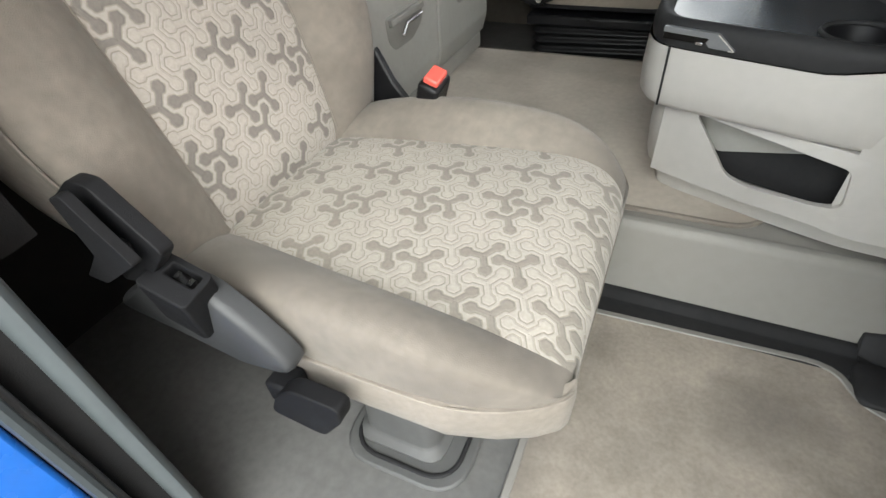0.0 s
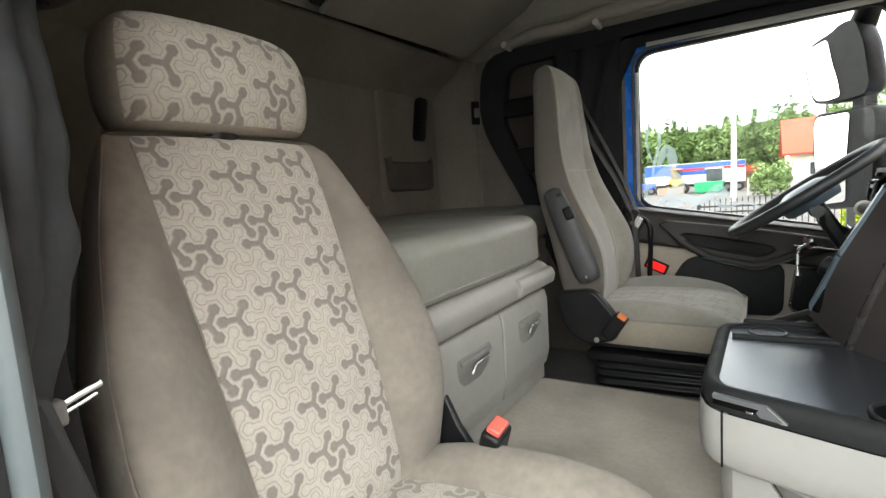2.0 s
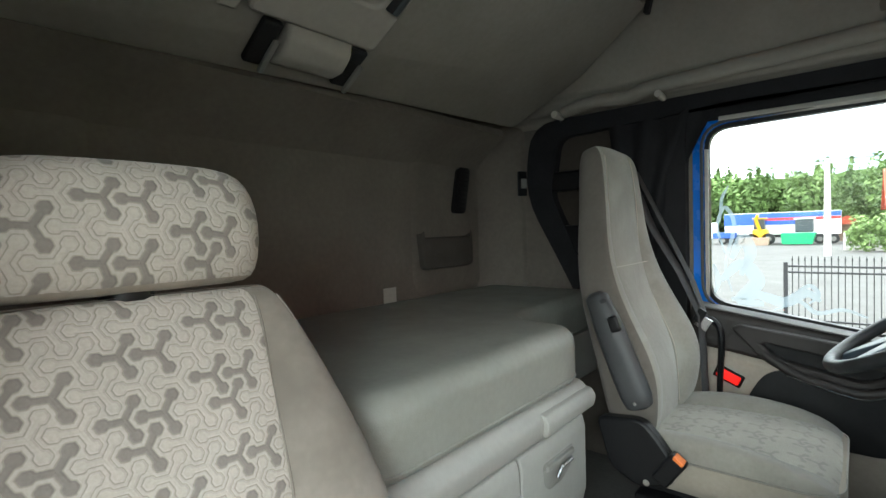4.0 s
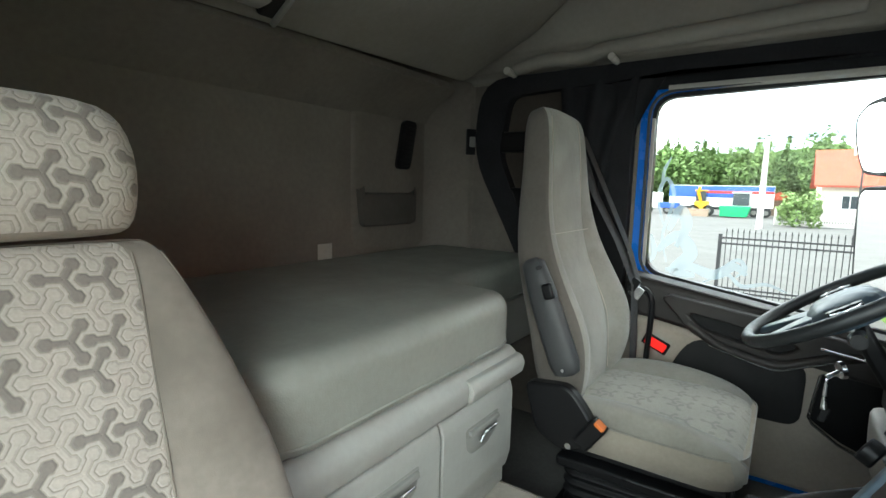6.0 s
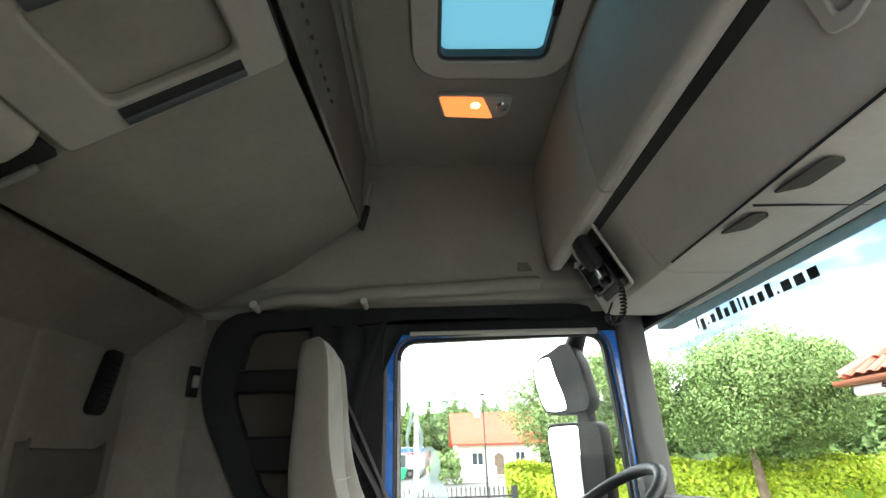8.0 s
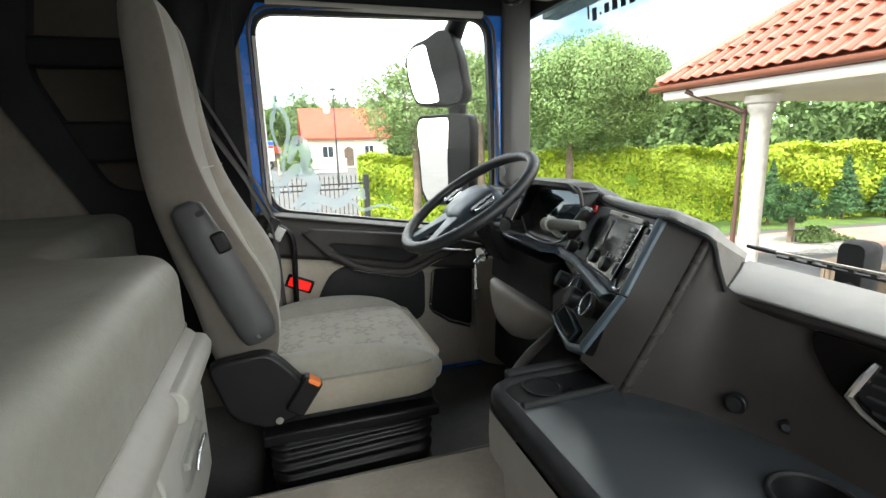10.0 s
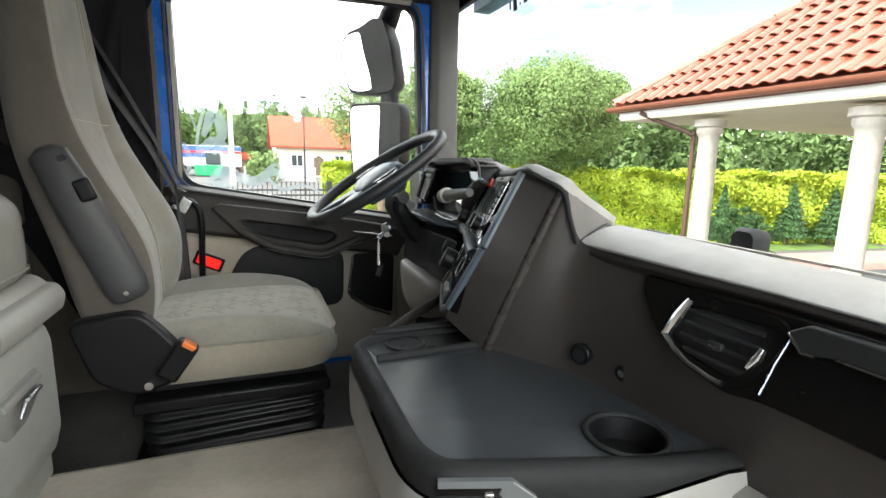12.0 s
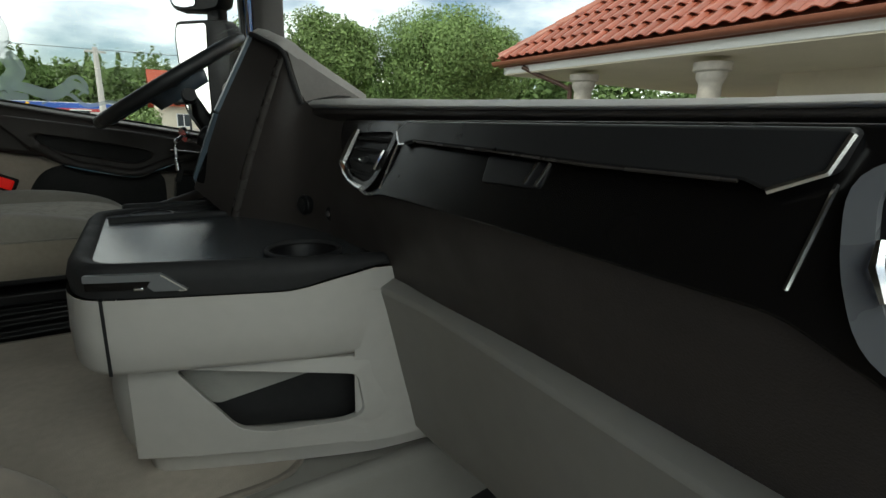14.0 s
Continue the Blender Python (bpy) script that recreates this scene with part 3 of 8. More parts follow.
part("grip", plate(*[[(a, b) for a, b in round_poly(o, 0.012)] for o in ([(0.02, -0.30), (0.10, -0.285), (0.115, -0.32), (0.06, -0.52), (0.02, -0.52)], [(0.04, -0.325), (0.085, -0.312), (0.09, -0.335), (0.055, -0.50), (0.04, -0.50)])], lambda u, v, d: (1.641 + 0.442 * u - 0.897 * d, v, 1.39 - 0.897 * u - 0.442 * d), 0.012), M["lining_lt"], overhead, "moulded grip", 0.004)
_rings = []
for yy, s in ((0.46, 0.0), (0.62, 0.0), (0.80, 0.03), (0.92, 0.10), (0.99, 0.20)):
    _rings.append([(x + s * max(0, 1.8 - x), yy, z + s * 0.4 * max(0, 1.45 - z)) for x, z in _lo])
part("lower_end", loft(_rings), M["lining_lt"], overhead, "", 0.006)
for ya in (0.052, -0.37):
    part("seam", box(1.74, 2.0, ya - 0.001, ya + 0.001, 1.1885, 1.1935), M["blackmatt"], overhead)
part("seam", prism([(1.7305, 1.2035), (1.7335, 1.1990), (1.7350, 1.2000), (1.7320, 1.2050)], "y", -0.98, 0.40), M["blackmatt"], overhead)
# flat dark plates on the underside draw the shadow inside each slot
for ya, yb in ((0.085, 0.19), (-0.125, 0.0), (-0.60, -0.50)):
    prof = round_poly([(1.744, yb), (1.758, ya), (1.800, ya + 0.004), (1.796, yb - 0.030)], 0.012)
    part("finger_slot", prism(prof, "z", 1.187, 1.1925), M["pocketcloth"], overhead, "finger slot, its inner shade drawn as a dark plate", 0.001)

# CB radio at the driver's end of the overhead cabinet
cb = thing("cb_radio", "black two-way radio with a hand microphone and coiled cord", "radio")
_cm = Matrix.Translation((1.640, 0.665, 1.312)) @ Matrix.Rotation(radians(64), 4, 'Y')
def cbox(u, v, w, su, sv, sw, bm=None):
    """A box on the sloping face: u down the slope, v across, w out of it."""
    return obox(_cm @ Vector((u, v, -w)), (su, sv, sw), Matrix.Rotation(radians(64), 4, 'Y'), bm)
part("bezel", plate(*[[p for p in rrect(a, b, 0.012, 3)] for a, b in ((0.225, 0.235), (0.205, 0.215))], lambda u, v, d: _cm @ Vector((u, v, -d)), 0.010), M["lining_lt"], cb, "pale moulded bezel", 0.003)
part("mounting_plate", cbox(0, 0, 0.002, 0.21, 0.22, 0.004), M["black"], cb)
part("radio_face", cbox(0.015, 0.01, 0.016, 0.125, 0.175, 0.028), M["gloss"], cb, "gloss black radio front", 0.004)
part("display", cbox(0.025, 0.02, 0.031, 0.035, 0.085, 0.002), M["screen"], cb, "dark display", 0.0)
part("face_edge", cbox(-0.03, 0.01, 0.031, 0.004, 0.13, 0.002), M["channel"], cb, "pale edge line")
part("microphone", cbox(-0.045, -0.055, 0.045, 0.115, 0.07, 0.042), M["blackmatt"], cb, "hand microphone", 0.014)
part("microphone_key", cbox(-0.035, -0.012, 0.048, 0.05, 0.018, 0.022), M["charcoal"], cb, "", 0.004)
part("microphone_clip", cbox(0.02, -0.045, 0.050, 0.05, 0.022, 0.012), M["chrome"], cb, "chrome clip", 0.004)
for kx, ky in ((0.055, 0.065), (0.055, -0.02)):
    c = _cm @ Vector((kx, ky, -0.030))
    part("knob", disc(c, (_cm.to_3x3() @ Vector((0, 0, -1))), 0.012, 0.018, 14), M["black"], cb, "", 0.002)
_c = curve_pts([(1.632, 0.60, 1.325), (1.645, 0.60, 1.27), (1.662, 0.598, 1.225), (1.665, 0.60, 1.17), (1.662, 0.625, 1.125), (1.656, 0.68, 1.118), (1.66, 0.735, 1.155), (1.69, 0.755, 1.21)], 170)
_coil = [p + Vector((0.0085 * math.cos(i * 1.3), 0.0085 * math.sin(i * 1.3), 0)) if 48 < i < 150 else p for i, p in enumerate(_c)]
part("cord", tube(_coil, 0.0036, n=6), M["black"], cb, "coiled black cord")

# ---- driver's door ----
door = thing("door_1", "closed blue driver's door with a dark trim panel", "door", kind="structure")
WIN = round_poly([(0.937, 0.545), (1.80, 0.408), (1.792, 0.85), (1.775, 1.225), (0.937, 1.205)], 0.085, 6)
_dput = lambda u, v, d: (u, 1.19 - d, v)
part("door_frame", plate(ray_rect(WIN, 0.885, 1.855, FLOOR, 1.285), WIN, _dput, 0.05), M["blue"], door, "blue painted window frame")
part("window_channel", plate(WIN, grown(WIN, -0.016), lambda u, v, d: (u, 1.185 - d, v), 0.035), M["black"], door, "black window channel", 0.003)
part("seal", plate(grown(WIN, 0.011), grown(WIN, 0.001), lambda u, v, d: (u, 1.142 - d, v), 0.012), M["seal"], door, "black rubber seal", 0.003)
part("channel_strip", box(0.940, 0.952, 1.140, 1.151, 0.56, 1.12), M["channel"], door, "pale strip in the window channel", 0.001)
part("channel_strip", box(0.882, 0.888, 1.130, 1.139, 0.56, 1.12), M["channel"], door, "pale strip beside the blue frame", 0.001)
part("channel_strip", box(1.790, 1.797, 1.146, 1.151, 0.60, 1.10), M["channel"], door, "pale strip in the window channel", 0.001)
part("pane", loft([[(u, 1.176, v) for u, v in grown(WIN, -0.01)], [(u, 1.180, v) for u, v in grown(WIN, -0.01)]]), M["glass"], door, "clear window pane").visible_shadow = False
# trim: upper dark part, armrest, beige lower part
_top = [(0.90, 0.545), (1.10, 0.520), (1.40, 0.478), (1.84, 0.42)]
def door_band(zs_top, zs_bot, y_in, name, material, label="", x0=0.90, x1=1.84, bevel=0.01):
    bm = bmesh.new()
    rows = []
    for i in range(15):
        x = x0 + (x1 - x0) * i / 14
        zt = zs_top(x)
        zb = zs_bot(x)
        yi = y_in(x) if callable(y_in) else y_in
        rows.append([(x, 1.14, zt), (x, yi + 0.02, zt), (x, yi, zt - 0.02), (x, yi, zb + 0.005), (x, yi + 0.008, zb), (x, 1.14, zb)])
    return part(name, loft(rows, bm), material, door, label, bevel)
sill = lambda x: 0.550 - 0.158 * (x - 0.90)
door_band(sill, lambda x: sill(x) - 0.142, 1.075, "sill_trim", M["dash"], "dark upper door trim")
part("sill_strip", loft([[(x, 1.085, sill(x) + 0.002), (x, 1.14, sill(x) + 0.010), (x, 1.14, sill(x) - 0.002), (x, 1.085, sill(x) - 0.004)] for x in (0.91, 1.2, 1.5, 1.83)]), M["dashtop"], door, "pale window ledge", 0.003)
door_band(lambda x: sill(x) - 0.143, lambda x: FLOOR + 0.062, 1.10, "lower_trim", M["velour_side"], "beige lower door trim")
# armrest lip with a long grip hollow above it
_ap = round_poly([(1.02, 0.500), (1.40, 0.452), (1.72, 0.395), (1.62, 0.372), (1.52, 0.351), (1.385, 0.300), (1.22, 0.335), (1.13, 0.380), (1.07, 0.450)], 0.035)
_gr = round_poly([(1.115, 0.447), (1.43, 0.392), (1.445, 0.372), (1.39, 0.346), (1.17, 0.392)], 0.016)
part("armrest", plate(ray_poly(Vector((1.29, 0.39)), _ap, 72), ray_poly(Vector((1.29, 0.39)), _gr, 72), lambda u, v, d: (u, 1.078 - d, v), 0.045), M["dash"], door, "dark armrest", 0.006, smooth=50)
part("grip_hollow", loft([[(u, 1.070, v) for u, v in grown(_gr, 0.004)], [(u, 1.074, v) for u, v in grown(_gr, 0.004)]]), M["blackmatt"], door, "dark grip hollow")
part("armrest_lip", tube(curve_pts([(1.13, 1.040, 0.405), (1.22, 1.028, 0.352), (1.30, 1.022, 0.332), (1.385, 1.020, 0.318), (1.45, 1.022, 0.338), (1.53, 1.030, 0.368), (1.62, 1.045, 0.385)], 28), 0.015, n=10), M["dash"], door, "", smooth=70)
part("armrest_edge", tube(curve_pts([(1.20, 1.017, 0.345), (1.28, 1.012, 0.325), (1.385, 1.008, 0.305), (1.45, 1.011, 0.326), (1.53, 1.020, 0.356)], 20), 0.0024, n=6), M["chrome"], door, "thin bright edge")
part("door_handle", tube([(1.50, 1.032, 0.392), (1.55, 1.015, 0.388), (1.64, 1.02, 0.375)], [0.012, 0.010, 0.007], flat=0.5), M["chrome"], door, "chrome door handle")
part("window_header", prism(round_poly([(1.128, 1.216), (1.148, 1.208), (1.150, 1.232), (1.130, 1.232)], 0.004), "x", 0.99, 1.74), M["channel"], door, "grey strip over the window", 0.002)
_pk = round_poly([(1.135, 0.335), (1.25, 0.352), (1.36, 0.325), (1.475, 0.318), (1.47, 0.11), (1.10, 0.11), (1.07, 0.22)], 0.05)
part("door_pocket", loft([[(u, 1.098, v) for u, v in _pk], [(u, 1.085, v) for u, v in _pk], [(u, 1.08, v) for u, v in grown(_pk, -0.015)]]), M["blackmatt"], door, "black door pocket")
_sp = round_poly([(1.505, 0.30), (1.665, 0.30), (1.66, 0.06), (1.57, 0.095), (1.488, 0.15)], 0.02)
part("speaker_grille", loft([[(u, 1.098, v) for u, v in _sp], [(u, 1.082, v) for u, v in _sp]]), M["black"], door, "black speaker grille", 0.003)
part("speaker_trim", tube([(1.508, 1.08, 0.295), (1.498, 1.08, 0.22), (1.490, 1.08, 0.155), (1.50, 1.08, 0.135), (1.57, 1.08, 0.085), (1.65, 1.08, 0.055)], 0.005), M["chrome"], door, "chrome speaker trim")

kick = thing("kick_panel", "beige moulded kick panel ahead of the driver's door", "panel")
part("panel", loft([[(x, y, z) for x, y in round_poly([(1.665 + e, 1.12), (1.685 + e, 1.06), (1.78 + e, 0.99), (1.98, 0.95), (1.98, 1.12)], 0.04, 4)] for z, e in ((FLOOR + 0.03, 0.03), (0.10, 0.01), (0.26, 0.0), (0.30, 0.02))]), M["velour_side"], kick, "", 0.008, smooth=50)
# pillars
setting("pillar_front_left", loft([[(1.818, 1.20, z), (1.815, 1.125, z), (1.838 + e, 1.102, z), (1.902 + e, 1.098, z), (1.920 + e, 1.106, z), (1.930 + e, 1.20, z)] for z, e in ((0.34, 0.012), (0.8, 0.004), (1.32, 0.0))]), M["pillargrey"], "grey windscreen pillar trim beside the driver's door", "pillar", 0.008)
tw = thing("tweeter", "small round grey loudspeaker at the windscreen pillar", "loudspeaker")
part("housing", loft([[(1.835 + d, 1.100 + u * 0.8 - 0.02 * d, 0.625 + v) for u, v in grown(rrect(0.10, 0.13, 0.03, 4), g)] for d, g in ((-0.035, -0.022), (-0.022, -0.006), (0.0, 0.0), (0.05, 0.0))]), M["pillargrey"], tw, "grey moulded housing", smooth=60)
part("grille", disc((1.801, 1.090, 0.622), (-1, -0.25, 0), 0.022, 0.004, 20), M["charcoal"], tw, "round dark grille", 0.001)
setting("pillar_front_right", loft([[(1.93, -1.20, z), (1.93, -1.13, z), (1.95 + e, -1.105, z), (2.0 + e, -1.115, z), (2.02 + e, -1.20, z)] for z, e in ((0.36, 0.03), (0.8, 0.012), (1.30, 0.0))]), M["charcoal"], "dark grey windscreen pillar trim beside the passenger doorway", "pillar", 0.01)

# windscreen
ws = thing("windscreen", "wide clear windscreen with a black border", "windscreen", kind="structure")
_wo = rrect(2.54, 0.85, 0.06, 6, 0.0, 0.775)
_wput = lambda u, v, d: (2.06 + 0.10 * (0.9 - v) - 0.05 * (u / 1.1) ** 2 - 1.6 * max(0.0, abs(u) - 1.06) ** 2 + d, u, v)
part("border", plate(grown(_wo, 0.05), grown(_wo, -0.012), _wput, 0.02), M["black"], ws, "black rubber border")
_bm = bmesh.new()
_g = []
for j in range(7):
    row = []
    for i in range(17):
        u, v = -1.28 + 2.56 * i / 16, 0.34 + 0.87 * j / 6
        row.append(_bm.verts.new(_wput(u, v, 0.01)))
    _g.append(row)
for j in range(6):
    for i in range(16):
        _bm.faces.new((_g[j][i], _g[j][i + 1], _g[j + 1][i + 1], _g[j + 1][i]))
part("pane", _bm, M["glass"], ws, "clear glass").visible_shadow = False

door.location = (0, 0, -0.033)
lamp.location = (0, 0.055, 0)
cb.location = (-0.005, 0.03, -0.01)
overhead.location = (-0.01, 0.02, 0)

# passenger doorway: jamb behind the seat
jamb = thing("door_jamb", "grey and black sealed jamb of the open passenger doorway", "jamb", kind="structure")
part("inner_trim", loft([[(x, y, z) for x, y in round_poly([(0.86, -1.135), (0.86, -1.06), (0.89, -1.045), (0.935, -1.030), (0.945, -1.04), (0.94, -1.055)], 0.012, 3)] for z in (FLOOR, 0.5, 1.24)]), M["blackmatt"], jamb, "black pillar trim")
part("door_seal", loft([[(0.953 + 0.016 * math.cos(a), -1.037 + 0.0105 * math.sin(a), z) for a in [2 * math.pi * k / 12 for k in range(12)]] for z in (FLOOR, 0.5, 1.24)]), M["slate"], jamb, "slate grey tubular door seal")
part("jamb_strip", box(0.93, 0.950, -1.088, -1.070, FLOOR, 1.24), M["seal"], jamb, "black rubber strip", 0.004)
part("jamb_bead", tube([(0.955, -1.083, FLOOR), (0.955, -1.083, 1.24)], 0.006, n=8), M["slatedk"], jamb, "slate grey bead")
part("jamb_panel", box(0.90, 0.950, -1.24, -1.089, -0.75, 1.30), M["blue"], jamb, "blue painted jamb", 0.006)


# ---- sleeper ----
bed = thing("bunk_cabinet", "grey plastic bunk base with two drawers", "cabinet")
part("body", box(0.02, 0.795, -0.40, 0.352, 0.001, 0.385), M["grey"], bed, "", 0.01)
part("shelf_edge", prism(round_poly([(0.74, 0.305), (0.835, 0.312), (0.842, 0.36), (0.815, 0.392), (0.74, 0.392)], 0.015), "y", -0.42, 0.358), M["grey"], bed, "rounded ledge along the mattress", 0.003)
part("ledge_lid", prism(round_poly([(0.80, 0.318), (0.848, 0.322), (0.855, 0.352), (0.845, 0.372), (0.80, 0.38)], 0.008), "y", 0.10, 0.362), M["grey"], bed, "", 0.003)
part("plinth", box(0.70, 0.806, -0.40, 0.352, 0.0, 0.045), M["grey"], bed, "", 0.004)
def drawer(ya, yb, ha, hb):
    dr = part("drawer", prism(round_poly([(0.79, 0.05), (0.815, 0.05), (0.828, 0.10), (0.828, 0.27), (0.82, 0.30), (0.79, 0.302)], 0.008), "y", ya, yb), M["grey"], bed, "", 0.004)
    pts = round_poly([(ha, 0.250), (hb, 0.250), (hb - 0.012, 0.20), (hb - 0.06, 0.178), (ha + 0.03, 0.178), (ha + 0.005, 0.20)], 0.012)
    part("handle_recess", loft([[(0.8285, u, v) for u, v in pts], [(0.8305, u, v) for u, v in grown(pts, -0.003)]]), M["greydk"], dr, "recessed grip")
    part("handle", prism(round_poly([(0.829, 0.245), (0.838, 0.243), (0.840, 0.232), (0.829, 0.23)], 0.003), "y", ha + 0.01, hb - 0.012), M["greydk"], dr, "dark grip bar", 0.002)
    part("handle_bar", tube([(0.84, ha + 0.05, 0.205), (0.843, ha + 0.065, 0.225), (0.843, hb - 0.035, 0.225)], 0.0035), M["chrome"], dr, "bright handle edge")
drawer(-0.395, 0.010, -0.235, -0.065)
drawer(0.018, 0.350, 0.11, 0.27)

def soft_box(outline, z0, z1, r, n=5):
    """A padded slab over an outline: rounded top and bottom edges."""
    rings = []
    for k in range(n + 1):
        a = math.pi / 2 * k / n
        rings.append([(x, y, z0 + 0.5 * r - 0.5 * r * math.cos(a)) for x, y in grown(outline, -0.5 * r * (1 - math.sin(a)))])
    for k in range(n + 1):
        a = math.pi / 2 * k / n
        rings.append([(x, y, z1 - r + r * math.sin(a)) for x, y in grown(outline, -r * (1 - math.cos(a)))])
    rings.append([(x, y, z1 + 0.0002) for x, y in grown(outline, -r - 0.006)])
    return loft(rings)

_mo = round_poly([(0.012, -1.10), (0.57, -1.10), (0.57, -0.50), (0.62, -0.44), (0.828, -0.42), (0.828, 0.352), (0.66, 0.36), (0.60, 0.42), (0.57, 1.10), (0.012, 1.10)], 0.09, 5)
mattress = thing("mattress", "grey-green vinyl covered bunk mattress", "mattress")
part("cover", soft_box(_mo, 0.393, 0.545, 0.048, 8), M["mattress"], mattress, "", smooth=70)
_o = grown(_mo, 0.001)
part("piping", tube([(x, y, 0.414) for x, y in _o] + [(_o[0][0], _o[0][1], 0.414)], 0.0022, n=6), M["mattress"], mattress, "stitched lower seam")
part("bed_base", box(0.02, 0.55, -1.10, -0.41, 0.20, 0.39), M["grey"], bed, "", 0.01)
part("bed_base", box(0.02, 0.55, 0.36, 1.10, 0.20, 0.39), M["grey"], bed, "", 0.01)
part("bed_base", box(0.02, 0.45, -1.10, -0.41, -0.16, 0.19), M["blackmatt"], bed)
part("bed_base", box(0.02, 0.45, 0.38, 1.10, -0.16, 0.19), M["blackmatt"], bed)

# fittings of the rear wall
vent = thing("wall_vent", "black rounded vent grille on the rear wall", "vent")
_v = [(0.81 + u * 1.0, 1.0 + v) for u, v in rrect(0.094, 0.205, 0.024, 4)]
_v = [(u + (v - 1.0) * 0.22, v) for u, v in _v]
part("grille", loft([[(0.015, u, v) for u, v in _v], [(0.026, u, v) for u, v in _v], [(0.028, u, v) for u, v in grown(_v, -0.008)]]), M["black"], vent)
for k in range(9):
    zz = 0.92 + 0.02 * k
    part("slat", box(0.026, 0.030, 0.778 + (zz - 1) * 0.22, 0.842 + (zz - 1) * 0.22, zz - 0.003, zz + 0.003), M["blackmatt"], vent)
pocket = thing("wall_pocket", "dark elastic storage pocket on the rear wall", "pocket")
_p = round_poly([(0.535, 0.812), (0.55, 0.790), (0.87, 0.790), (0.895, 0.808), (0.895, 0.655), (0.555, 0.655)], 0.03)
part("pouch", loft([[(0.014, u, v) for u, v in _p], [(0.032, u, v) for u, v in grown(_p, -0.006)], [(0.036, u, v) for u, v in grown(_p, -0.02)]]), M["pocketcloth"], pocket, "dark fabric pouch")
label_card = thing("wall_label", "pale blank label on the rear wall", "label")
part("card", box(0.0, 0.003, 0.366, 0.432, 0.535, 0.592), M["channel"], label_card)
jack = thing("switch_panel", "small black switch panel on the rear corner", "switch")
part("plate", obox((0.165, 1.095, 1.045), (0.012, 0.055, 0.115), Matrix.Rotation(radians(-35), 4, 'Z')), M["black"], jack, "", 0.004)
part("button", obox((0.172, 1.090, 1.045), (0.012, 0.026, 0.045), Matrix.Rotation(radians(-35), 4, 'Z')), M["greydk"], jack, "", 0.003)

# upper bunk, folded up against the wall
ub = thing("upper_bunk", "folded grey-beige upper bunk with a moulded frame", "bunk")
_ud = Vector((0.70, 0, 0.40)).normalized()
_un = Vector((_ud.z, 0, -_ud.x))
_uo = Vector((0.115, 0, 1.195))
def ubp(s, y, h):
    """s along the underside from the wall, h out of it, downwards."""
    q = _uo + _ud * s + _un * h
    return (q.x, y, q.z)
_uout = round_poly([(0.05, -0.98), (0.725, -0.98), (0.745, -0.04), (0.805, 0.90), (0.45, 1.0), (0.115, 0.94)], 0.04, 5)
part("panel", loft([[ubp(s, y, h) for s, y in grown(_uout, g)] for h, g in ((-0.12, -0.01), (-0.02, 0.0), (-0.005, -0.004), (0.0, -0.015))]), M["lining"], ub, "sloping fabric underside", smooth=50)
part("edge_net", loft([[(0.755 + 0.045 * (y + 0.9) / 1.75 + d, y, 1.565 + 0.02 * (y + 0.9) / 1.75) for d in (0.0, 0.012)] + [(0.812 + d, y, 1.866) for d in (0.010, -0.010)] for y in (-0.95, -0.3, 0.3, 0.86)]), M["wall"], ub, "dark folded net along the front edge", 0.006)
for k in range(9):
    yy = -0.10 + 0.045 * k
    f = (yy + 0.9) / 1.75
    part("net_eyelet", obox((0.788 + 0.030 * f, yy, 1.655), (0.006, 0.010, 0.006), Matrix()), M["pocketcloth"], ub)
part("edge_hook", obox((0.835, 0.865, 1.70), (0.022, 0.03, 0.10), Matrix.Rotation(radians(12), 4, 'Y')), M["greydk"], ub, "grey hook", 0.008)
part("edge_hook", obox((0.822, 0.875, 1.60), (0.02, 0.03, 0.10), Matrix.Rotation(radians(14), 4, 'Y')), M["blackmatt"], ub, "dark hook", 0.005)
part("wall_gap", prism([(0.002, 1.09), (0.03, 1.125), (0.08, 1.17), (0.168, 1.228), (0.15, 1.26), (0.002, 1.26)], "y", -1.0, 0.95), M["wall"], ub, "felt hinge flap", smooth=60)
_fo = round_poly([(0.27, -0.372), (0.74, -0.345), (0.742, -0.012), (0.66, -0.012), (0.27, -0.012)], 0.018, 5)
_fi = round_poly([(0.385, -0.300), (0.655, -0.292), (0.655, -0.085), (0.60, -0.080), (0.395, -0.080)], 0.03, 5)
part("frame", plate(_fo, _fi, lambda u, v, d: ubp(u, v, d), 0.030), M["lining_mid"], ub, "raised moulded frame", 0.008)
part("frame_slot", loft([[ubp(s, y, h) for s, y in ((0.742, -0.33), (0.748, -0.33), (0.748, -0.02), (0.742, -0.02))] for h in (0.001, 0.012)]), M["black"], ub, "dark slot")
part("second_edge", loft([[ubp(s, y, h) for s, y in ((0.25, -0.385), (0.76, -0.358), (0.76, -0.40), (0.25, -0.43))] for h in (0.0, 0.014)]), M["lining_mid"], ub, "", 0.004)
for y0, a, b in ((-0.320, 0.40, 0.645), (-0.050, 0.40, 0.65)):
    part("grip_bar", loft([[ubp(a + (b - a) * f, y0 + 0.021 * math.cos(t), 0.022 + 0.016 * math.sin(t)) for t in [2 * math.pi * k / 12 for k in range(12)]] for f in (0.0, 0.5, 1.0)]), M["blackmatt"], ub, "dark grip bar")
    part("grip_edge", loft([[ubp(a + (b - a) * f, y0 + 0.012 + 0.012 * math.cos(t), 0.033 + 0.009 * math.sin(t)) for t in [2 * math.pi * k / 10 for k in range(10)]] for f in (0.0, 1.0)]), M["slatedk"], ub, "slate grip edge")
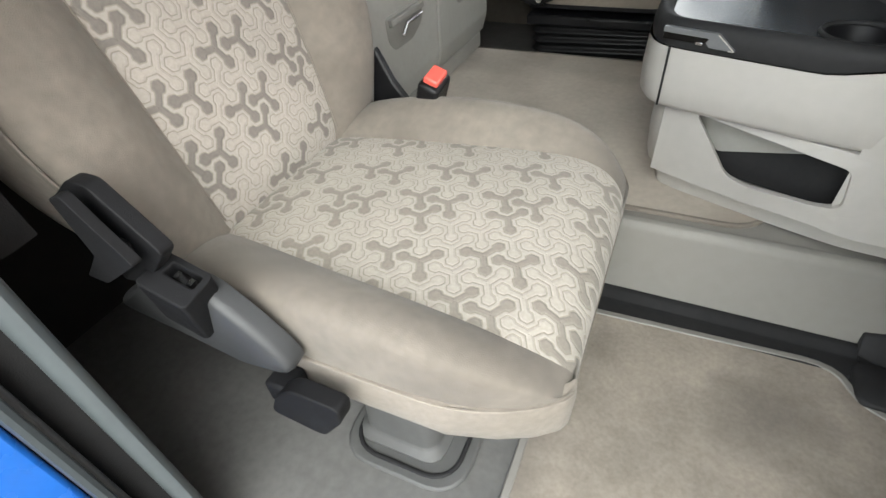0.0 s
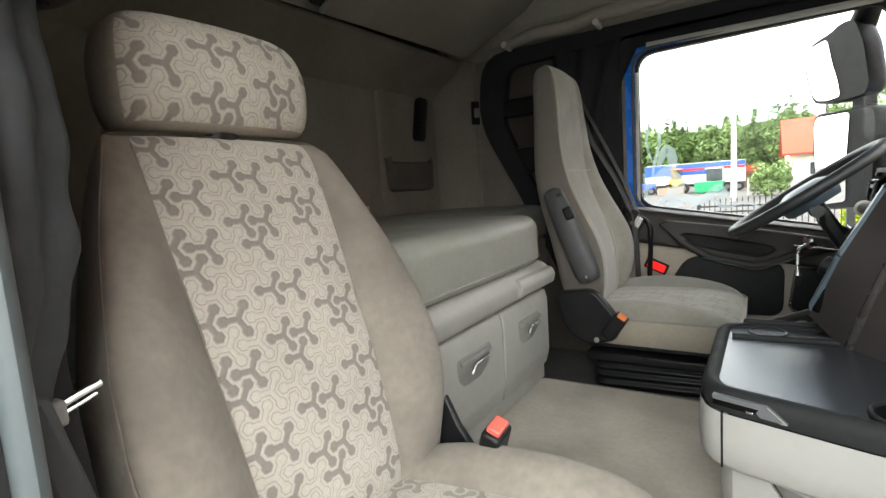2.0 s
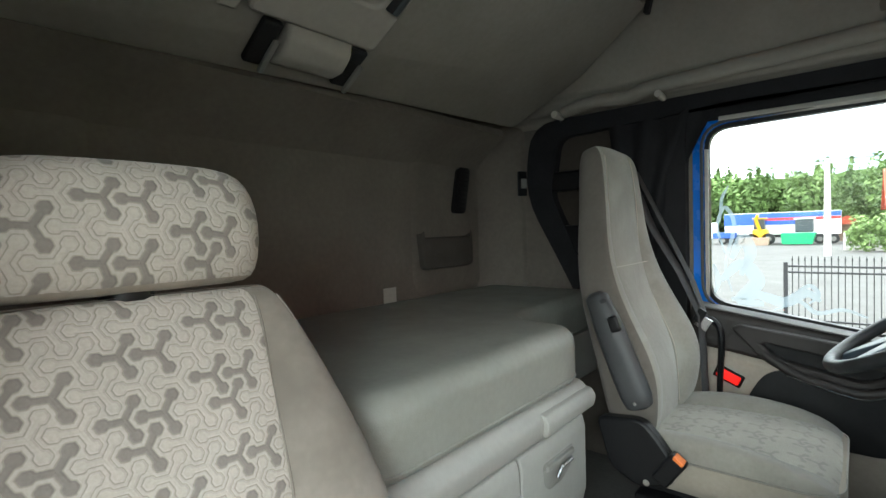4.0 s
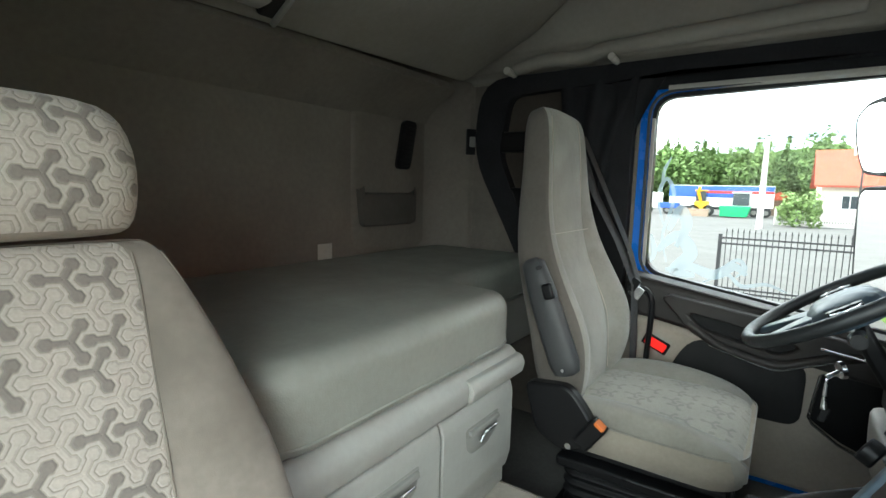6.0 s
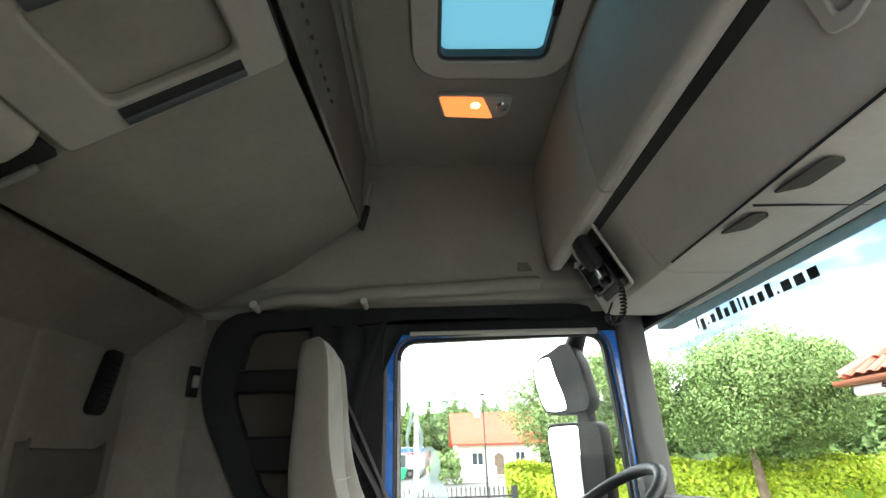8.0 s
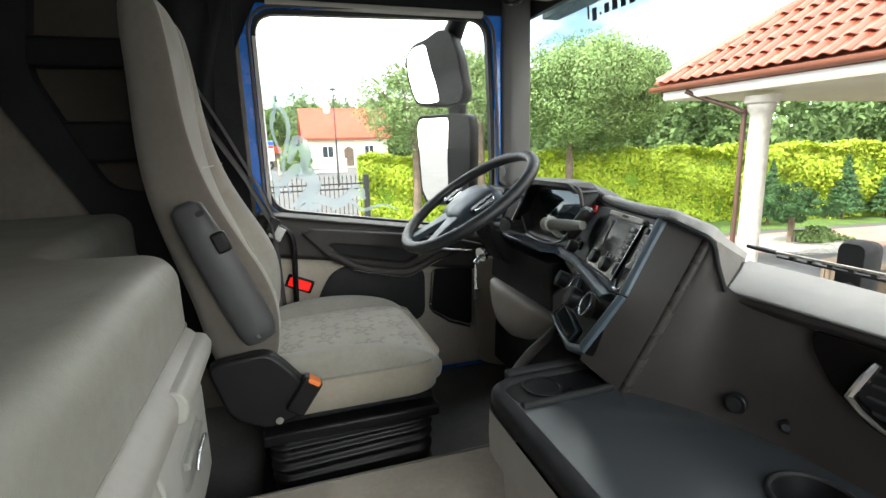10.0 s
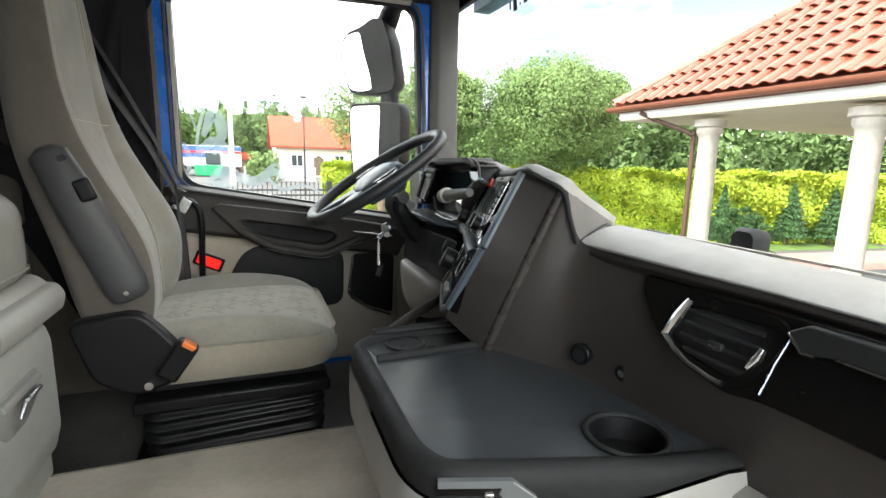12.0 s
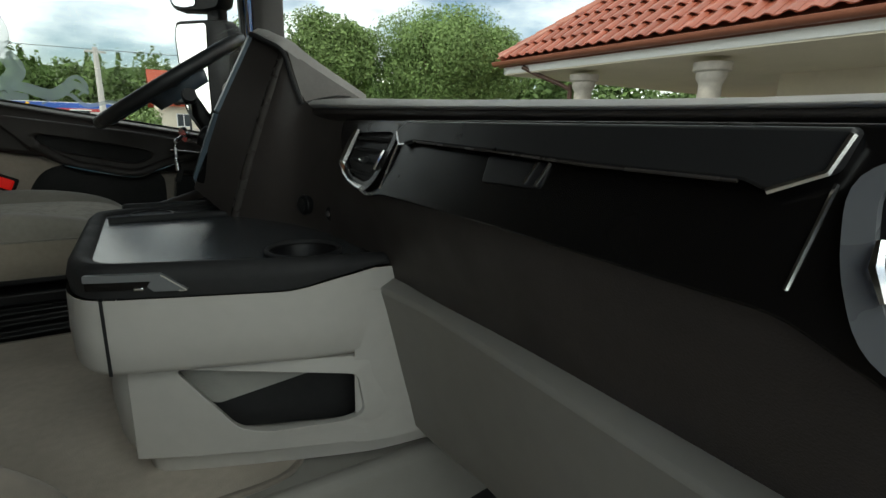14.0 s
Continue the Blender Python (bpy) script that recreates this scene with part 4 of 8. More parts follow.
part("bolster_case", loft([[ubp(0.135 + a, y, h) for a, h in ((0.0, 0.0), (0.015, 0.035), (0.06, 0.055), (0.11, 0.045), (0.135, 0.015), (0.14, 0.0))] for y in (-0.262, -0.245, -0.09, -0.072)]), M["lining_mid"], ub, "rounded moulded housing", 0.012)
for yl in (-0.295, -0.035):
    part("latch", obox(ubp(0.19, yl, 0.012), (0.13, 0.05, 0.022), Matrix.Rotation(radians(-30), 4, 'Y')), M["blackmatt"], ub, "black latch", 0.006)
    part("latch_lever", obox(ubp(0.165, yl + 0.022, 0.03), (0.10, 0.014, 0.014), Matrix.Rotation(radians(-32), 4, 'Y')), M["greydk"], ub, "grey latch lever", 0.004)
# side grab rail
rail = thing("grab_rail", "moulded light grab rail on the upper side lining", "rail")
part("rail", tube(curve_pts([(0.42, 1.045, 1.335), (0.55, 1.035, 1.352), (0.70, 1.035, 1.345), (0.80, 1.030, 1.362), (1.2, 1.025, 1.380), (1.47, 1.025, 1.393), (1.495, 1.03, 1.394)], 40), [0.024 + 0.004 * min(1, i / 14) for i in range(39)] + [0.024, 0.012], n=12), M["lining"], rail, "", smooth=70)
# flat slab darker than the lining, giving the recess its shade by colour
part("recess", loft([[(x, y, z) for x, z in ((1.405, 1.585), (1.445, 1.585), (1.485, 1.445), (1.425, 1.445))] for y in (1.026, 1.040)]), M["wall"], rail, "moulded recess, its shade put in as darker felt", 0.006)
part("peg", tube([(0.82, 1.06, 1.32), (0.82, 0.985, 1.325)], [0.012, 0.014]), M["lining_lt"], rail, "", 0.003)
part("peg", tube([(0.40, 1.08, 1.32), (0.40, 1.0, 1.325)], [0.013, 0.016]), M["lining_lt"], rail, "", 0.003)

# dark arch and curtains behind the driver's seat
arch = thing("curtain_surround", "black padded surround beside the driver's seat", "surround")
_ao = round_poly([(0.20, 1.0), (0.235, 1.318), (1.70, 1.325), (1.70, 1.265), (0.90, 1.275), (0.878, 1.20), (0.878, -0.1), (0.75, -0.1), (0.42, 0.60)], 0.13, 4)
_ai = round_poly([(0.33, 1.0), (0.37, 1.24), (0.60, 1.25), (0.75, 1.255), (0.80, 1.25), (0.82, 1.20), (0.80, 0.80), (0.72, 0.62), (0.48, 0.66)], 0.05, 4)
part("pad", plate(_ao, _ai, lambda u, v, d: (u, 1.136 - d, v), 0.055), M["curtain"], arch, "", 0.012)
part("backing", loft([[(u, 1.1345, v) for u, v in grown(_ai, 0.01)], [(u, 1.130, v) for u, v in grown(_ai, 0.01)]]), M["archback_shaded"], arch, "felt backing darkened for shade")
part("crossbar", box(0.28, 0.62, 1.085, 1.12, 1.01, 1.095), M["black"], arch, "black crossbar", 0.01)
part("crossbar", box(0.36, 0.66, 1.085, 1.12, 0.74, 0.86), M["black"], arch, "black crossbar", 0.01)

def curtain(name, x0, x1, y, z0, z1, folds, depth, material, label, lean=0.0, spread=0.0, seed=1):
    rng = random.Random(seed)
    ph = [rng.uniform(-0.6, 0.6) for _ in range(folds + 1)]
    rings = []
    n = folds * 8
    for k in range(9):
        z = z1 + (z0 - z1) * k / 8
        front, back = [], []
        for i in range(n + 1):
            f = i / n
            a = f * folds * 2 * math.pi + ph[int(f * folds)] * 0.4 + 0.3 * k / 8
            x = x0 + (x1 + spread * (1 - k / 8) ** 2.2 - x0) * f + lean * (k / 8) * (1 - f)
            w = depth * (0.5 + 0.5 * math.sin(a)) * (0.6 + 0.4 * k / 8)
            front.append((x, y - w if y > 0 else y + w, z))
            back.append((x, y + 0.004 - w if y > 0 else y - 0.004 + w, z))
        rings.append(front + back[::-1])
    c = thing(name, label, "curtain")
    part("fabric", loft(rings), material, c, smooth=70)
    return c
curtain("curtain", 0.60, 0.775, 1.10, 0.45, 1.235, 3, 0.035, M["curtain"], "dark gathered curtain beside the driver's door", lean=0.08, spread=0.22)
pc = thing("curtain", "grey quilted vinyl curtain gathered beside the passenger doorway", "curtain")
rings = []
_cz = ((1.24, 0.060, 0.0, 0.0), (1.10, 0.062, 0.0, 0.0), (0.90, 0.055, 0.0, 0.004), (0.84, 0.046, 0.0, 0.004), (0.79, 0.052, 0.0, 0.0), (0.70, 0.060, 0.0, -0.004), (0.62, 0.060, -0.003, -0.008), (0.54, 0.056, -0.008, -0.018), (0.47, 0.048, -0.014, -0.035))
for k in range(64):
    zc = 1.24 - 0.77 * k / 63
    for lo_, hi_ in zip(_cz, _cz[1:]):
        if lo_[0] >= zc >= hi_[0] - 1e-6:
            f = (lo_[0] - zc) / (lo_[0] - hi_[0])
            w, dx, dy = [lo_[m] + (hi_[m] - lo_[m]) * f for m in (1, 2, 3)]
            break
    ring = []
    for a in [2 * math.pi * m / 64 for m in range(64)]:
        fold = 0.12 * math.sin(7 * a + 1.5 * math.sin(6 * zc)) + 0.035 * math.sin(48 * zc + 3 * math.sin(2 * a + 4 * zc)) + 0.025 * math.sin(83 * zc + 5 * a)
        ring.append((0.895 + dx + w * 0.75 * math.cos(a) * (1 + fold), -1.035 + dy + w * math.sin(a) * (1 + fold), zc))
    rings.append(ring)
part("fabric", loft(rings), M["vinyl"], pc, smooth=75)
part("strap", tube([(0.895 + 0.05 * math.cos(a), -1.032 + 0.062 * math.sin(a), 0.825) for a in [2 * math.pi * k / 24 for k in range(25)]], 0.020, n=8, flat=0.2), M["black"], pc, "black strap")
part("strap_buckle", box(0.935, 0.947, -0.984, -0.970, 0.812, 0.838), M["black"], pc, "dark buckle", 0.003)
pb = thing("seat_belt", "dark seat belt with a bright tongue beside the passenger seat", "belt")
part("webbing", tube([(0.885, -1.0, 0.62), (0.89, -0.998, 0.50), (0.885, -0.985, 0.30)], 0.016, n=8, flat=0.12), M["blackmatt"], pb)
part("tongue", tube([(0.905, -1.005, 0.49), (0.905, -0.985, 0.496), (0.903, -0.966, 0.500)], 0.0035, n=8), M["chrome"], pb, "bright tongue")
part("tongue", tube([(0.905, -1.003, 0.483), (0.905, -0.985, 0.488), (0.903, -0.970, 0.492)], 0.002, n=8), M["chrome"], pb, "bright tongue")
part("tongue_base", obox((0.905, -1.01, 0.487), (0.02, 0.03, 0.022), Matrix()), M["greydk"], pb, "", 0.004)
part("retractor_cover", loft([[(0.925, -1.02, 0.42), (0.925, -0.985, 0.40), (0.88, -0.985, 0.40), (0.88, -1.04, 0.42)], [(0.935, -1.04, 0.52), (0.925, -1.01, 0.51), (0.87, -1.0, 0.51), (0.87, -1.06, 0.52)]]), M["charcoal"], pb, "dark flap", 0.008)

bed.location = (-0.02, 0.004, 0.006)
mattress.location = (-0.02, 0.004, 0.006)
vent.location = (0, 0.035, -0.008)
pocket.location = (0, 0.018, 0)
label_card.location = (0, 0.01, 0.01)
jack.location = (0.01, 0.03, -0.02)
ub.location = (0, 0.042, 0)
rail.location = (0, 0.01, -0.035)
arch.location = (0.01, 0, -0.037)

pc.location = (0, 0.010, 0)


# ---- seats ----
def soft_slab(stations, put, subs=1):
    """Panel and bolsters of a padded seat. A station: s, half width, panel half width, bolster height, depth behind, drop of the front."""
    bp, bb = bmesh.new(), bmesh.new()
    rings = []
    for s, hw, pw, bo, dp, dr in stations:
        half = [(hw * 0.80, -dp), (hw * 0.97, -dp * 0.8), (hw, -dp * 0.35), (hw * 1.0, bo * 0.5 - dr), (hw * 0.975, bo * 0.96 - dr), (pw + (hw - pw) * 0.55, bo - dr), (pw + (hw - pw) * 0.22, bo * 0.55 - dr), (pw, -dr), (pw * 0.96, -dr + 0.001), (pw * 0.5, 0.006 - dr)]
        ring = [(v, h) for v, h in half] + [(0.0, 0.007 - dr)] + [(-v, h) for v, h in half[::-1]]
        rings.append([put(s, v, h) for v, h in ring])
    n = len(rings[0])
    lo, hi = 7, n - 8
    def skin(bm, idx, wrap):
        rows = [[bm.verts.new(r[i]) for i in idx] for r in rings]
        for a, b in zip(rows, rows[1:]):
            for i in range(len(idx) - (0 if wrap else 1)):
                j = (i + 1) % len(idx)
                bm.faces.new((a[i], a[j], b[j], b[i]))
        return rows
    skin(bp, list(range(lo, hi + 1)), False)
    rows = skin(bb, list(range(hi, n)) + list(range(0, lo + 1)), False)
    for r in (rows[0], rows[-1]):
        k = len(r)
        for i in range(k // 2 - 1):
            bb.faces.new((r[i], r[i + 1], r[k - 2 - i], r[k - 1 - i]))
    return bp, bb


def subdivided(ob, level=2):
    m = ob.modifiers.new("soft", 'SUBSURF')
    m.levels = m.render_levels = level
    return ob


PY = -0.69
seat = thing("passenger_seat", "beige velour passenger seat with a three-lobed patterned cloth", "seat")
CZ = 0.196
cput = lambda s, v, h: (s, PY + v, CZ + 0.03 * (s - 1.1) + h)
st = [(0.86, 0.20, 0.118, 0.012, 0.10, 0.02), (0.90, 0.212, 0.122, 0.022, 0.105, 0.0), (1.01, 0.226, 0.136, 0.040, 0.105, 0.0), (1.13, 0.230, 0.148, 0.042, 0.105, 0.0), (1.23, 0.230, 0.158, 0.030, 0.105, 0.002), (1.278, 0.218, 0.162, 0.014, 0.10, 0.009), (1.310, 0.200, 0.158, 0.006, 0.10, 0.024), (1.330, 0.180, 0.148, 0.002, 0.10, 0.046), (1.336, 0.164, 0.136, 0.0, 0.10, 0.070), (1.330, 0.150, 0.122, 0.0, 0.10, 0.094)]
bp, bb = soft_slab(st, cput)
subdivided(part("cushion_panel", bp, M["cloth_cushion"], seat, "beige cloth with darker three-lobed motifs", smooth=80))
subdivided(part("cushion_bolster", bb, M["velour"], seat, "plain taupe velour bolster", smooth=80))
part("cushion_piping", tube(curve_pts([cput(s, -hw * 1.001, -dp * 0.33 - dr * 0.3) for s, hw, pw, bo, dp, dr in st[1:-1]], 40), 0.0016, n=6), M["velour_edge_lit_side"], seat, "pale stitched seam")
part("cushion_side", loft([[cput(s, -hw * f, -dp * g - dr * 0.3) for f, g in ((0.90, 0.30), (1.001, 0.32), (1.006, 0.50), (0.995, 0.75), (0.955, 0.98), (0.87, 1.10), (0.70, 1.12))] for s, hw, pw, bo, dp, dr in st[1:-1]], caps=True), M["velour_edge_lit_side"], seat, "pale beige cushion side", smooth=70)
part("cushion_pan", box(0.89, 1.18, PY - 0.18, PY + 0.18, 0.07, 0.11), M["blackmatt"], seat, "", 0.01)
# backrest
BD = Vector((-0.158, 0, 0.545)).normalized()
BN = Vector((BD.z, 0, -BD.x))
BO = Vector((0.912, 0, 0.185))
def bput(s, v, h):
    q = BO + BD * s + BN * h
    return (q.x, PY + v, q.z)
st = [(-0.02, 0.19, 0.118, 0.006, 0.09, 0.02), (0.02, 0.21, 0.12, 0.022, 0.11, 0.0), (0.10, 0.245, 0.125, 0.045, 0.12, -0.004), (0.20, 0.262, 0.130, 0.055, 0.12, -0.006), (0.296, 0.254, 0.1335, 0.047, 0.11, -0.002), (0.308, 0.252, 0.1337, 0.046, 0.11, 0.003), (0.320, 0.25, 0.134, 0.045, 0.11, -0.002), (0.44, 0.222, 0.139, 0.028, 0.10, 0.006), (0.53, 0.193, 0.142, 0.012, 0.09, 0.010), (0.572, 0.178, 0.142, 0.004, 0.075, 0.016), (0.590, 0.165, 0.135, 0.0, 0.06, 0.030), (0.592, 0.15, 0.12, 0.0, 0.05, 0.045)]
bp, bb = soft_slab(st, bput)
subdivided(part("backrest_panel", bp, M["cloth_back"], seat, "beige cloth with darker three-lobed motifs", smooth=80))
bol = subdivided(part("backrest_bolster", bb, M["velour"], seat, "plain taupe velour bolster, its sides lightened for door light", smooth=80))
# outer sides take a paler velour in place of the doorway's light
bol.data.materials.append(M["velour_edge_lit_side"])
for q in list(bol.data.polygons)[:15 * (len(st) - 1)]:
    q.material_index = 1 if 4 <= q.index % 15 <= 10 else 0
for sg in (1, -1):
    part("piping", tube(curve_pts([bput(s, sg * (pw + 0.001), 0.001 - dr) for s, hw, pw, bo, dp, dr in st[1:-2]], 40), 0.0012, n=6), M["velour"], seat)
for sg in (1, -1):
    part("outer_seam", tube(curve_pts([bput(s, sg * hw * 0.985, bo * 0.55 - dr) for s, hw, pw, bo, dp, dr in st[1:-2]], 40), 0.0012, n=6), M["velour"], seat, "stitched seam")
# headrest
rings = []
hd = Vector((-0.10, 0, 0.99)).normalized()
hn = Vector((hd.z, 0, -hd.x))
ho = Vector((0.748, 0, 0.752))
for s, w, t, b in ((0.0, 0.135, 0.030, 0.0), (0.006, 0.150, 0.045, 0.0), (0.03, 0.157, 0.055, 0.006), (0.08, 0.158, 0.060, 0.010), (0.12, 0.152, 0.058, 0.008), (0.145, 0.140, 0.050, 0.004), (0.157, 0.120, 0.035, 0.0), (0.160, 0.09, 0.015, -0.005)):
    ring = []
    for k in range(24):
        a = 2 * math.pi * k / 24
        c, d = math.cos(a), math.sin(a)
        v = w * math.copysign(abs(c) ** 0.30, c)
        h = t * math.copysign(abs(d) ** 0.38, d) + (b if d > 0 else 0) - 0.045 - 0.02 * (abs(v) / w) ** 3 * (d > 0)
        q = ho + hd * s + hn * h
        ring.append((q.x, PY + 0.006 + v, q.z))
    rings.append(ring)
hr = part("headrest", loft(rings), M["cloth_back"], seat, "separate headrest, patterned front, plain sides lightened for door light", smooth=80)
# door light on the headrest's sides put in as paler velour
hr.data.materials.append(M["velour_edge_lit_side"])
for q in hr.data.polygons:
    q.material_index = 0 if q.normal.dot(hn) > 0.45 or q.normal.z > 0.75 else 1
subdivided(hr, 1)
part("headrest_post", tube([(0.70, PY, 0.70), (0.70, PY, 0.77)], 0.03), M["black"], seat)
# side cover, belt receptacle, levers, pedestal
prof = round_poly([(0.885, 0.197), (0.946, 0.243), (0.975, 0.264), (1.030, 0.258), (1.062, 0.232), (1.086, 0.208), (1.102, 0.184), (1.092, 0.172), (1.039, 0.164), (0.975, 0.176), (0.893, 0.187)], 0.012, 3)
part("side_cover", loft([[(x, y, z + dz) for x, z in prof] for y, dz in ((-0.925, 0.0),)] + [[(x, y, z) for x, z in grown(prof, g)] for y, g in ((-0.940, 0.001), (-0.946, -0.001), (-0.949, -0.005))]), M["charcoal"], seat, "dark grey plastic side cover", smooth=60)
part("recliner_arm", prism(round_poly([(0.960, 0.364), (0.982, 0.364), (1.029, 0.311), (1.010, 0.290), (0.980, 0.264), (0.950, 0.258), (0.958, 0.317), (0.926, 0.341)], 0.006, 3), "y", -0.958, -0.944), M["levermatt"], seat, "dark slim recliner arm", 0.003)
part("lever", prism(round_poly([(0.967, 0.362), (0.983, 0.368), (1.003, 0.338), (1.022, 0.313), (0.966, 0.276), (0.943, 0.278), (0.976, 0.310)], 0.004, 3), "y", -0.977, -0.968), M["levermatt"], seat, "dark grey backrest lever", 0.003)
part("lever_pivot", tube([(0.990, -0.974, 0.310), (0.990, -0.94, 0.310)], 0.007), M["levermatt"], seat)
mrec = Matrix.Rotation(radians(18), 4, 'Y') @ Matrix.Rotation(radians(12), 4, 'X')
rc = Vector((1.008, -0.947, 0.246))
rec = part("belt_receptacle", plate(rrect(0.050, 0.036, 0.004, 2), rrect(0.030, 0.012, 0.002, 2, 0.004, 0.006), lambda u, v, d: tuple(rc + mrec @ Vector((u, v, d - 0.035))), 0.07), M["levermatt"], seat, "black belt receptacle", 0.002)
part("slot", obox(rc + mrec @ Vector((0.004, 0.006, 0.0)), (0.030, 0.012, 0.04), mrec), M["gloss"], rec)
for du in (-0.004, 0.010):
    part("slot_metal", obox(rc + mrec @ Vector((du, 0.006, 0.024)), (0.004, 0.006, 0.010), mrec), M["chrome"], rec)
part("paddle", prism(round_poly([(1.074, 0.141), (1.099, 0.164), (1.153, 0.163), (1.150, 0.140), (1.121, 0.098), (1.058, 0.106)], 0.010, 3), "y", -0.957, -0.938), M["levermatt"], seat, "black height paddle", 0.004)
part("paddle_stem", obox((1.07, -0.935, 0.13), (0.03, 0.03, 0.03), Matrix()), M["levermatt"], seat, "", 0.004)
part("pedestal", loft([[(x, y, z) for x, y in rrect(w, d, 0.025, 3, 1.10, PY)] for z, w, d in ((FLOOR + 0.010, 0.15, 0.31), (FLOOR + 0.022, 0.125, 0.28), (-0.03, 0.12, 0.27), (0.08, 0.16, 0.28))]), M["floorgrey"], seat, "grey seat pedestal", 0.004)
part("base_plate", prism(rrect(0.20, 0.37, 0.05, 4, 1.115, PY), "z", FLOOR + 0.001, FLOOR + 0.010), M["floorgrey"], seat, "", 0.004)
part("pedestal_collar", plate(rrect(0.172, 0.345, 0.045, 5, 1.115, PY), rrect(0.158, 0.331, 0.038, 5, 1.115, PY), lambda u, v, d: (u, v, FLOOR + 0.010 + d), 0.005), M["blackmatt"], seat, "", 0.002)
bk = part("buckle", obox((1.015, -0.462, 0.215), (0.035, 0.05, 0.085), Matrix.Rotation(radians(20), 4, 'Y') @ Matrix.Rotation(radians(12), 4, 'X')), M["black"], seat, "black buckle on a stalk", 0.006)
part("release_button", obox((1.030, -0.470, 0.257), (0.024, 0.036, 0.012), Matrix.Rotation(radians(20), 4, 'Y') @ Matrix.Rotation(radians(12), 4, 'X')), M["redlt"], bk, "red release button", 0.003)
part("buckle_stalk", tube([(0.965, -0.46, 0.08), (0.98, -0.46, 0.14), (1.005, -0.462, 0.19)], 0.014, flat=0.4), M["black"], seat)
part("buckle_bracket", prism([(0.93, 0.10), (0.96, 0.26), (0.985, 0.21), (1.05, 0.125), (1.05, 0.10)], "y", -0.465, -0.45), M["black"], seat, "", 0.004).location = (-0.035, 0, 0.03)

# driver's seat
DY = 0.715
ds = thing("driver_seat", "grey-beige velour driver's seat on a black air suspension", "seat")
DZ = 0.222
cput = lambda s, v, h: (s, DY + v, DZ + 0.02 * (s - 1.1) + h)
st = [(0.88, 0.20, 0.13, 0.010, 0.10, 0.02), (0.93, 0.225, 0.14, 0.022, 0.12, 0.0), (1.05, 0.243, 0.15, 0.034, 0.13, 0.0), (1.16, 0.247, 0.16, 0.030, 0.13, 0.002), (1.26, 0.245, 0.17, 0.016, 0.13, 0.008), (1.315, 0.236, 0.172, 0.004, 0.13, 0.020), (1.346, 0.222, 0.168, 0.002, 0.125, 0.042), (1.358, 0.208, 0.160, 0.0, 0.12, 0.075), (1.354, 0.195, 0.148, 0.0, 0.12, 0.11)]
bp, bb = soft_slab(st, cput)
subdivided(part("cushion_panel", bp, M["cloth_drv"], ds, "worn grey-beige cloth with a faint pattern", smooth=80))
subdivided(part("cushion_bolster", bb, M["velour_drv"], ds, "", smooth=80))
part("cushion_skirt", loft([[(x, y, z) for x, y in rrect(w, d, 0.085, 6, 1.116, DY)] for z, w, d in ((0.092, 0.43, 0.445), (0.105, 0.465, 0.482), (0.15, 0.478, 0.497), (0.186, 0.478, 0.498))]), M["velour_warm"], ds, "warm beige cushion side", smooth=60)
part("cushion_piping", tube([(x, y, 0.190) for x, y in rrect(0.479, 0.499, 0.085, 6, 1.116, DY)] + [(1.116 + 0.1545, DY - 0.2495, 0.190)], 0.0022, n=6), M["velour_drv"], ds, "piping")
BD2 = Vector((-0.19, 0, 0.86)).normalized()
BN2 = Vector((BD2.z, 0, -BD2.x))
BO2 = Vector((0.925, 0, 0.20))
def dput(s, v, h):
    bend = (0.0 if s < 0.45 else 0.16 * (s - 0.45) ** 1.5) + 0.022 * math.exp(-((s - 0.20) / 0.11) ** 2) - 0.012 * math.exp(-((s - 0.50) / 0.12) ** 2)
    q = BO2 + BD2 * s + BN2 * (h + bend)
    return (q.x, DY + v, q.z)
st = [(-0.02, 0.19, 0.118, 0.01, 0.09, 0.02), (0.03, 0.22, 0.12, 0.03, 0.11, 0.0), (0.12, 0.25, 0.125, 0.055, 0.125, -0.004), (0.22, 0.255, 0.13, 0.06, 0.125, -0.004), (0.34, 0.245, 0.13, 0.045, 0.115, 0.0), (0.46, 0.225, 0.13, 0.03, 0.11, 0.004), (0.58, 0.195, 0.125, 0.016, 0.108, 0.006), (0.70, 0.17, 0.12, 0.010, 0.10, 0.004), (0.80, 0.162, 0.115, 0.008, 0.095, 0.004), (0.848, 0.153, 0.108, 0.005, 0.09, 0.008), (0.874, 0.140, 0.10, 0.0, 0.085, 0.020), (0.886, 0.122, 0.088, 0.0, 0.075, 0.036)]
bp, bb = soft_slab(st, dput)
subdivided(part("backrest_panel", bp, M["velour_drv"], ds, "", smooth=80))
bol = subdivided(part("backrest_bolster", bb, M["velour_drv"], ds, "grey velour front with dark taupe sides", smooth=80))
bol.data.materials.append(M["velour_dark"])
for q in list(bol.data.polygons)[:15 * (len(st) - 1)]:
    q.material_index = 1 if 3 <= q.index % 15 <= 11 else 0
for sg in (1, -1):
    part("backrest_seam", tube(curve_pts([dput(s, sg * (pw + 0.001), 0.0015 - dr) for s, hw, pw, bo, dp, dr in st[1:-2]], 40), 0.0014, n=6), M["velour_side"], ds, "stitched seam")
part("cross_seam", tube(curve_pts([dput(0.50, v, 0.006 + (0.02 if abs(v) > 0.15 else 0.0)) for v in (-0.20, -0.12, 0.0, 0.12, 0.20)], 20), 0.0014, n=6), M["velour_side"], ds, "stitched seam")
# armrest, folded up beside the backrest
ar = []
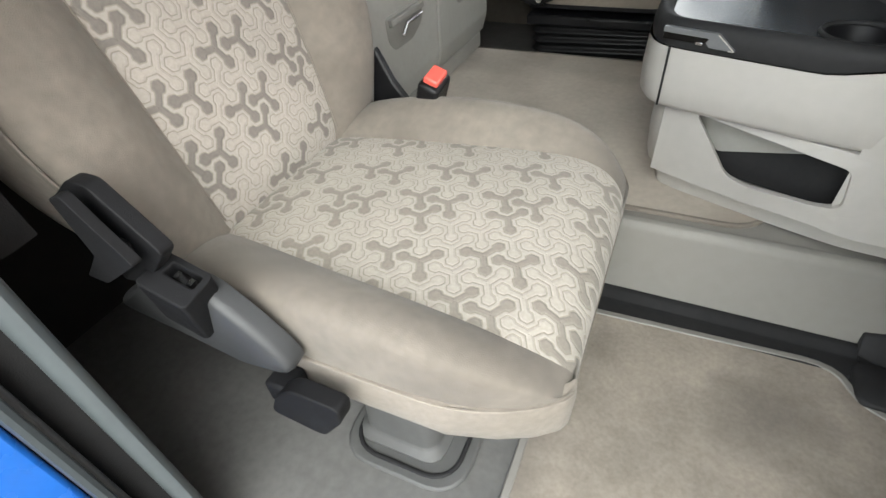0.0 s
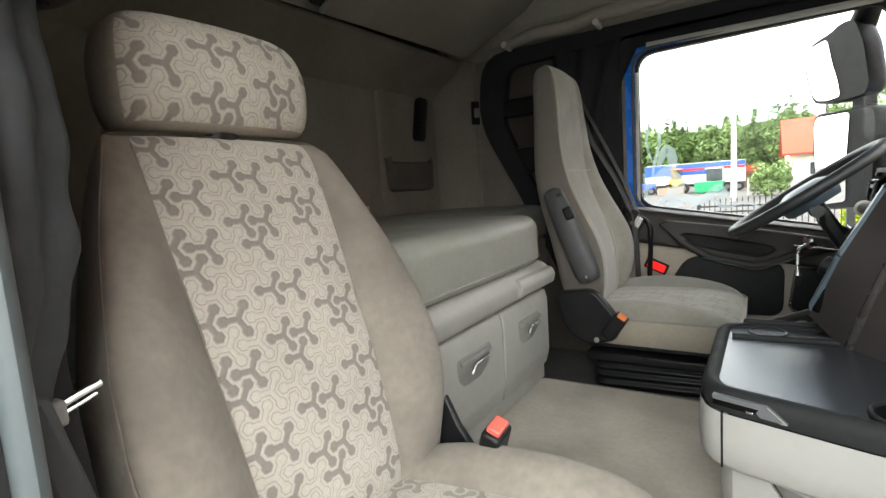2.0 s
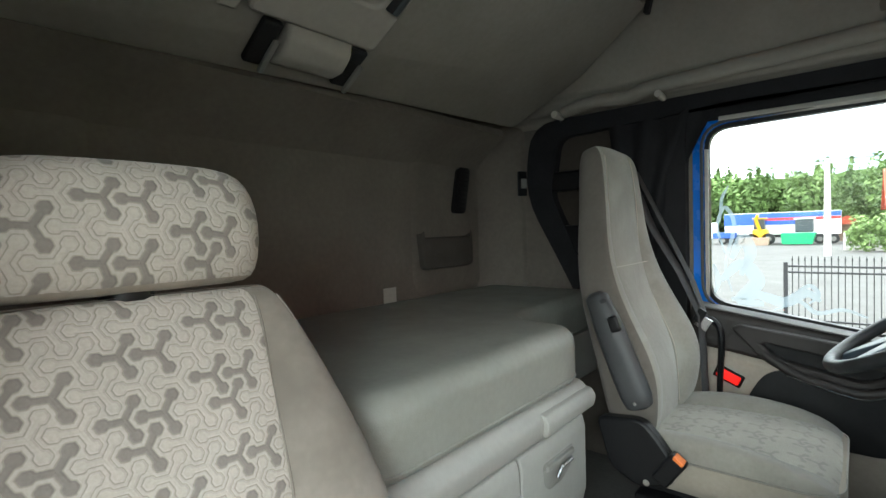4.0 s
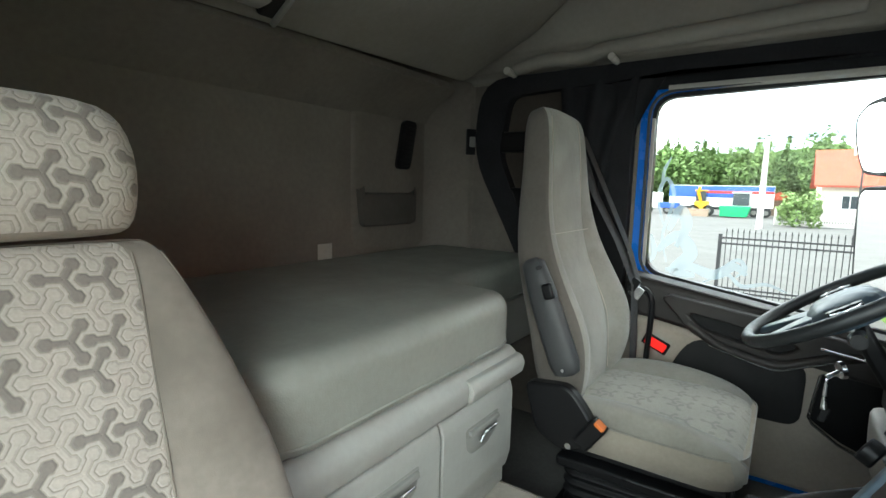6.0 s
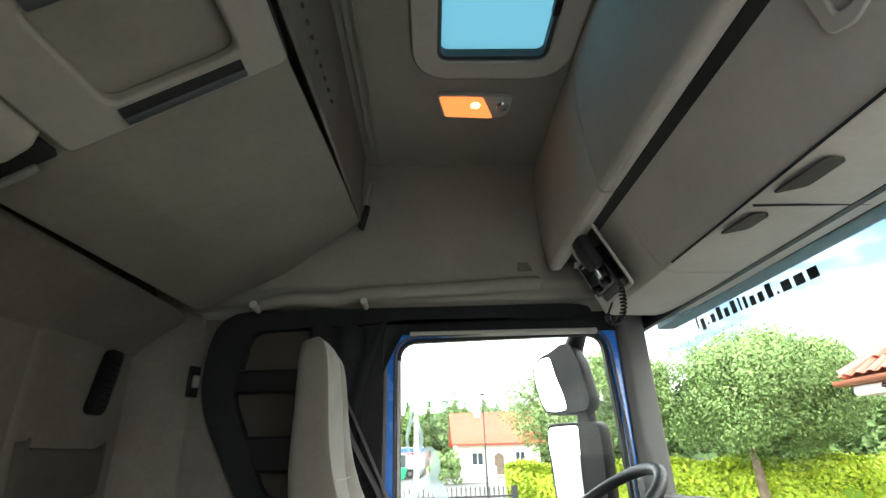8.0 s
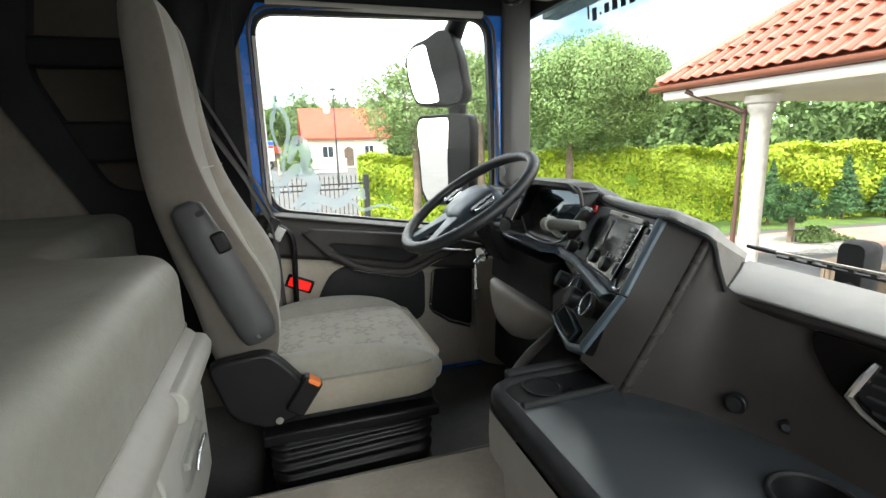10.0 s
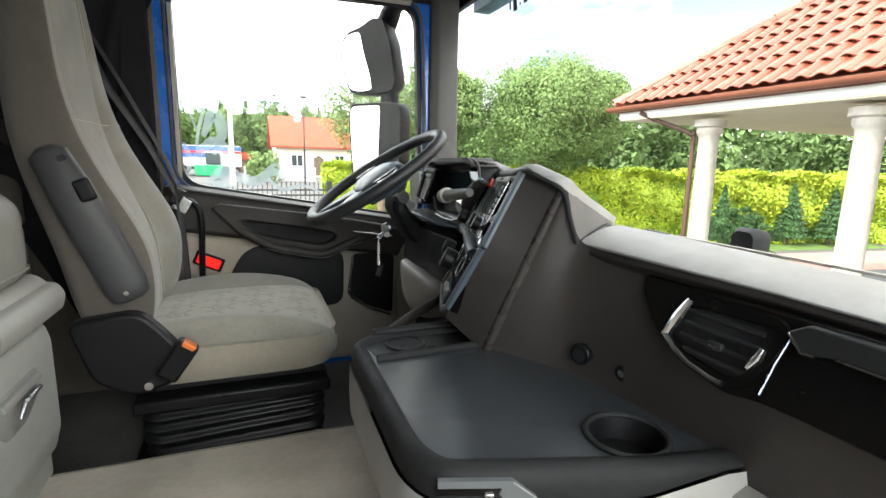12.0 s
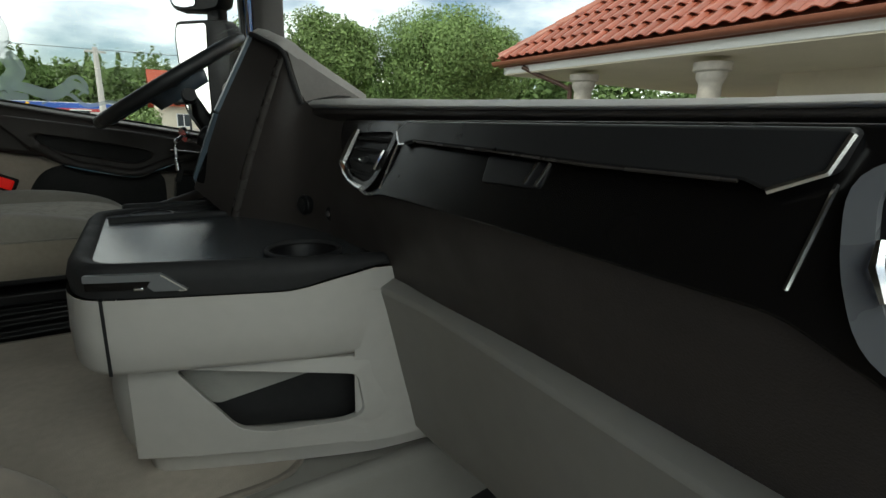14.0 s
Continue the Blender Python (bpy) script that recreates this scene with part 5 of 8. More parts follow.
for f, w in ((0.0, 0.012), (0.04, 0.026), (0.3, 0.032), (0.6, 0.034), (0.9, 0.034), (0.98, 0.028), (1.0, 0.016)):
    c = Vector((0.80, 0.452, 0.625)).lerp(Vector((0.925, 0.452, 0.315)), f)
    d = Vector((0.93, 0, 0.36))
    ar.append([(c + d * w * math.cos(a) * 1.25 + Vector((0, 1, 0)) * 0.026 * math.copysign(abs(math.sin(a)) ** 0.6, math.sin(a)) * min(1, w / 0.03)) for a in [2 * math.pi * k / 16 for k in range(16)]])
arm = part("armrest", loft(ar), M["charcoal"], ds, "dark grey armrest folded up", smooth=70)
part("armrest_knob", obox((0.866, 0.424, 0.545), (0.030, 0.022, 0.044), Matrix.Rotation(radians(-20), 4, 'Y')), M["black"], arm, "ribbed black knob", 0.006)
part("armrest_cap", obox((0.822, 0.445, 0.592), (0.030, 0.030, 0.05), Matrix.Rotation(radians(20), 4, 'Y')), M["blackmatt"], arm, "", 0.012)
part("armrest_screw", disc((0.918, 0.424, 0.335), (0, -1, 0), 0.005, 0.003, 10), M["chrome"], arm)
# hinge cover, buckle
part("hinge_cover", prism(round_poly([(0.80, 0.275), (0.93, 0.29), (0.965, 0.255), (1.01, 0.195), (1.01, 0.13), (0.92, 0.10), (0.84, 0.14)], 0.03), "y", 0.435, 0.475), M["black"], ds, "black hinge cover", 0.008)
b2 = part("buckle", obox((1.0, 0.437, 0.175), (0.045, 0.035, 0.09), Matrix.Rotation(radians(35), 4, 'Y')), M["black"], ds, "black seat belt buckle", 0.006)
part("release_button", obox((1.024, 0.434, 0.207), (0.030, 0.030, 0.012), Matrix.Rotation(radians(35), 4, 'Y')), M["orange"], b2, "orange release button", 0.003)
part("pivot_bolt", disc((0.942, 0.432, 0.125), (0, -1, 0), 0.009, 0.004, 12), M["chrome"], ds, "bright bolt")
part("cushion_frame", box(0.90, 1.32, 0.48, 0.95, 0.085, 0.105), M["black"], ds, "", 0.006)
part("upper_frame", box(0.90, 1.33, 0.455, 0.975, 0.045, 0.075), M["black"], ds, "black suspension frame", 0.006)
rings = []
for k in range(65):
    f = k / 64
    z = FLOOR + 0.045 + (0.045 - FLOOR - 0.045) * f
    g = (0.010 * math.cos(2 * math.pi * 5 * f ** 1.6) if f > 0.30 else 0.004) - 0.012 * (1 - f)
    rings.append([(x, y, z + (0.010 * math.sin(6 * y + 7 * x + 2 * f) + 0.004 * math.sin(23 * x + 15 * y)) * min(1.0, 4 * f * (1 - f))) for x, y in rrect(0.41 + g, 0.47 + g, 0.04, 8, 1.115, DY)])
part("bellows", loft(rings), M["rubber"], ds, "black rubber bellows", smooth=60)
part("lower_frame", box(0.88, 1.32, 0.45, 0.98, -0.125, -0.100), M["black"], ds, "black lower frame", 0.004)
part("frame_edge", tube([(0.885, 0.449, -0.0995), (1.315, 0.449, -0.0995)], 0.0022, n=6), M["chrome"], ds, "bright worn frame edge")
part("base", box(0.92, 1.28, 0.50, 0.93, FLOOR, -0.12), M["blackmatt"], ds, "", 0.006)
# red belt tongue and black stalk on the door side
part("side_stalk", tube(curve_pts([(1.0, 1.02, 0.10), (1.005, 1.03, 0.25), (1.01, 1.03, 0.42), (0.985, 1.035, 0.47), (0.955, 1.04, 0.47)], 20), 0.014, n=10, flat=0.7), M["black"], ds, "black belt guide")
part("stalk_base", obox((1.0, 1.01, 0.14), (0.075, 0.05, 0.05), Matrix()), M["black"], ds, "", 0.01)
red = thing("belt_light", "red plastic door light behind the driver's seat", "light")
part("frame", obox((1.020, 1.099, 0.262), (0.094, 0.012, 0.048), Matrix.Rotation(radians(24), 4, 'Y')), M["black"], red, "black frame", 0.005)
part("lens", obox((1.020, 1.093, 0.262), (0.076, 0.012, 0.033), Matrix.Rotation(radians(24), 4, 'Y')), M["redlit"], red, "lit red lens", 0.005)
# driver's belt
belt = thing("seat_belt", "dark grey seat belt beside the driver's seat", "belt")
part("webbing", tube([(0.70, 1.03, 1.02), (0.795, 1.0, 0.80), (0.885, 1.0, 0.645), (0.955, 1.0, 0.49), (0.965, 1.005, 0.20)], 0.024, n=8, flat=0.12), M["belt"], belt)
part("webbing", tube([(0.72, 1.05, 1.02), (0.83, 1.035, 0.80), (0.925, 1.03, 0.60), (0.975, 1.02, 0.45)], 0.022, n=8, flat=0.12), M["belt"], belt)
part("tongue", obox((0.962, 0.995, 0.465), (0.045, 0.008, 0.045), Matrix.Rotation(radians(30), 4, 'Y')), M["chrome"], belt, "bright metal tongue", 0.002)
part("tongue_cover", obox((0.952, 0.992, 0.490), (0.03, 0.012, 0.05), Matrix.Rotation(radians(30), 4, 'Y')), M["black"], belt, "", 0.003)

# passenger carpet mat with a bound edge
_mp = round_poly([(1.27, -1.12), (1.90, -1.12), (1.90, -0.54), (1.73, -0.52), (1.70, -0.445), (1.27, -0.462)], 0.05, 4)
fm = thing("floor_mat", "worn beige carpet floor mat with dirt stains", "mat")
part("carpet", prism(_mp, "z", FLOOR + 0.001, FLOOR + 0.010), M["mat_carpet"], fm, "", 0.003)
part("edge_binding", plate(grown(_mp, 0.004), grown(_mp, -0.008), lambda u, v, d: (u, v, FLOOR + 0.001 + d), 0.011), M["kneegrey"], fm, "stitched edge", 0.002)
setting("trim_floor_strip", prism(round_poly([(-0.468, FLOOR + 0.0005), (-0.392, FLOOR + 0.0005), (-0.394, FLOOR + 0.022), (-0.404, FLOOR + 0.020), (-0.420, FLOOR + 0.010), (-0.458, FLOOR + 0.011)], 0.003), "x", 0.95, 1.95), M["blackmatt"], "black rubber strip beside the floor mat", "trim", 0.002)
setting("trim_footwell_cover", loft([[(x, y, z) for y, z in ((-0.375, -0.122 + 0.3 * e), (-0.396, -0.126 + 0.3 * e), (-0.402 - 0.3 * e, -0.138 + 0.2 * e), (-0.412 - e, -0.155), (-0.45 - e, FLOOR + 0.012), (-0.38, FLOOR + 0.010))] for x, e in ((1.73, 0.0), (1.76, 0.02), (1.82, 0.05), (1.97, 0.06))]), M["blackmatt"], "black moulded cover at the front of the engine tunnel", "trim", 0.004)
part_b = loft([[(x, y, z) for x, y in rrect(w, d, 0.02, 4, 1.79, -0.472)] for z, w, d in ((FLOOR + 0.001, 0.15, 0.09), (FLOOR + 0.018, 0.145, 0.085), (FLOOR + 0.026, 0.12, 0.06))])
setting("trim_footwell_bump", part_b, M["blackmatt"], "black moulded bump beside the floor mat", "trim", 0.003)


# ---- dashboard ----
dash = thing("dashboard", "dark dashboard with gloss black panel and grey knee panel", "dashboard")
_lp = [(2.04, 0.42), (1.86, 0.466), (1.815, 0.499), (1.79, 0.507), (1.70, 0.507), (1.652, 0.501), (1.638, 0.493), (1.645, 0.487), (1.72, 0.470), (1.93, 0.41), (2.04, 0.405)]
_lq = [(2.04, 0.42), (1.86, 0.455), (1.815, 0.482), (1.79, 0.487), (1.70, 0.488), (1.655, 0.4845), (1.632, 0.480), (1.640, 0.476), (1.72, 0.466), (1.93, 0.41), (2.04, 0.405)]
_rings, _low = [], []
for i in range(15):
    yl = -0.078 - 1.042 * i / 14
    low_ = min(1.0, max(0.0, (-0.12 - yl) / 0.6)) ** 0.8
    _low.append(low_)
    bow = 0.036 * min(1.0, (-0.078 - yl) / 0.32) ** 0.8
    sh = 0.58 * max(0.0, 1 - i / 1.5)
    _rings.append([(x + bow * (1.0 if x < 1.75 else 0.4), yl + sh * min(0.16, max(0, x - 1.637)), z) for x, z in [(a + (c - a) * low_, b + (d - b) * low_) for (a, b), (c, d) in zip(_lp, _lq)]])
_fr = [[(r[6][0] + 0.004, r[6][1], 0.488 - 0.010 * w), (r[6][0] + 0.001, r[6][1], 0.480 - 0.006 * w), (r[6][0] + 0.006, r[6][1], 0.470), (r[6][0] + 0.022, r[6][1], 0.463), (1.78, r[6][1], 0.463), (1.78, r[6][1], 0.466)] for r, w in zip(_rings, _low)]
part("ledge_front", loft(_fr), M["dash"], dash, "dark front of the dash top", 0.002)
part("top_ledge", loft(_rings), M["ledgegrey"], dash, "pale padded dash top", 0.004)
def dface(y, z, d=0.0):
    """A point of the leaning dash face, d out of it."""
    return (1.65 + 0.4 * (z - 0.44) - d, y, z)
def face_piece(outline, d0, d1, name, material, label="", bevel=0.002):
    return part(name, loft([[dface(u, v, d0) for u, v in outline], [dface(u, v, d1) for u, v in outline]]), material, dash, label, bevel)
_gp = round_poly([(-0.206, 0.4705), (-0.212, 0.450), (-0.250, 0.415), (-0.305, 0.388), (-0.370, 0.378), (-0.405, 0.385), (-0.60, 0.387), (-0.833, 0.385), (-0.90, 0.362), (-1.13, 0.330), (-1.13, 0.4705)], 0.012, 3)
face_piece(_gp, -0.02, 0.002, "glove_panel", M["gloss"], "gloss black panel round the air vents")
_tp = round_poly([(-0.425, 0.4685), (-0.409, 0.458), (-0.429, 0.4425), (-0.455, 0.4480), (-0.606, 0.4455), (-0.702, 0.4425), (-0.800, 0.4425), (-0.812, 0.4385), (-0.836, 0.449), (-0.839, 0.4685)], 0.003, 2)
face_piece(_tp, 0.0, 0.011, "handle_trim", M["trimdark"], "charcoal grab trim over the glovebox", 0.003)
part("trim_edge", tube([dface(y, z, 0.010) for y, z in ((-0.456, 0.4476), (-0.606, 0.4449), (-0.702, 0.4420), (-0.798, 0.4420))], 0.0011, n=6), M["dashgloss"], dash, "bright lower edge")
part("trim_edge", tube([dface(y, z, 0.011) for y, z in ((-0.813, 0.4388), (-0.834, 0.4490), (-0.838, 0.4655))], 0.0018, n=6), M["chrome"], dash, "bright edge")
part("trim_tip", tube([dface(y, z, 0.010) for y, z in ((-0.411, 0.457), (-0.428, 0.4432), (-0.440, 0.4445))], 0.0018, n=6), M["chrome"], dash, "bright tip")
for pts in (((-0.411, 0.455), (-0.406, 0.425), (-0.403, 0.392)), ((-0.836, 0.444), (-0.834, 0.42), (-0.832, 0.397))):
    part("chrome_strip", tube([dface(y, z, 0.0022) for y, z in pts], 0.0013, n=6), M["chrome"], dash, "thin bright strip")
_bd = round_poly([(-0.586, 0.441), (-0.662, 0.4405), (-0.660, 0.421), (-0.588, 0.419)], 0.004)
face_piece(_bd, 0.0, 0.0035, "badge_recess", M["black"], "dark badge panel", 0.001)
for k in range(2):
    part("badge_bar", tube([dface(-0.6425 - 0.0125 * k, 0.4235, 0.0045), dface(-0.6495 - 0.0125 * k, 0.4405, 0.0045)], 0.0017, n=6), M["chrome"], dash, "bright slanted bar")
_kp = [(1.85, 0.274), (1.668, 0.274), (1.650, 0.262), (1.655, 0.245), (1.70, 0.055), (1.76, -0.02), (1.90, -0.06), (1.95, 0.0)]
_rings = []
for i in range(25):
    yk = -0.355 - 0.765 * (i / 24) ** 1.6
    pull = 0.015 * math.exp(-((yk + 0.375) / 0.07) ** 2)
    _rings.append([(x - (pull if x < 1.8 else 0), yk, z) for x, z in _kp])
part("knee_panel", loft(_rings), M["kneegrey"], dash, "grey knee panel", 0.016)

def vent_outlet(yc, zc, flip, ring, width):
    """An air vent in the dash face: six-sided frame, vanes, bright edges."""
    o = round_poly([(-0.052, 0.034), (-0.066, -0.014), (-0.024, -0.031), (0.026, -0.036), (0.044, -0.028), (0.058, -0.002), (0.066, 0.030), (0.054, 0.038)], 0.012, 4)
    at = lambda u, w, d: dface(yc - u * flip, zc + w, d)
    v = part("air_vent", plate(grown(o, width), grown(o, -0.006), lambda u, w, d: at(u, w, d), 0.008), M[ring], dash, "dark air vent frame", 0.003)
    part("outlet", loft([[at(u, w, 0.0025) for u, w in grown(o, -0.005)], [at(u, w, 0.0035) for u, w in grown(o, -0.007)]]), M["black"], v, "black outlet")
    for k in range(4):
        ww = -0.021 + 0.014 * k
        part("vane", loft([[at(u, ww - 0.0015, d), at(u, ww + 0.0015, d + 0.001), at(u, ww + 0.003, 0.002), at(u, ww, 0.002)] for u, d in ((-0.048, 0.006), (0.0, 0.008), (0.046, 0.006))]), M["blackmatt"], v)
    part("rim", tube([at(u, w, 0.009) for u, w in ((-0.049, 0.033), (-0.056, 0.012), (-0.0625, -0.012), (-0.045, -0.023), (-0.020, -0.0315), (0.010, -0.036), (0.026, -0.0365))], [0.004, 0.0065, 0.0060, 0.004, 0.003, 0.003, 0.0035], n=8), M["chrome"], v, "chrome edge")
    part("tab", tube([at(0.044, -0.012, 0.010), at(0.050, 0.000, 0.011), at(0.052, 0.010, 0.010)], [0.002, 0.0035, 0.002], n=8), M["chrome"], v, "chrome tab")
    part("tab", loft([[at(u, w, d) for u, w in rrect(0.020, 0.008, 0.003, 2, 0.002, -0.004)] for d in (0.006, 0.013)]), M["blackmatt"], v, "", 0.001)
    part("tab_mark", tube([at(-0.002, -0.004, 0.0132), at(0.006, -0.0045, 0.0132)], 0.0016, n=6), M["chrome"], v)
vent_outlet(-0.342, 0.425, 1, "gloss", 0.004)
vent_outlet(-0.912, 0.415, -1, "ventring", 0.005)

# instrument tower beside the wheel
FO = Vector((1.576, -0.022, 0.600))
FE = Vector((0.3718, 0.9283, 0.0))
FW = Vector((0.4074, -0.1632, 0.8986))
FN = Vector((-0.8341, 0.3341, 0.4389))
def fp(l, w, d=0.0):
    """A point of the driver-facing fascia: l from the tower edge towards the cluster, w up, d out of it."""
    return FO + FE * l + FW * w + FN * d
def lerp_col(top, bot, n=9, bulge=0.0):
    a, b = Vector(top), Vector(bot)
    return [a.lerp(b, i / (n - 1)) + Vector((-bulge, -bulge, 0)) * math.sin(math.pi * i / (n - 1)) for i in range(n)]
def face_col(y, xb, zb, n=9):
    """A column of the dash face: leaning out down to the panel's lower edge, then back under it."""
    out = []
    for i in range(n):
        z = 0.468 + (zb - 0.468) * i / (n - 1)
        xe = 1.65 + 0.4 * (max(z, 0.385) - 0.44)
        out.append(Vector((xe + (xb - xe) * max(0.0, (0.385 - z) / (0.385 - zb)) + 0.004, y, z)))
    return out
R1, R2 = Vector((1.612, -0.068, 0.574)), Vector((1.528, 0.010, 0.290))
_rim = [fp(0.0, 0.0).lerp(fp(-0.011, -0.138), i / 4) for i in range(4)] + [fp(-0.011, -0.138).lerp(fp(0.037, -0.284), i / 4) for i in range(5)]
_rdg = lerp_col(R1, R2, bulge=0.006)
_cols = [_rim, [a.lerp(b, 0.5) for a, b in zip(_rim, _rdg)], [a.lerp(b, 0.82) for a, b in zip(_rim, _rdg)], _rdg, lerp_col(R1 + Vector((0.003, -0.013, -0.002)), R2 + Vector((0.014, -0.016, 0)), bulge=0.004),
         lerp_col((1.640, -0.090, 0.496), (1.600, -0.100, 0.290), bulge=0.0), face_col(-0.20, 1.628, 0.288), face_col(-0.30, 1.640, 0.284), face_col(-0.385, 1.652, 0.274), face_col(-0.60, 1.664, 0.270), face_col(-0.85, 1.668, 0.268), face_col(-1.12, 1.668, 0.268)]
# one plastic split at the ridge: darker tower side, lightened dash face
for nm, lb, mt, strip_ in (("tower_side", "dark side of the instrument tower", "dash", lambda r: r[:4]), ("dash_face", "dark brown face of the dashboard, lightened as the lit side", "dashface_lit", lambda r: [r[3]] + curve_pts(r[4:], 30))):
    _rows = []
    for i in range(9):
        front = strip_([c[i] for c in _cols])
        _rows.append(front + [p + Vector((0.010, 0.010, -0.004)) for p in front[::-1]])
    part(nm, loft(_rows, caps=False), M[mt], dash, lb, smooth=70)
part("tower_ridge", tube([p + Vector((0.003, 0.002, -0.002)) for p in _cols[3]], [0.009] * 9, n=10), M["dashgloss"], dash, "", smooth=80)
# crest of the dash from the tower to the windscreen pillar
crest = [(1.592, -0.02, 0.597), (1.645, 0.12, 0.592), (1.72, 0.30, 0.588), (1.745, 0.40, 0.600), (1.745, 0.50, 0.617), (1.75, 0.62, 0.620), (1.75, 0.72, 0.612), (1.74, 0.88, 0.585), (1.74, 1.05, 0.52)]
rings = []
for p in curve_pts(crest, 28):
    rings.append([p + Vector(o) for o in ((0, 0, -0.035), (-0.02, 0, -0.012), (0.0, 0, 0.004), (0.035, 0.0, 0.002), (0.075, 0, -0.03), (0.13, 0, -0.15), (0.12, 0, -0.18), (0.03, 0, -0.05))])
part("hood", loft(rings), M["dash"], dash, "dark dash hood over the instruments", 0.004)
_sh = [[Vector(p) for p in q] for q in (((1.614, -0.077, 0.580), (1.624, -0.080, 0.540), (1.635, -0.087, 0.494)), ((1.66, -0.052, 0.559), (1.665, -0.058, 0.537), (1.672, -0.066, 0.504)), ((1.72, -0.026, 0.534), (1.718, -0.032, 0.524), (1.708, -0.045, 0.510)), ((1.776, 0.002, 0.512), (1.76, -0.008, 0.512), (1.743, -0.020, 0.511)))]
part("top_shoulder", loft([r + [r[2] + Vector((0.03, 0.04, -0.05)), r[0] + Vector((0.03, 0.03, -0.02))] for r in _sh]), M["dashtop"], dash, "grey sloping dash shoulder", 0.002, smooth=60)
_cs = curve_pts([(1.775, 0.474, 0.590), (1.712, 0.317, 0.592), (1.634, 0.122, 0.599), (1.580, -0.014, 0.607), (1.588, -0.050, 0.598), (1.614, -0.074, 0.584), (1.66, -0.050, 0.563), (1.72, -0.024, 0.537), (1.776, 0.004, 0.514)], 56)
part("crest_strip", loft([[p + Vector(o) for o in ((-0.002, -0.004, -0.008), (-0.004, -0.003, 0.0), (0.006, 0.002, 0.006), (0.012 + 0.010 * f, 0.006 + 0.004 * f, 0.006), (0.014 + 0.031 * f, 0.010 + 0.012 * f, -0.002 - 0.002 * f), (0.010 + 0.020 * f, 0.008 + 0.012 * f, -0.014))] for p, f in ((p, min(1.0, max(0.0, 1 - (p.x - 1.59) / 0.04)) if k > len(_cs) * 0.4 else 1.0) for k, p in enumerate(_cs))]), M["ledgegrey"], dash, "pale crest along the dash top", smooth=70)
part("crest_seam", tube(curve_pts([(1.775, 0.474, 0.582), (1.711, 0.315, 0.585), (1.632, 0.121, 0.593), (1.573, -0.018, 0.602), (1.586, -0.054, 0.591), (1.607, -0.080, 0.573), (1.618, -0.085, 0.535), (1.631, -0.090, 0.494)], 40), 0.0038, n=8), M["blackmatt"], dash, "black joint under the crest")
part("pad_seam", tube([(1.631, -0.090, 0.494), (1.672, -0.068, 0.505), (1.708, -0.047, 0.5115), (1.743, -0.021, 0.513)], 0.0016, n=6), M["blackmatt"], dash)
# driver-facing fascia
def fpoly(pts, d0, d1, name, material, parent=None, label="", bevel=0.0015, r=0.004):
    o = round_poly(pts, r, 2) if r else pts
    return part(name, loft([[fp(l, w, d0) for l, w in o], [fp(l, w, d1) for l, w in o]]), material, parent or dash, label, bevel)
def fline(pts, r, name, material, parent=None, label="", d=0.004):
    return part(name, tube([fp(l, w, d) for l, w in pts], r, n=8), material, parent or dash, label)
def fstrip(pairs, out, inn, name, material, label=""):
    """A raised strip between an outer and an inner line."""
    return part(name, loft([[fp(*o, -0.012), fp(*o, out), fp(*[(a + b) / 2 for a, b in zip(o, i)], max(out, inn) + 0.002), fp(*i, inn), fp(*i, -0.012)] for o, i in pairs]), material, dash, label, 0.0015, smooth=50)
fpoly([(0.006, -0.004), (-0.006, -0.138), (0.026, -0.268), (0.104, -0.294), (0.30, -0.298), (0.50, -0.25), (0.56, -0.19), (0.53, -0.037)], -0.04, 0.0, "fascia", M["gloss"], None, "black driver-facing fascia", 0.003)
fpoly([(0.022, -0.005), (0.535, -0.037), (0.52, -0.10), (0.46, -0.158), (0.30, -0.153), (0.19, -0.152), (0.10, -0.155), (0.045, -0.152), (0.008, -0.138)], -0.001, 0.003, "upper_panel", M["fasciaslate"], None, "dark slate panel round the radio")
fstrip([((0.0, -0.001), (0.022, -0.004)), ((-0.004, -0.07), (0.015, -0.072)), ((-0.011, -0.138), (0.007, -0.142))], 0.006, 0.009, "fascia_rim", M["wheelgrey"], "slate edge of the fascia")
fstrip([((-0.010, -0.141), (0.008, -0.145)), ((0.009, -0.20), (0.028, -0.205)), ((0.029, -0.267), (0.050, -0.261))], 0.006, 0.009, "fascia_rim", M["wheelgrey"], "slate edge of the fascia")
fstrip([((0.029, -0.268), (0.050, -0.262)), ((0.062, -0.284), (0.075, -0.272)), ((0.104, -0.299), (0.105, -0.284)), ((0.20, -0.301), (0.20, -0.293)), ((0.30, -0.300), (0.295, -0.292))], 0.005, 0.006, "fascia_rim", M["wheelgrey"], "slate lower edge of the fascia")
fline([(-0.008, -0.140), (0.02, -0.1435), (0.05, -0.152)], 0.0018, "rim_joint", M["blackmatt"], None, "", 0.010)
fstrip([((0.56, -0.170), (0.55, -0.196)), ((0.477, -0.166), (0.455, -0.187)), ((0.313, -0.152), (0.311, -0.172)), ((0.187, -0.151), (0.204, -0.171)), ((0.096, -0.153), (0.111, -0.172)), ((0.026, -0.151), (0.058, -0.171))], 0.014, 0.017, "ledge_strip", M["wheelgrey"], "curved slate ledge under the radio")
# radio and its slot
rad = fpoly([(0.255, -0.031), (0.060, -0.021), (0.066, -0.136), (0.235, -0.146), (0.258, -0.136)], 0.002, 0.009, "radio", M["gloss"], None, "black radio unit with a screen")
fpoly([(0.258, -0.024), (0.062, -0.015), (0.060, -0.026), (0.254, -0.034)], 0.002, 0.013, "bezel_bar", M["channel"], rad, "silver grey bar")
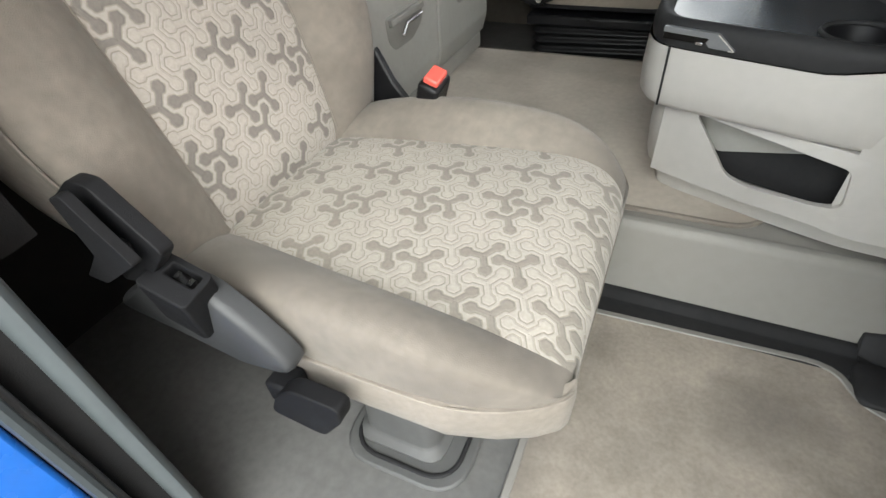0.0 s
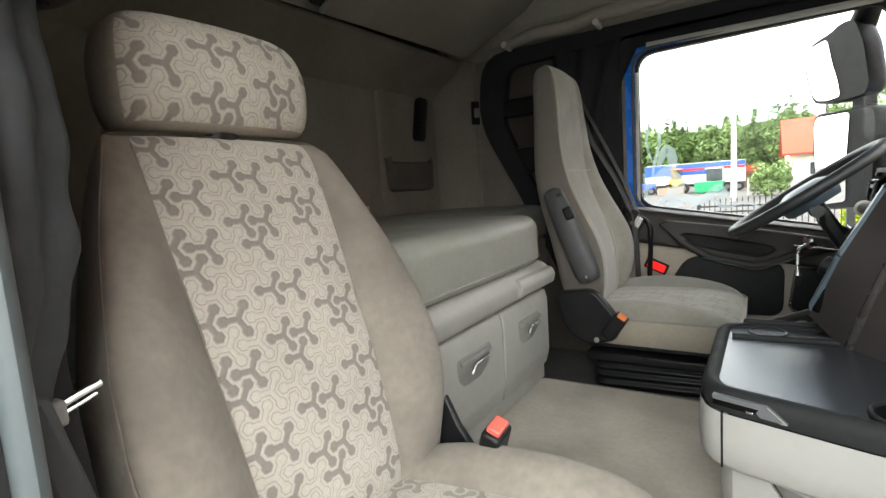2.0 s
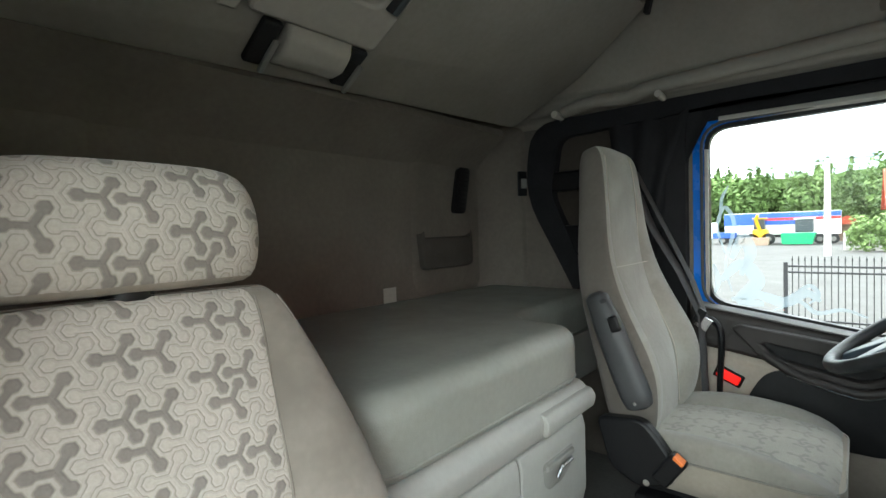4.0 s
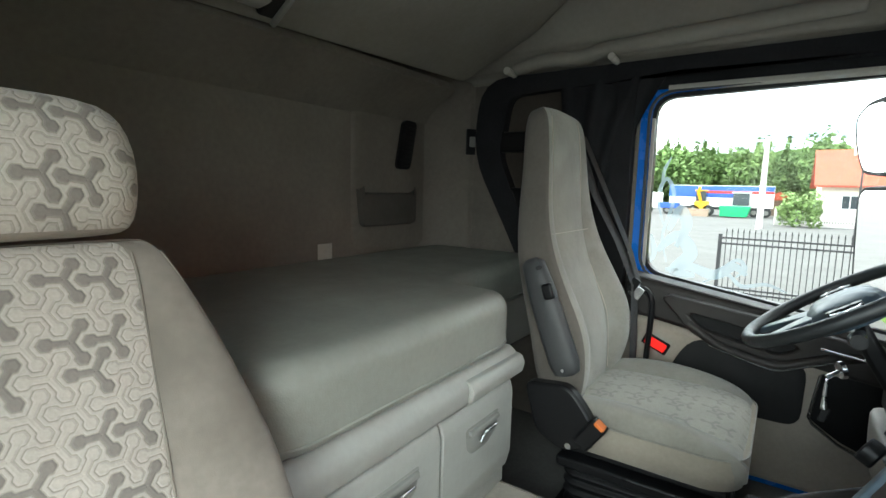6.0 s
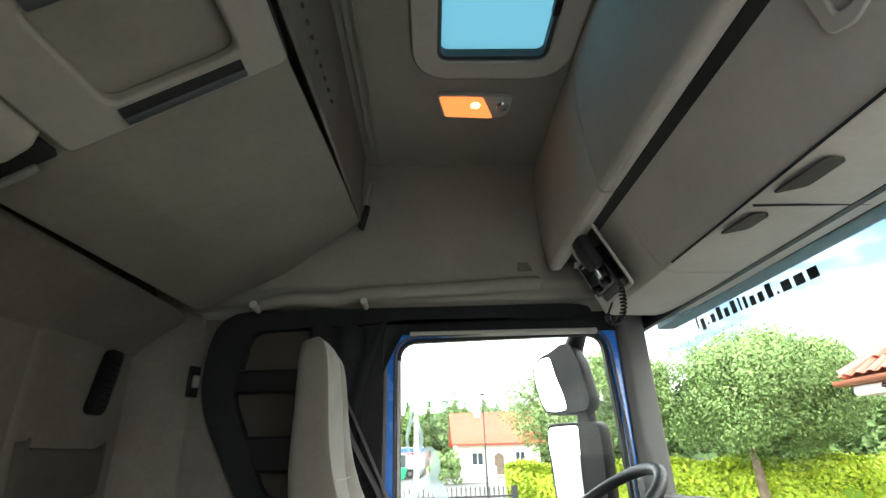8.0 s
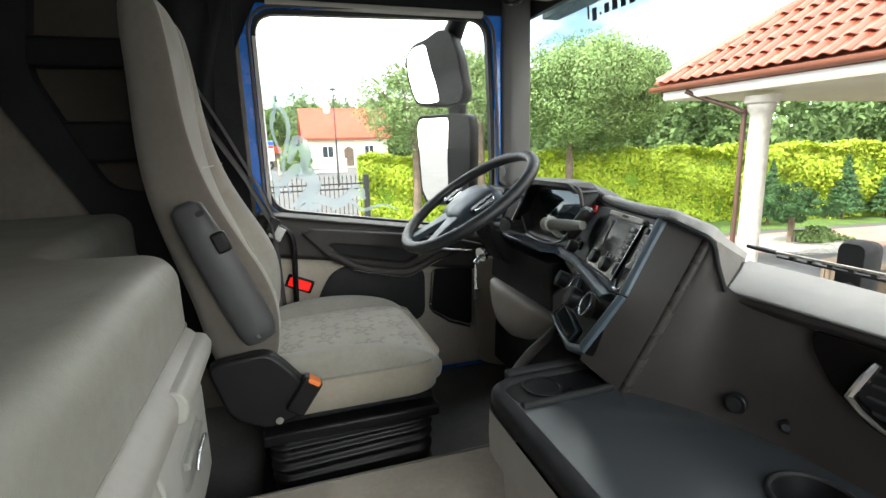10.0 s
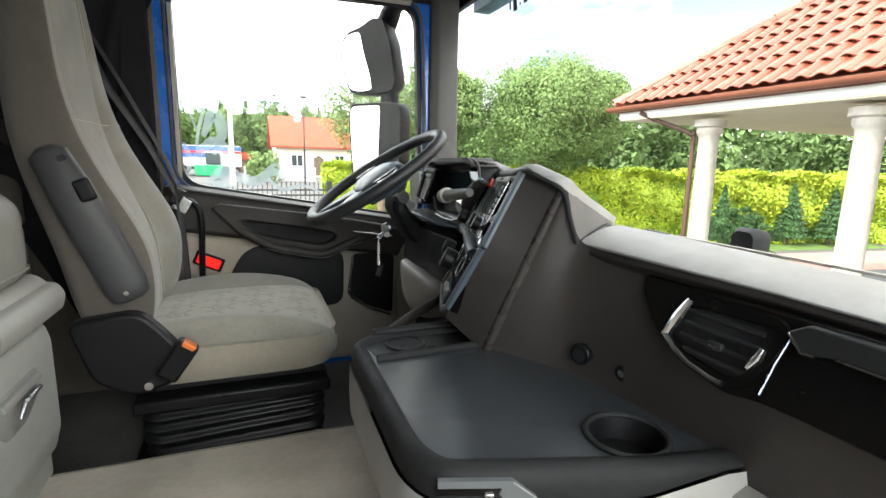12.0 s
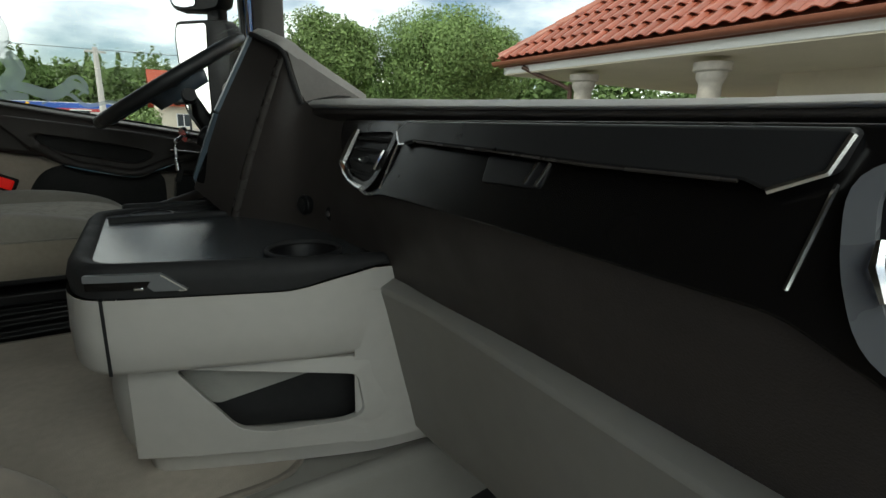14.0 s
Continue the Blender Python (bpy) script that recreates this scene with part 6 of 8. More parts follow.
fpoly([(0.170, -0.023), (0.135, -0.0215), (0.134, -0.0255), (0.169, -0.027)], 0.012, 0.0136, "bar_mark", M["blackmatt"], rad, "", 0.0, 0.0)
fpoly([(0.207, -0.041), (0.103, -0.037), (0.106, -0.093), (0.194, -0.096)], 0.008, 0.0100, "screen", M["gloss"], rad, "dark glossy screen", 0.0006)
fline([(0.211, -0.040), (0.1985, -0.097)], 0.0012, "screen_edge", M["fasciaslate"], rad, "", 0.010)
for k in range(6):
    w = -0.039 - 0.0118 * k
    fpoly([(0.095, w + 0.004), (0.074, w + 0.0048), (0.073, w - 0.0035), (0.094, w - 0.0045)], 0.006, 0.013, "button", M["greydk"], rad, "", 0.001, 0.0015)
    fpoly([(0.090, w + 0.0012), (0.078, w + 0.0014), (0.078, w + 0.0002), (0.090, w)], 0.012, 0.0134, "button_mark", M["whitepl"], rad, "pale symbol", 0.0, 0.0)
for l, w in ((0.096, -0.117), (0.172, -0.119)):
    part("knob", disc(fp(l, w, 0.016), FN, 0.014, 0.014, 16), M["black"], rad, "black knob", 0.002)
fline([(0.149, -0.098), (0.144, -0.126)], 0.0022, "bright_strip", M["chrome"], rad, "bright strip", 0.011)
fline([(0.131, -0.099), (0.127, -0.120)], 0.0022, "bright_strip", M["chrome"], rad, "bright strip", 0.011)
fline([(0.061, -0.020), (0.067, -0.137)], 0.0014, "radio_edge", M["chrome"], rad, "thin bright edge", 0.009)
fline([(0.262, -0.120), (0.261, -0.137), (0.238, -0.149), (0.080, -0.140)], 0.0014, "radio_edge", M["chrome"], rad, "thin bright edge", 0.007)
slot = fpoly([(0.053, -0.018), (0.018, -0.015), (0.010, -0.131), (0.042, -0.141)], 0.002, 0.0045, "shelf_slot", M["gloss"], None, "black slot beside the radio")
fline([(0.057, -0.130), (0.046, -0.142), (0.028, -0.1425), (0.013, -0.132)], 0.0035, "slot_tip", M["chrome"], slot, "bright slot end", 0.006)
fline([(0.036, -0.098), (0.026, -0.094), (0.014, -0.084)], [0.0025, 0.0055, 0.003], "slot_tab", M["whitepl"], slot, "pale tab", 0.008)
for l, w in ((0.040, -0.030), (0.027, -0.044), (0.022, -0.068)):
    fpoly([(l + 0.007, w + 0.004), (l - 0.006, w + 0.005), (l - 0.007, w - 0.005), (l + 0.006, w - 0.006)], 0.004, 0.008, "slot_key", M["greydk"], slot, "small grey key", 0.001, 0.002)
# switches
hz = fpoly([(0.449, -0.036), (0.391, -0.030), (0.372, -0.048), (0.430, -0.056)], 0.002, 0.010, "hazard_switch", M["red"], None, "red hazard switch", 0.002)
fline([(0.425, -0.042), (0.398, -0.0425), (0.413, -0.0485), (0.425, -0.042)], 0.0012, "hazard_mark", M["whitepl"], hz, "pale triangle", 0.0102)
for l, w in ((0.405, -0.128), (0.365, -0.129), (0.445, -0.140)):
    sw = fpoly([(l + 0.017, w + 0.010), (l - 0.015, w + 0.011), (l - 0.017, w - 0.010), (l + 0.015, w - 0.011)], 0.002, 0.009, "switch", M["blackmatt"], None, "dark rocker switch", 0.002)
    fpoly([(l + 0.010, w - 0.004), (l - 0.010, w - 0.0035), (l - 0.010, w - 0.0065), (l + 0.010, w - 0.007)], 0.008, 0.0096, "switch_mark", M["whitepl"], sw, "pale symbol", 0.0, 0.0)
# climate controls
fline([(0.262, -0.181), (0.150, -0.179), (0.079, -0.181)], 0.0015, "fascia_line", M["chrome"], None, "thin bright line", 0.003)
for l, w, r in ((0.258, -0.204, 0.018), (0.133, -0.206, 0.021)):
    dl = part("dial", disc(fp(l, w, 0.022), FN, r, 0.024, 20), M["black"], dash, "round black dial", 0.003)
    part("dial_ring", tube([fp(l + (r + 0.003) * math.cos(a), w + (r + 0.003) * math.sin(a), 0.006) for a in [2 * math.pi * k / 24 for k in range(25)]], 0.0020, n=8), M["chrome"], dl, "bright dial ring")
    fline([(l - 0.002, w + 0.002), (l + 0.006, w + r - 0.003)], 0.0012, "dial_mark", M["whitepl"], dl, "pale pointer", 0.0235)
disp = fpoly([(0.277, -0.286), (0.241, -0.246), (0.092, -0.250), (0.110, -0.287)], 0.0, 0.006, "display_frame", M["fasciaslate"], None, "slate display frame", 0.002)
fpoly([(0.264, -0.281), (0.236, -0.252), (0.104, -0.255), (0.117, -0.282)], 0.005, 0.0072, "display", M["screen"], disp, "glossy display", 0.0006)
fline([(0.286, -0.288), (0.270, -0.268), (0.257, -0.250)], 0.0032, "display_edge", M["chrome"], disp, "bright edge", 0.008)
# phone holder on the fascia
hold = thing("phone_holder", "dark phone holder clamped before the fascia", "holder")
part("cradle", tube(curve_pts([fp(0.335, -0.046, 0.030), fp(0.350, -0.070, 0.034), fp(0.362, -0.105, 0.034), fp(0.368, -0.134, 0.028)], 12)[:12], [0.010, 0.019, 0.022, 0.023, 0.024, 0.024, 0.024, 0.023, 0.022, 0.020, 0.016, 0.008], n=14, flat=0.55), M["dash"], hold, "", smooth=70)
part("clamp", tube(curve_pts([fp(0.405, -0.075, 0.03), fp(0.385, -0.055, 0.035), fp(0.350, -0.044, 0.036), fp(0.318, -0.046, 0.03)], 12), 0.004, n=8), M["wheelgrey"], hold, "slate clamp")
part("ball_joint", disc(fp(0.318, -0.135, 0.022), FN, 0.015, 0.022, 16), M["black"], hold, "black ball joint", 0.005)
# instrument cluster
_co = round_poly([(0.392, 0.612), (0.445, 0.622), (0.705, 0.620), (0.735, 0.600), (0.730, 0.545), (0.665, 0.455), (0.430, 0.452), (0.378, 0.560)], 0.018, 4)
_ci = grown(_co, -0.020)
clus = part("cluster_hood", loft([[(1.735, y, z) for y, z in _co], [(1.690, y, z) for y, z in _co], [(1.684, y, z) for y, z in grown(_co, -0.006)], [(1.688, y, z) for y, z in grown(_co, -0.014)], [(1.716 + 0.24 * (z - 0.54), y, z) for y, z in _ci]], caps=False), M["black"], dash, "black instrument hood", smooth=50)
part("hood_rim", tube([(1.685, y, z) for y, z in _co] + [(1.685, _co[0][0], _co[0][1])], 0.004, n=8), M["dashtop"], clus, "pale hood edge")
part("cluster_backing", loft([[(1.716 + 0.24 * (z - 0.54), y, z) for y, z in _ci], [(1.722 + 0.24 * (z - 0.54), y, z) for y, z in _ci]]), M["dash"], clus, "dark cluster surround")
_cg = round_poly([(0.676, 0.592), (0.440, 0.600), (0.405, 0.590), (0.408, 0.562), (0.440, 0.500), (0.490, 0.480), (0.562, 0.499), (0.634, 0.546)], 0.012, 3)
part("cluster_glass", loft([[(1.7125 + 0.24 * (z - 0.54), y, z) for y, z in _cg], [(1.717 + 0.24 * (z - 0.54), y, z) for y, z in _cg]]), M["screen"], clus, "glossy dark cluster glass", 0.001)
part("cluster_arc", tube(curve_pts([(1.702, 0.566, 0.503), (1.697, 0.53, 0.486), (1.694, 0.49, 0.478), (1.697, 0.455, 0.488)], 14)[:14], [0.002, 0.004, 0.006, 0.007, 0.008, 0.008, 0.008, 0.008, 0.007, 0.006, 0.005, 0.004, 0.003, 0.002], n=8), M["channel"], clus, "cream arc under the glass")
part("hood_visor", prism(round_poly([(0.386, 0.604), (0.43, 0.625), (0.71, 0.624), (0.742, 0.606), (0.728, 0.598), (0.705, 0.612), (0.44, 0.613), (0.40, 0.600)], 0.004), "x", 1.672, 1.74), M["dash"], dash, "", 0.003)
part("side_vent", prism(round_poly([(0.725, 0.592), (0.628, 0.594), (0.712, 0.494), (0.792, 0.500)], 0.008), "x", 1.662, 1.70), M["gloss"], dash, "black side vent", 0.003)
part("side_vent_strip", tube([(1.660, 0.716, 0.586), (1.660, 0.788, 0.502)], [0.005, 0.004], n=8), M["chrome"], dash, "bright slanted strip")
part("side_vent_strip", tube([(1.660, 0.627, 0.590), (1.660, 0.714, 0.495)], [0.004, 0.005], n=8), M["chrome"], dash, "bright slanted strip")
part("side_vent_key", box(1.656, 1.664, 0.655, 0.70, 0.568, 0.578), M["greydk"], dash, "small grey key", 0.002)
part("cluster_lip", tube(curve_pts([(1.676, 0.652, 0.462), (1.672, 0.58, 0.457), (1.672, 0.51, 0.459), (1.676, 0.461, 0.472), (1.684, 0.437, 0.496)], 18), 0.006, n=8, flat=0.6), M["wheelgrey"], dash, "slate lip under the cluster")
part("column_shelf", loft([[(1.60, 0.44, 0.462), (1.60, 0.66, 0.470), (1.68, 0.66, 0.452), (1.68, 0.43, 0.447)], [(1.60, 0.44, 0.455), (1.60, 0.66, 0.463), (1.68, 0.66, 0.445), (1.68, 0.43, 0.440)]]), M["wheelgrey"], dash, "slate shelf before the cluster", 0.003)
# lower driver side
_uc = round_poly([(0.760, 0.312), (0.738, 0.222), (0.690, 0.176), (0.60, 0.164), (0.50, 0.190), (0.415, 0.238), (0.362, 0.288), (0.385, 0.308), (0.56, 0.312)], 0.028, 4)
part("under_column", loft([[(x, 0.57 + (y - 0.57) * k, 0.25 + (z - 0.25) * k + dz) for y, z in _uc] for x, k, dz in ((1.715, 1.0, 0.0), (1.612, 1.0, 0.0), (1.600, 0.965, 0.002), (1.590, 0.89, 0.006), (1.583, 0.78, 0.010), (1.579, 0.62, 0.012), (1.578, 0.40, 0.012))]), M["underbeige"], dash, "light grey-beige knee bowl under the column", smooth=80)
part("column_shroud", prism([(0.765, 0.3128), (0.385, 0.3088), (0.40, 0.43), (0.745, 0.43)], "x", 1.608, 1.72), M["black"], dash, "black shroud under the column", 0.004)
part("lower_panel", box(1.74, 2.0, 0.12, 1.12, -0.10, 0.43), M["blackmatt"], dash)
part("side_air_vent", box(1.70, 1.74, 0.86, 1.0, 0.47, 0.58), M["black"], dash, "", 0.006)
part("side_air_vent_rim", tube([(1.698, 0.87, 0.48), (1.698, 0.87, 0.57)], 0.004, n=8), M["chrome"], dash)
part("low_rail", tube(curve_pts([(1.36, 0.12, 0.285), (1.45, 0.20, 0.30), (1.56, 0.26, 0.33), (1.62, 0.32, 0.36)], 14), 0.010), M["dash"], dash)

# steering wheel
wheel = thing("steering_wheel", "dark leather steering wheel with grey hub buttons", "steering wheel")
WC = Vector((1.500, 0.682, 0.570))
wf = Vector((math.cos(radians(34)), 0, math.sin(radians(34))))
wl = Vector((0, 1, 0))
wn = wf.cross(wl)
wn = wn if wn.x < 0 else -wn
def wp(a, r, h=0.0):
    return WC + (wf * math.cos(a) + wl * math.sin(a)) * r + wn * h
bm = bmesh.new()
rings = [[wp(2 * math.pi * k / 48, 0.215 + 0.0165 * math.cos(2 * math.pi * j / 12), 0.0165 * math.sin(2 * math.pi * j / 12)) for j in range(12)] for k in range(48)]
rings.append(rings[0])
part("rim", loft(rings, bm, True, False), M["leather"], wheel, "dark leather rim")
hub = [[wp(2 * math.pi * k / 24, r * (1.25 if abs(math.sin(2 * math.pi * k / 24)) > 0.6 else 1.0), h) for k in range(24)] for r, h in ((0.075, -0.05), (0.085, -0.02), (0.075, 0.0), (0.05, 0.012), (0.0001, 0.014))]
hubp = part("hub", loft(hub), M["hub"], wheel, "dark slate hub cover", smooth=60)
for a in (math.pi / 2, -math.pi / 2, math.pi * 0.88, -math.pi * 0.88):
    part("spoke", loft([[wp(a, r, 0) + (wf * math.sin(-a) + wl * math.cos(a)) * w * s1 + wn * h for s1, h in ((-1, -0.02), (1, -0.02), (1, -0.004), (-1, -0.004))] for r, w in ((0.06, 0.035), (0.14, 0.022), (0.21, 0.016))]), M["hub"], wheel, "", 0.004)
for a in (math.pi / 2, -math.pi / 2):
    for k in range(3):
        part("wheel_button", disc(wp(a + 0.2 * (k - 1), 0.118, -0.004), wn, 0.013, 0.012, 14), M["black"], hubp, "", 0.002)
    part("button_pad", disc(wp(a, 0.122, -0.006), wn, 0.032, 0.010, 20), M["wheelgrey"], hubp, "round slate button pad", 0.003)
    part("pad_ring", tube([wp(a, 0.122, 0.004) + (wf * math.cos(b_) + wl * math.sin(b_)) * 0.031 for b_ in [2 * math.pi * j / 20 for j in range(21)]], 0.002, n=6), M["chrome"], hubp, "bright ring")
col = part("column", loft([[(p + Vector(o)) for o in ((0, -0.06, -0.05), (0, 0.06, -0.05), (0, 0.06, 0.03), (0, -0.06, 0.03))] for p in (WC - wn * 0.03 + Vector((0.02, 0, -0.02)), WC - wn * 0.16, WC - wn * 0.30 + Vector((0.1, 0, 0)))]), M["black"], wheel, "black steering column", 0.015)
for y0, dy, dx in ((0.62, -0.12, -0.02), (0.74, 0.12, -0.02)):
    c = WC - wn * 0.07
    st_ = part("stalk", tube([(c.x, y0, c.z), (c.x + dx, y0 + dy * 0.6, c.z + 0.005), (c.x + dx, y0 + dy, c.z + 0.01)], [0.008, 0.009, 0.013]), M["black"], wheel, "black control stalk")
    part("stalk_end", tube([(c.x + dx, y0 + dy, c.z + 0.01), (c.x + dx, y0 + dy * 1.25, c.z + 0.012)], [0.018, 0.016]), M["black"], st_)
st_ = part("stalk", tube([(1.60, 0.40, 0.532), (1.60, 0.31, 0.542), (1.60, 0.25, 0.55)], [0.0135, 0.0130, 0.0095], n=14), M["greydk"], wheel, "grey cylindrical stalk")
part("stalk_end", tube([(1.60, 0.408, 0.531), (1.60, 0.380, 0.535)], [0.016, 0.019], n=14), M["channel"], st_, "pale cream end ring")
keys = thing("ignition_key", "bright ignition key with a hanging key ring", "key")
part("key", tube([(1.505, 0.600, 0.42), (1.485, 0.59, 0.405)], [0.007, 0.009], flat=0.5), M["chrome"], keys)
part("lock_ring", disc((1.515, 0.605, 0.425), (-0.8, -0.3, -0.2), 0.02, 0.01), M["chrome"], keys)
part("fob", tube([(1.485, 0.59, 0.40), (1.484, 0.588, 0.36), (1.486, 0.588, 0.33)], [0.003, 0.004, 0.008]), M["chrome"], keys)
part("tag", obox((1.487, 0.588, 0.315), (0.014, 0.006, 0.035), Matrix.Rotation(0.3, 4, 'Y')), M["blackmatt"], keys, "", 0.002)

# ---- console on the tunnel ----
con = thing("centre_console", "light grey storage console with a black rubber tray", "console")
def rise(x):
    f = min(1.0, max(0.0, (x - 1.52) / 0.12))
    return 0.024 * f * f * (3 - 2 * f)
def con_ring(z, g=0.0, pts=None, up=0.0):
    pts = pts or [(1.303, -0.245), (1.325, -0.298), (1.42, -0.328), (1.54, -0.365), (1.66, -0.388), (1.78, -0.39), (1.78, 0.14), (1.35, 0.125), (1.308, 0.095)]
    return [(x, y, z + up * rise(x)) for x, y in grown(round_poly(pts, 0.03, 3), g)]
part("upper_drawer", loft([con_ring(0.172, -0.014), con_ring(0.176, -0.006), con_ring(0.184, 0.0), con_ring(0.22, 0.002), con_ring(0.268, 0.0, None, 0.95)], caps=False), M["lightgrey"], con, "light grey front", smooth=50)
part("rim", loft([con_ring(0.2685, -0.004, None, 1.0), con_ring(0.285, -0.002, None, 0.5), con_ring(0.298, -0.005, None, 0.1), con_ring(0.306, -0.014), con_ring(0.304, -0.026), con_ring(0.296, -0.030)], caps=False), M["blackmatt"], con, "black rim", smooth=60)
CUP = Vector((1.567, -0.296))
_tr = ray_poly(CUP, [(x, y) for x, y, z in con_ring(0.29, -0.026)], 120)
_cc = [[(CUP.x + r * math.cos(2 * math.pi * k / 120), CUP.y + r * math.sin(2 * math.pi * k / 120)) for k in range(120)] for r in (0.044, 0.050)]
part("tray", plate(_tr, _cc[0], lambda u, v, d: (u, v, 0.2975 - d), 0.006), M["tray"], con, "black ribbed rubber tray", smooth=30)
part("cup_ring", plate(_cc[1], grown(_cc[0], -0.001), lambda u, v, d: (u, v, 0.2972 + d), 0.007), M["blackmatt"], con, "cup holder ring", 0.003)
_cw = [_cc[0][k] for k in range(0, 120, 4)]
part("cup_well", loft([[(u, v, z) for u, v in grown(_cw, g)] for z, g in ((0.298, 0.0), (0.272, -0.005), (0.2705, -0.012))] + [[(CUP.x + (u - CUP.x) * 0.01, CUP.y + (v - CUP.y) * 0.01, 0.2702) for u, v in _cw]], caps=False), M["black"], con, "black cup holder well", smooth=60)
part("cup_grip", box(CUP.x - 0.006, CUP.x + 0.006, CUP.y - 0.043, CUP.y - 0.034, 0.272, 0.292), M["blackmatt"], con, "", 0.003)
low = [(1.335, -0.24), (1.36, -0.275), (1.42, -0.300), (1.54, -0.345), (1.64, -0.378), (1.76, -0.39), (1.76, 0.12), (1.37, 0.11), (1.337, 0.085)]
_lb = [(1.335, -0.24), (1.355, -0.272), (1.385, -0.287), (1.39, -0.215), (1.62, -0.29), (1.66, -0.378), (1.76, -0.39), (1.76, 0.12), (1.37, 0.11), (1.337, 0.085)]
lowp = part("lower_body", loft([[(x, y, z) for x, y in grown(_lb, g)] for z, g in ((0.045, -0.012), (0.07, -0.004), (0.12, 0.0), (0.172, 0.0))]), M["lightgrey"], con, "light grey pocket panel", 0.004, smooth=50)
part("foot", loft([con_ring(0.001, -0.03, low), con_ring(0.045, -0.022, low)]), M["lightgrey"], con, "", 0.004)
part("seam", loft([con_ring(0.1685, -0.003, low), con_ring(0.173, -0.003, low)]), M["blackmatt"], con)
part("front_seam", prism([(1.3385, -0.3035), (1.3420, -0.3050), (1.3420, -0.29), (1.3385, -0.29)], "z", 0.178, 0.268), M["blackmatt"], con)
# open pocket in the near side
def cside(x):
    xs = ((1.34, -0.268), (1.42, -0.305), (1.54, -0.353), (1.60, -0.3765), (1.64, -0.3865), (1.72, -0.3925))
    for (xa, ya), (xb, yb) in zip(xs, xs[1:]):
        if x <= xb:
            return ya + (yb - ya) * (x - xa) / (xb - xa)
    return xs[-1][1]
pk = round_poly([(1.402, 0.168), (1.606, 0.150), (1.614, 0.094), (1.59, 0.084), (1.50, 0.076), (1.468, 0.083)], 0.012, 5)
_po = ray_rect(pk, 1.353, 1.70, 0.046, 0.1722)
part("pocket_panel", plate(_po, pk, lambda u, v, d: (u, cside(u) + d - 0.006 * math.sin(math.pi * min(1, max(0, (v - 0.04) / 0.13))), v), 0.012), M["lightgrey"], lowp, "light grey panel with an open pocket", 0.004, smooth=50)
# darker grey than the panel: the pocket's inner shade put into its colour
part("pocket", prism(round_poly([(1.392, 0.171), (1.615, 0.156), (1.612, 0.142), (1.455, 0.094), (1.44, 0.10)], 0.006), "y", 0.0, 0.004), M["grey"], lowp, "pocket back in a grey darkened for shade").matrix_basis = Matrix.Translation((1.40, -0.252, 0)) @ Matrix.Rotation(radians(-19.5), 4, 'Z') @ Matrix.Translation((-1.40, 0, 0))
# black sheet standing in for the shade deep in the pocket
part("pocket_opening", prism([(1.41, 0.05), (1.64, 0.05), (1.64, 0.17), (1.41, 0.17)], "y", 0.0, 0.004), M["blackmatt"], lowp, "dark sheet for the pocket's inner shade").matrix_basis = Matrix.Translation((1.40, -0.242, 0)) @ Matrix.Rotation(radians(-19.5), 4, 'Z') @ Matrix.Translation((-1.40, 0, 0))
part("corner_panel", prism([(1.604, -0.376), (1.625, -0.3840), (1.645, -0.3895), (1.68, -0.3932), (1.72, -0.3950), (1.72, -0.36), (1.61, -0.36)], "z", 0.0465, 0.262), M["lightgrey"], lowp, "", smooth=60)
mcl = Matrix.Translation((1.3337, -0.2985, 0.006)) @ Matrix.Rotation(radians(-18.5), 4, 'Z')
_cp = round_poly([(-0.006, 0.2835), (0.060, 0.2835), (0.052, 0.2735), (-0.006, 0.2735)], 0.002)
part("catch_recess", loft([[mcl @ Vector((u, d, v)) for u, v in _cp] for d in (-0.0015, 0.004)]), M["gloss"], con, "dark catch slot")
_cp = round_poly([(-0.006, 0.2915), (0.070, 0.2915), (0.097, 0.2715), (0.062, 0.2715), (0.056, 0.2775), (0.060, 0.2835), (-0.006, 0.2835)], 0.0015)
part("catch_bar", loft([[mcl @ Vector((u, d, v)) for u, v in _cp] for d in (-0.0042, 0.003)]), M["catchgrey"], con, "slate grey catch bar", 0.0008)
part("catch_edge", tube([mcl @ Vector((u, -0.0045, v)) for u, v in ((0.071, 0.2905), (0.096, 0.2720), (0.088, 0.2718))], 0.0008, n=6), M["channel"], con, "bright catch edge")
part("catch_tip", obox(mcl @ Vector((0.047, -0.002, 0.2745)), (0.010, 0.004, 0.004), Matrix.Rotation(radians(-18.5), 4, 'Z')), M["chrome"], con, "bright catch tip", 0.001)
_dp = round_poly([(-0.03, 0.245), (0.07, 0.245), (0.06, 0.20), (0.045, 0.188), (-0.005, 0.188), (-0.02, 0.20)], 0.008)
part("drawer_pull", loft([[(1.319, u, v) for u, v in _dp], [(1.316, u, v) for u, v in grown(_dp, -0.002)]]), M["grey"], con, "grey pull in the drawer front")
part("pull_lip", prism([(1.319, 0.246), (1.309, 0.244), (1.309, 0.236), (1.319, 0.234)], "y", -0.03, 0.07), M["lightgrey"], con, "", 0.002)
part("far_cup", plate(*[[(1.405 + r * math.cos(2 * math.pi * k / 28), 0.068 + r * math.sin(2 * math.pi * k / 28)) for k in range(28)] for r in (0.036, 0.030)], lambda u, v, d: (u, v, 0.2980 + d), 0.004), M["black"], con, "round cup holder", 0.0015)
part("far_ledge", prism(round_poly([(1.345, 0.022), (1.62, 0.030), (1.62, 0.118), (1.36, 0.112), (1.335, 0.085)], 0.012), "z", 0.290, 0.2982), M["black"], con, "black ledge with a cup holder")
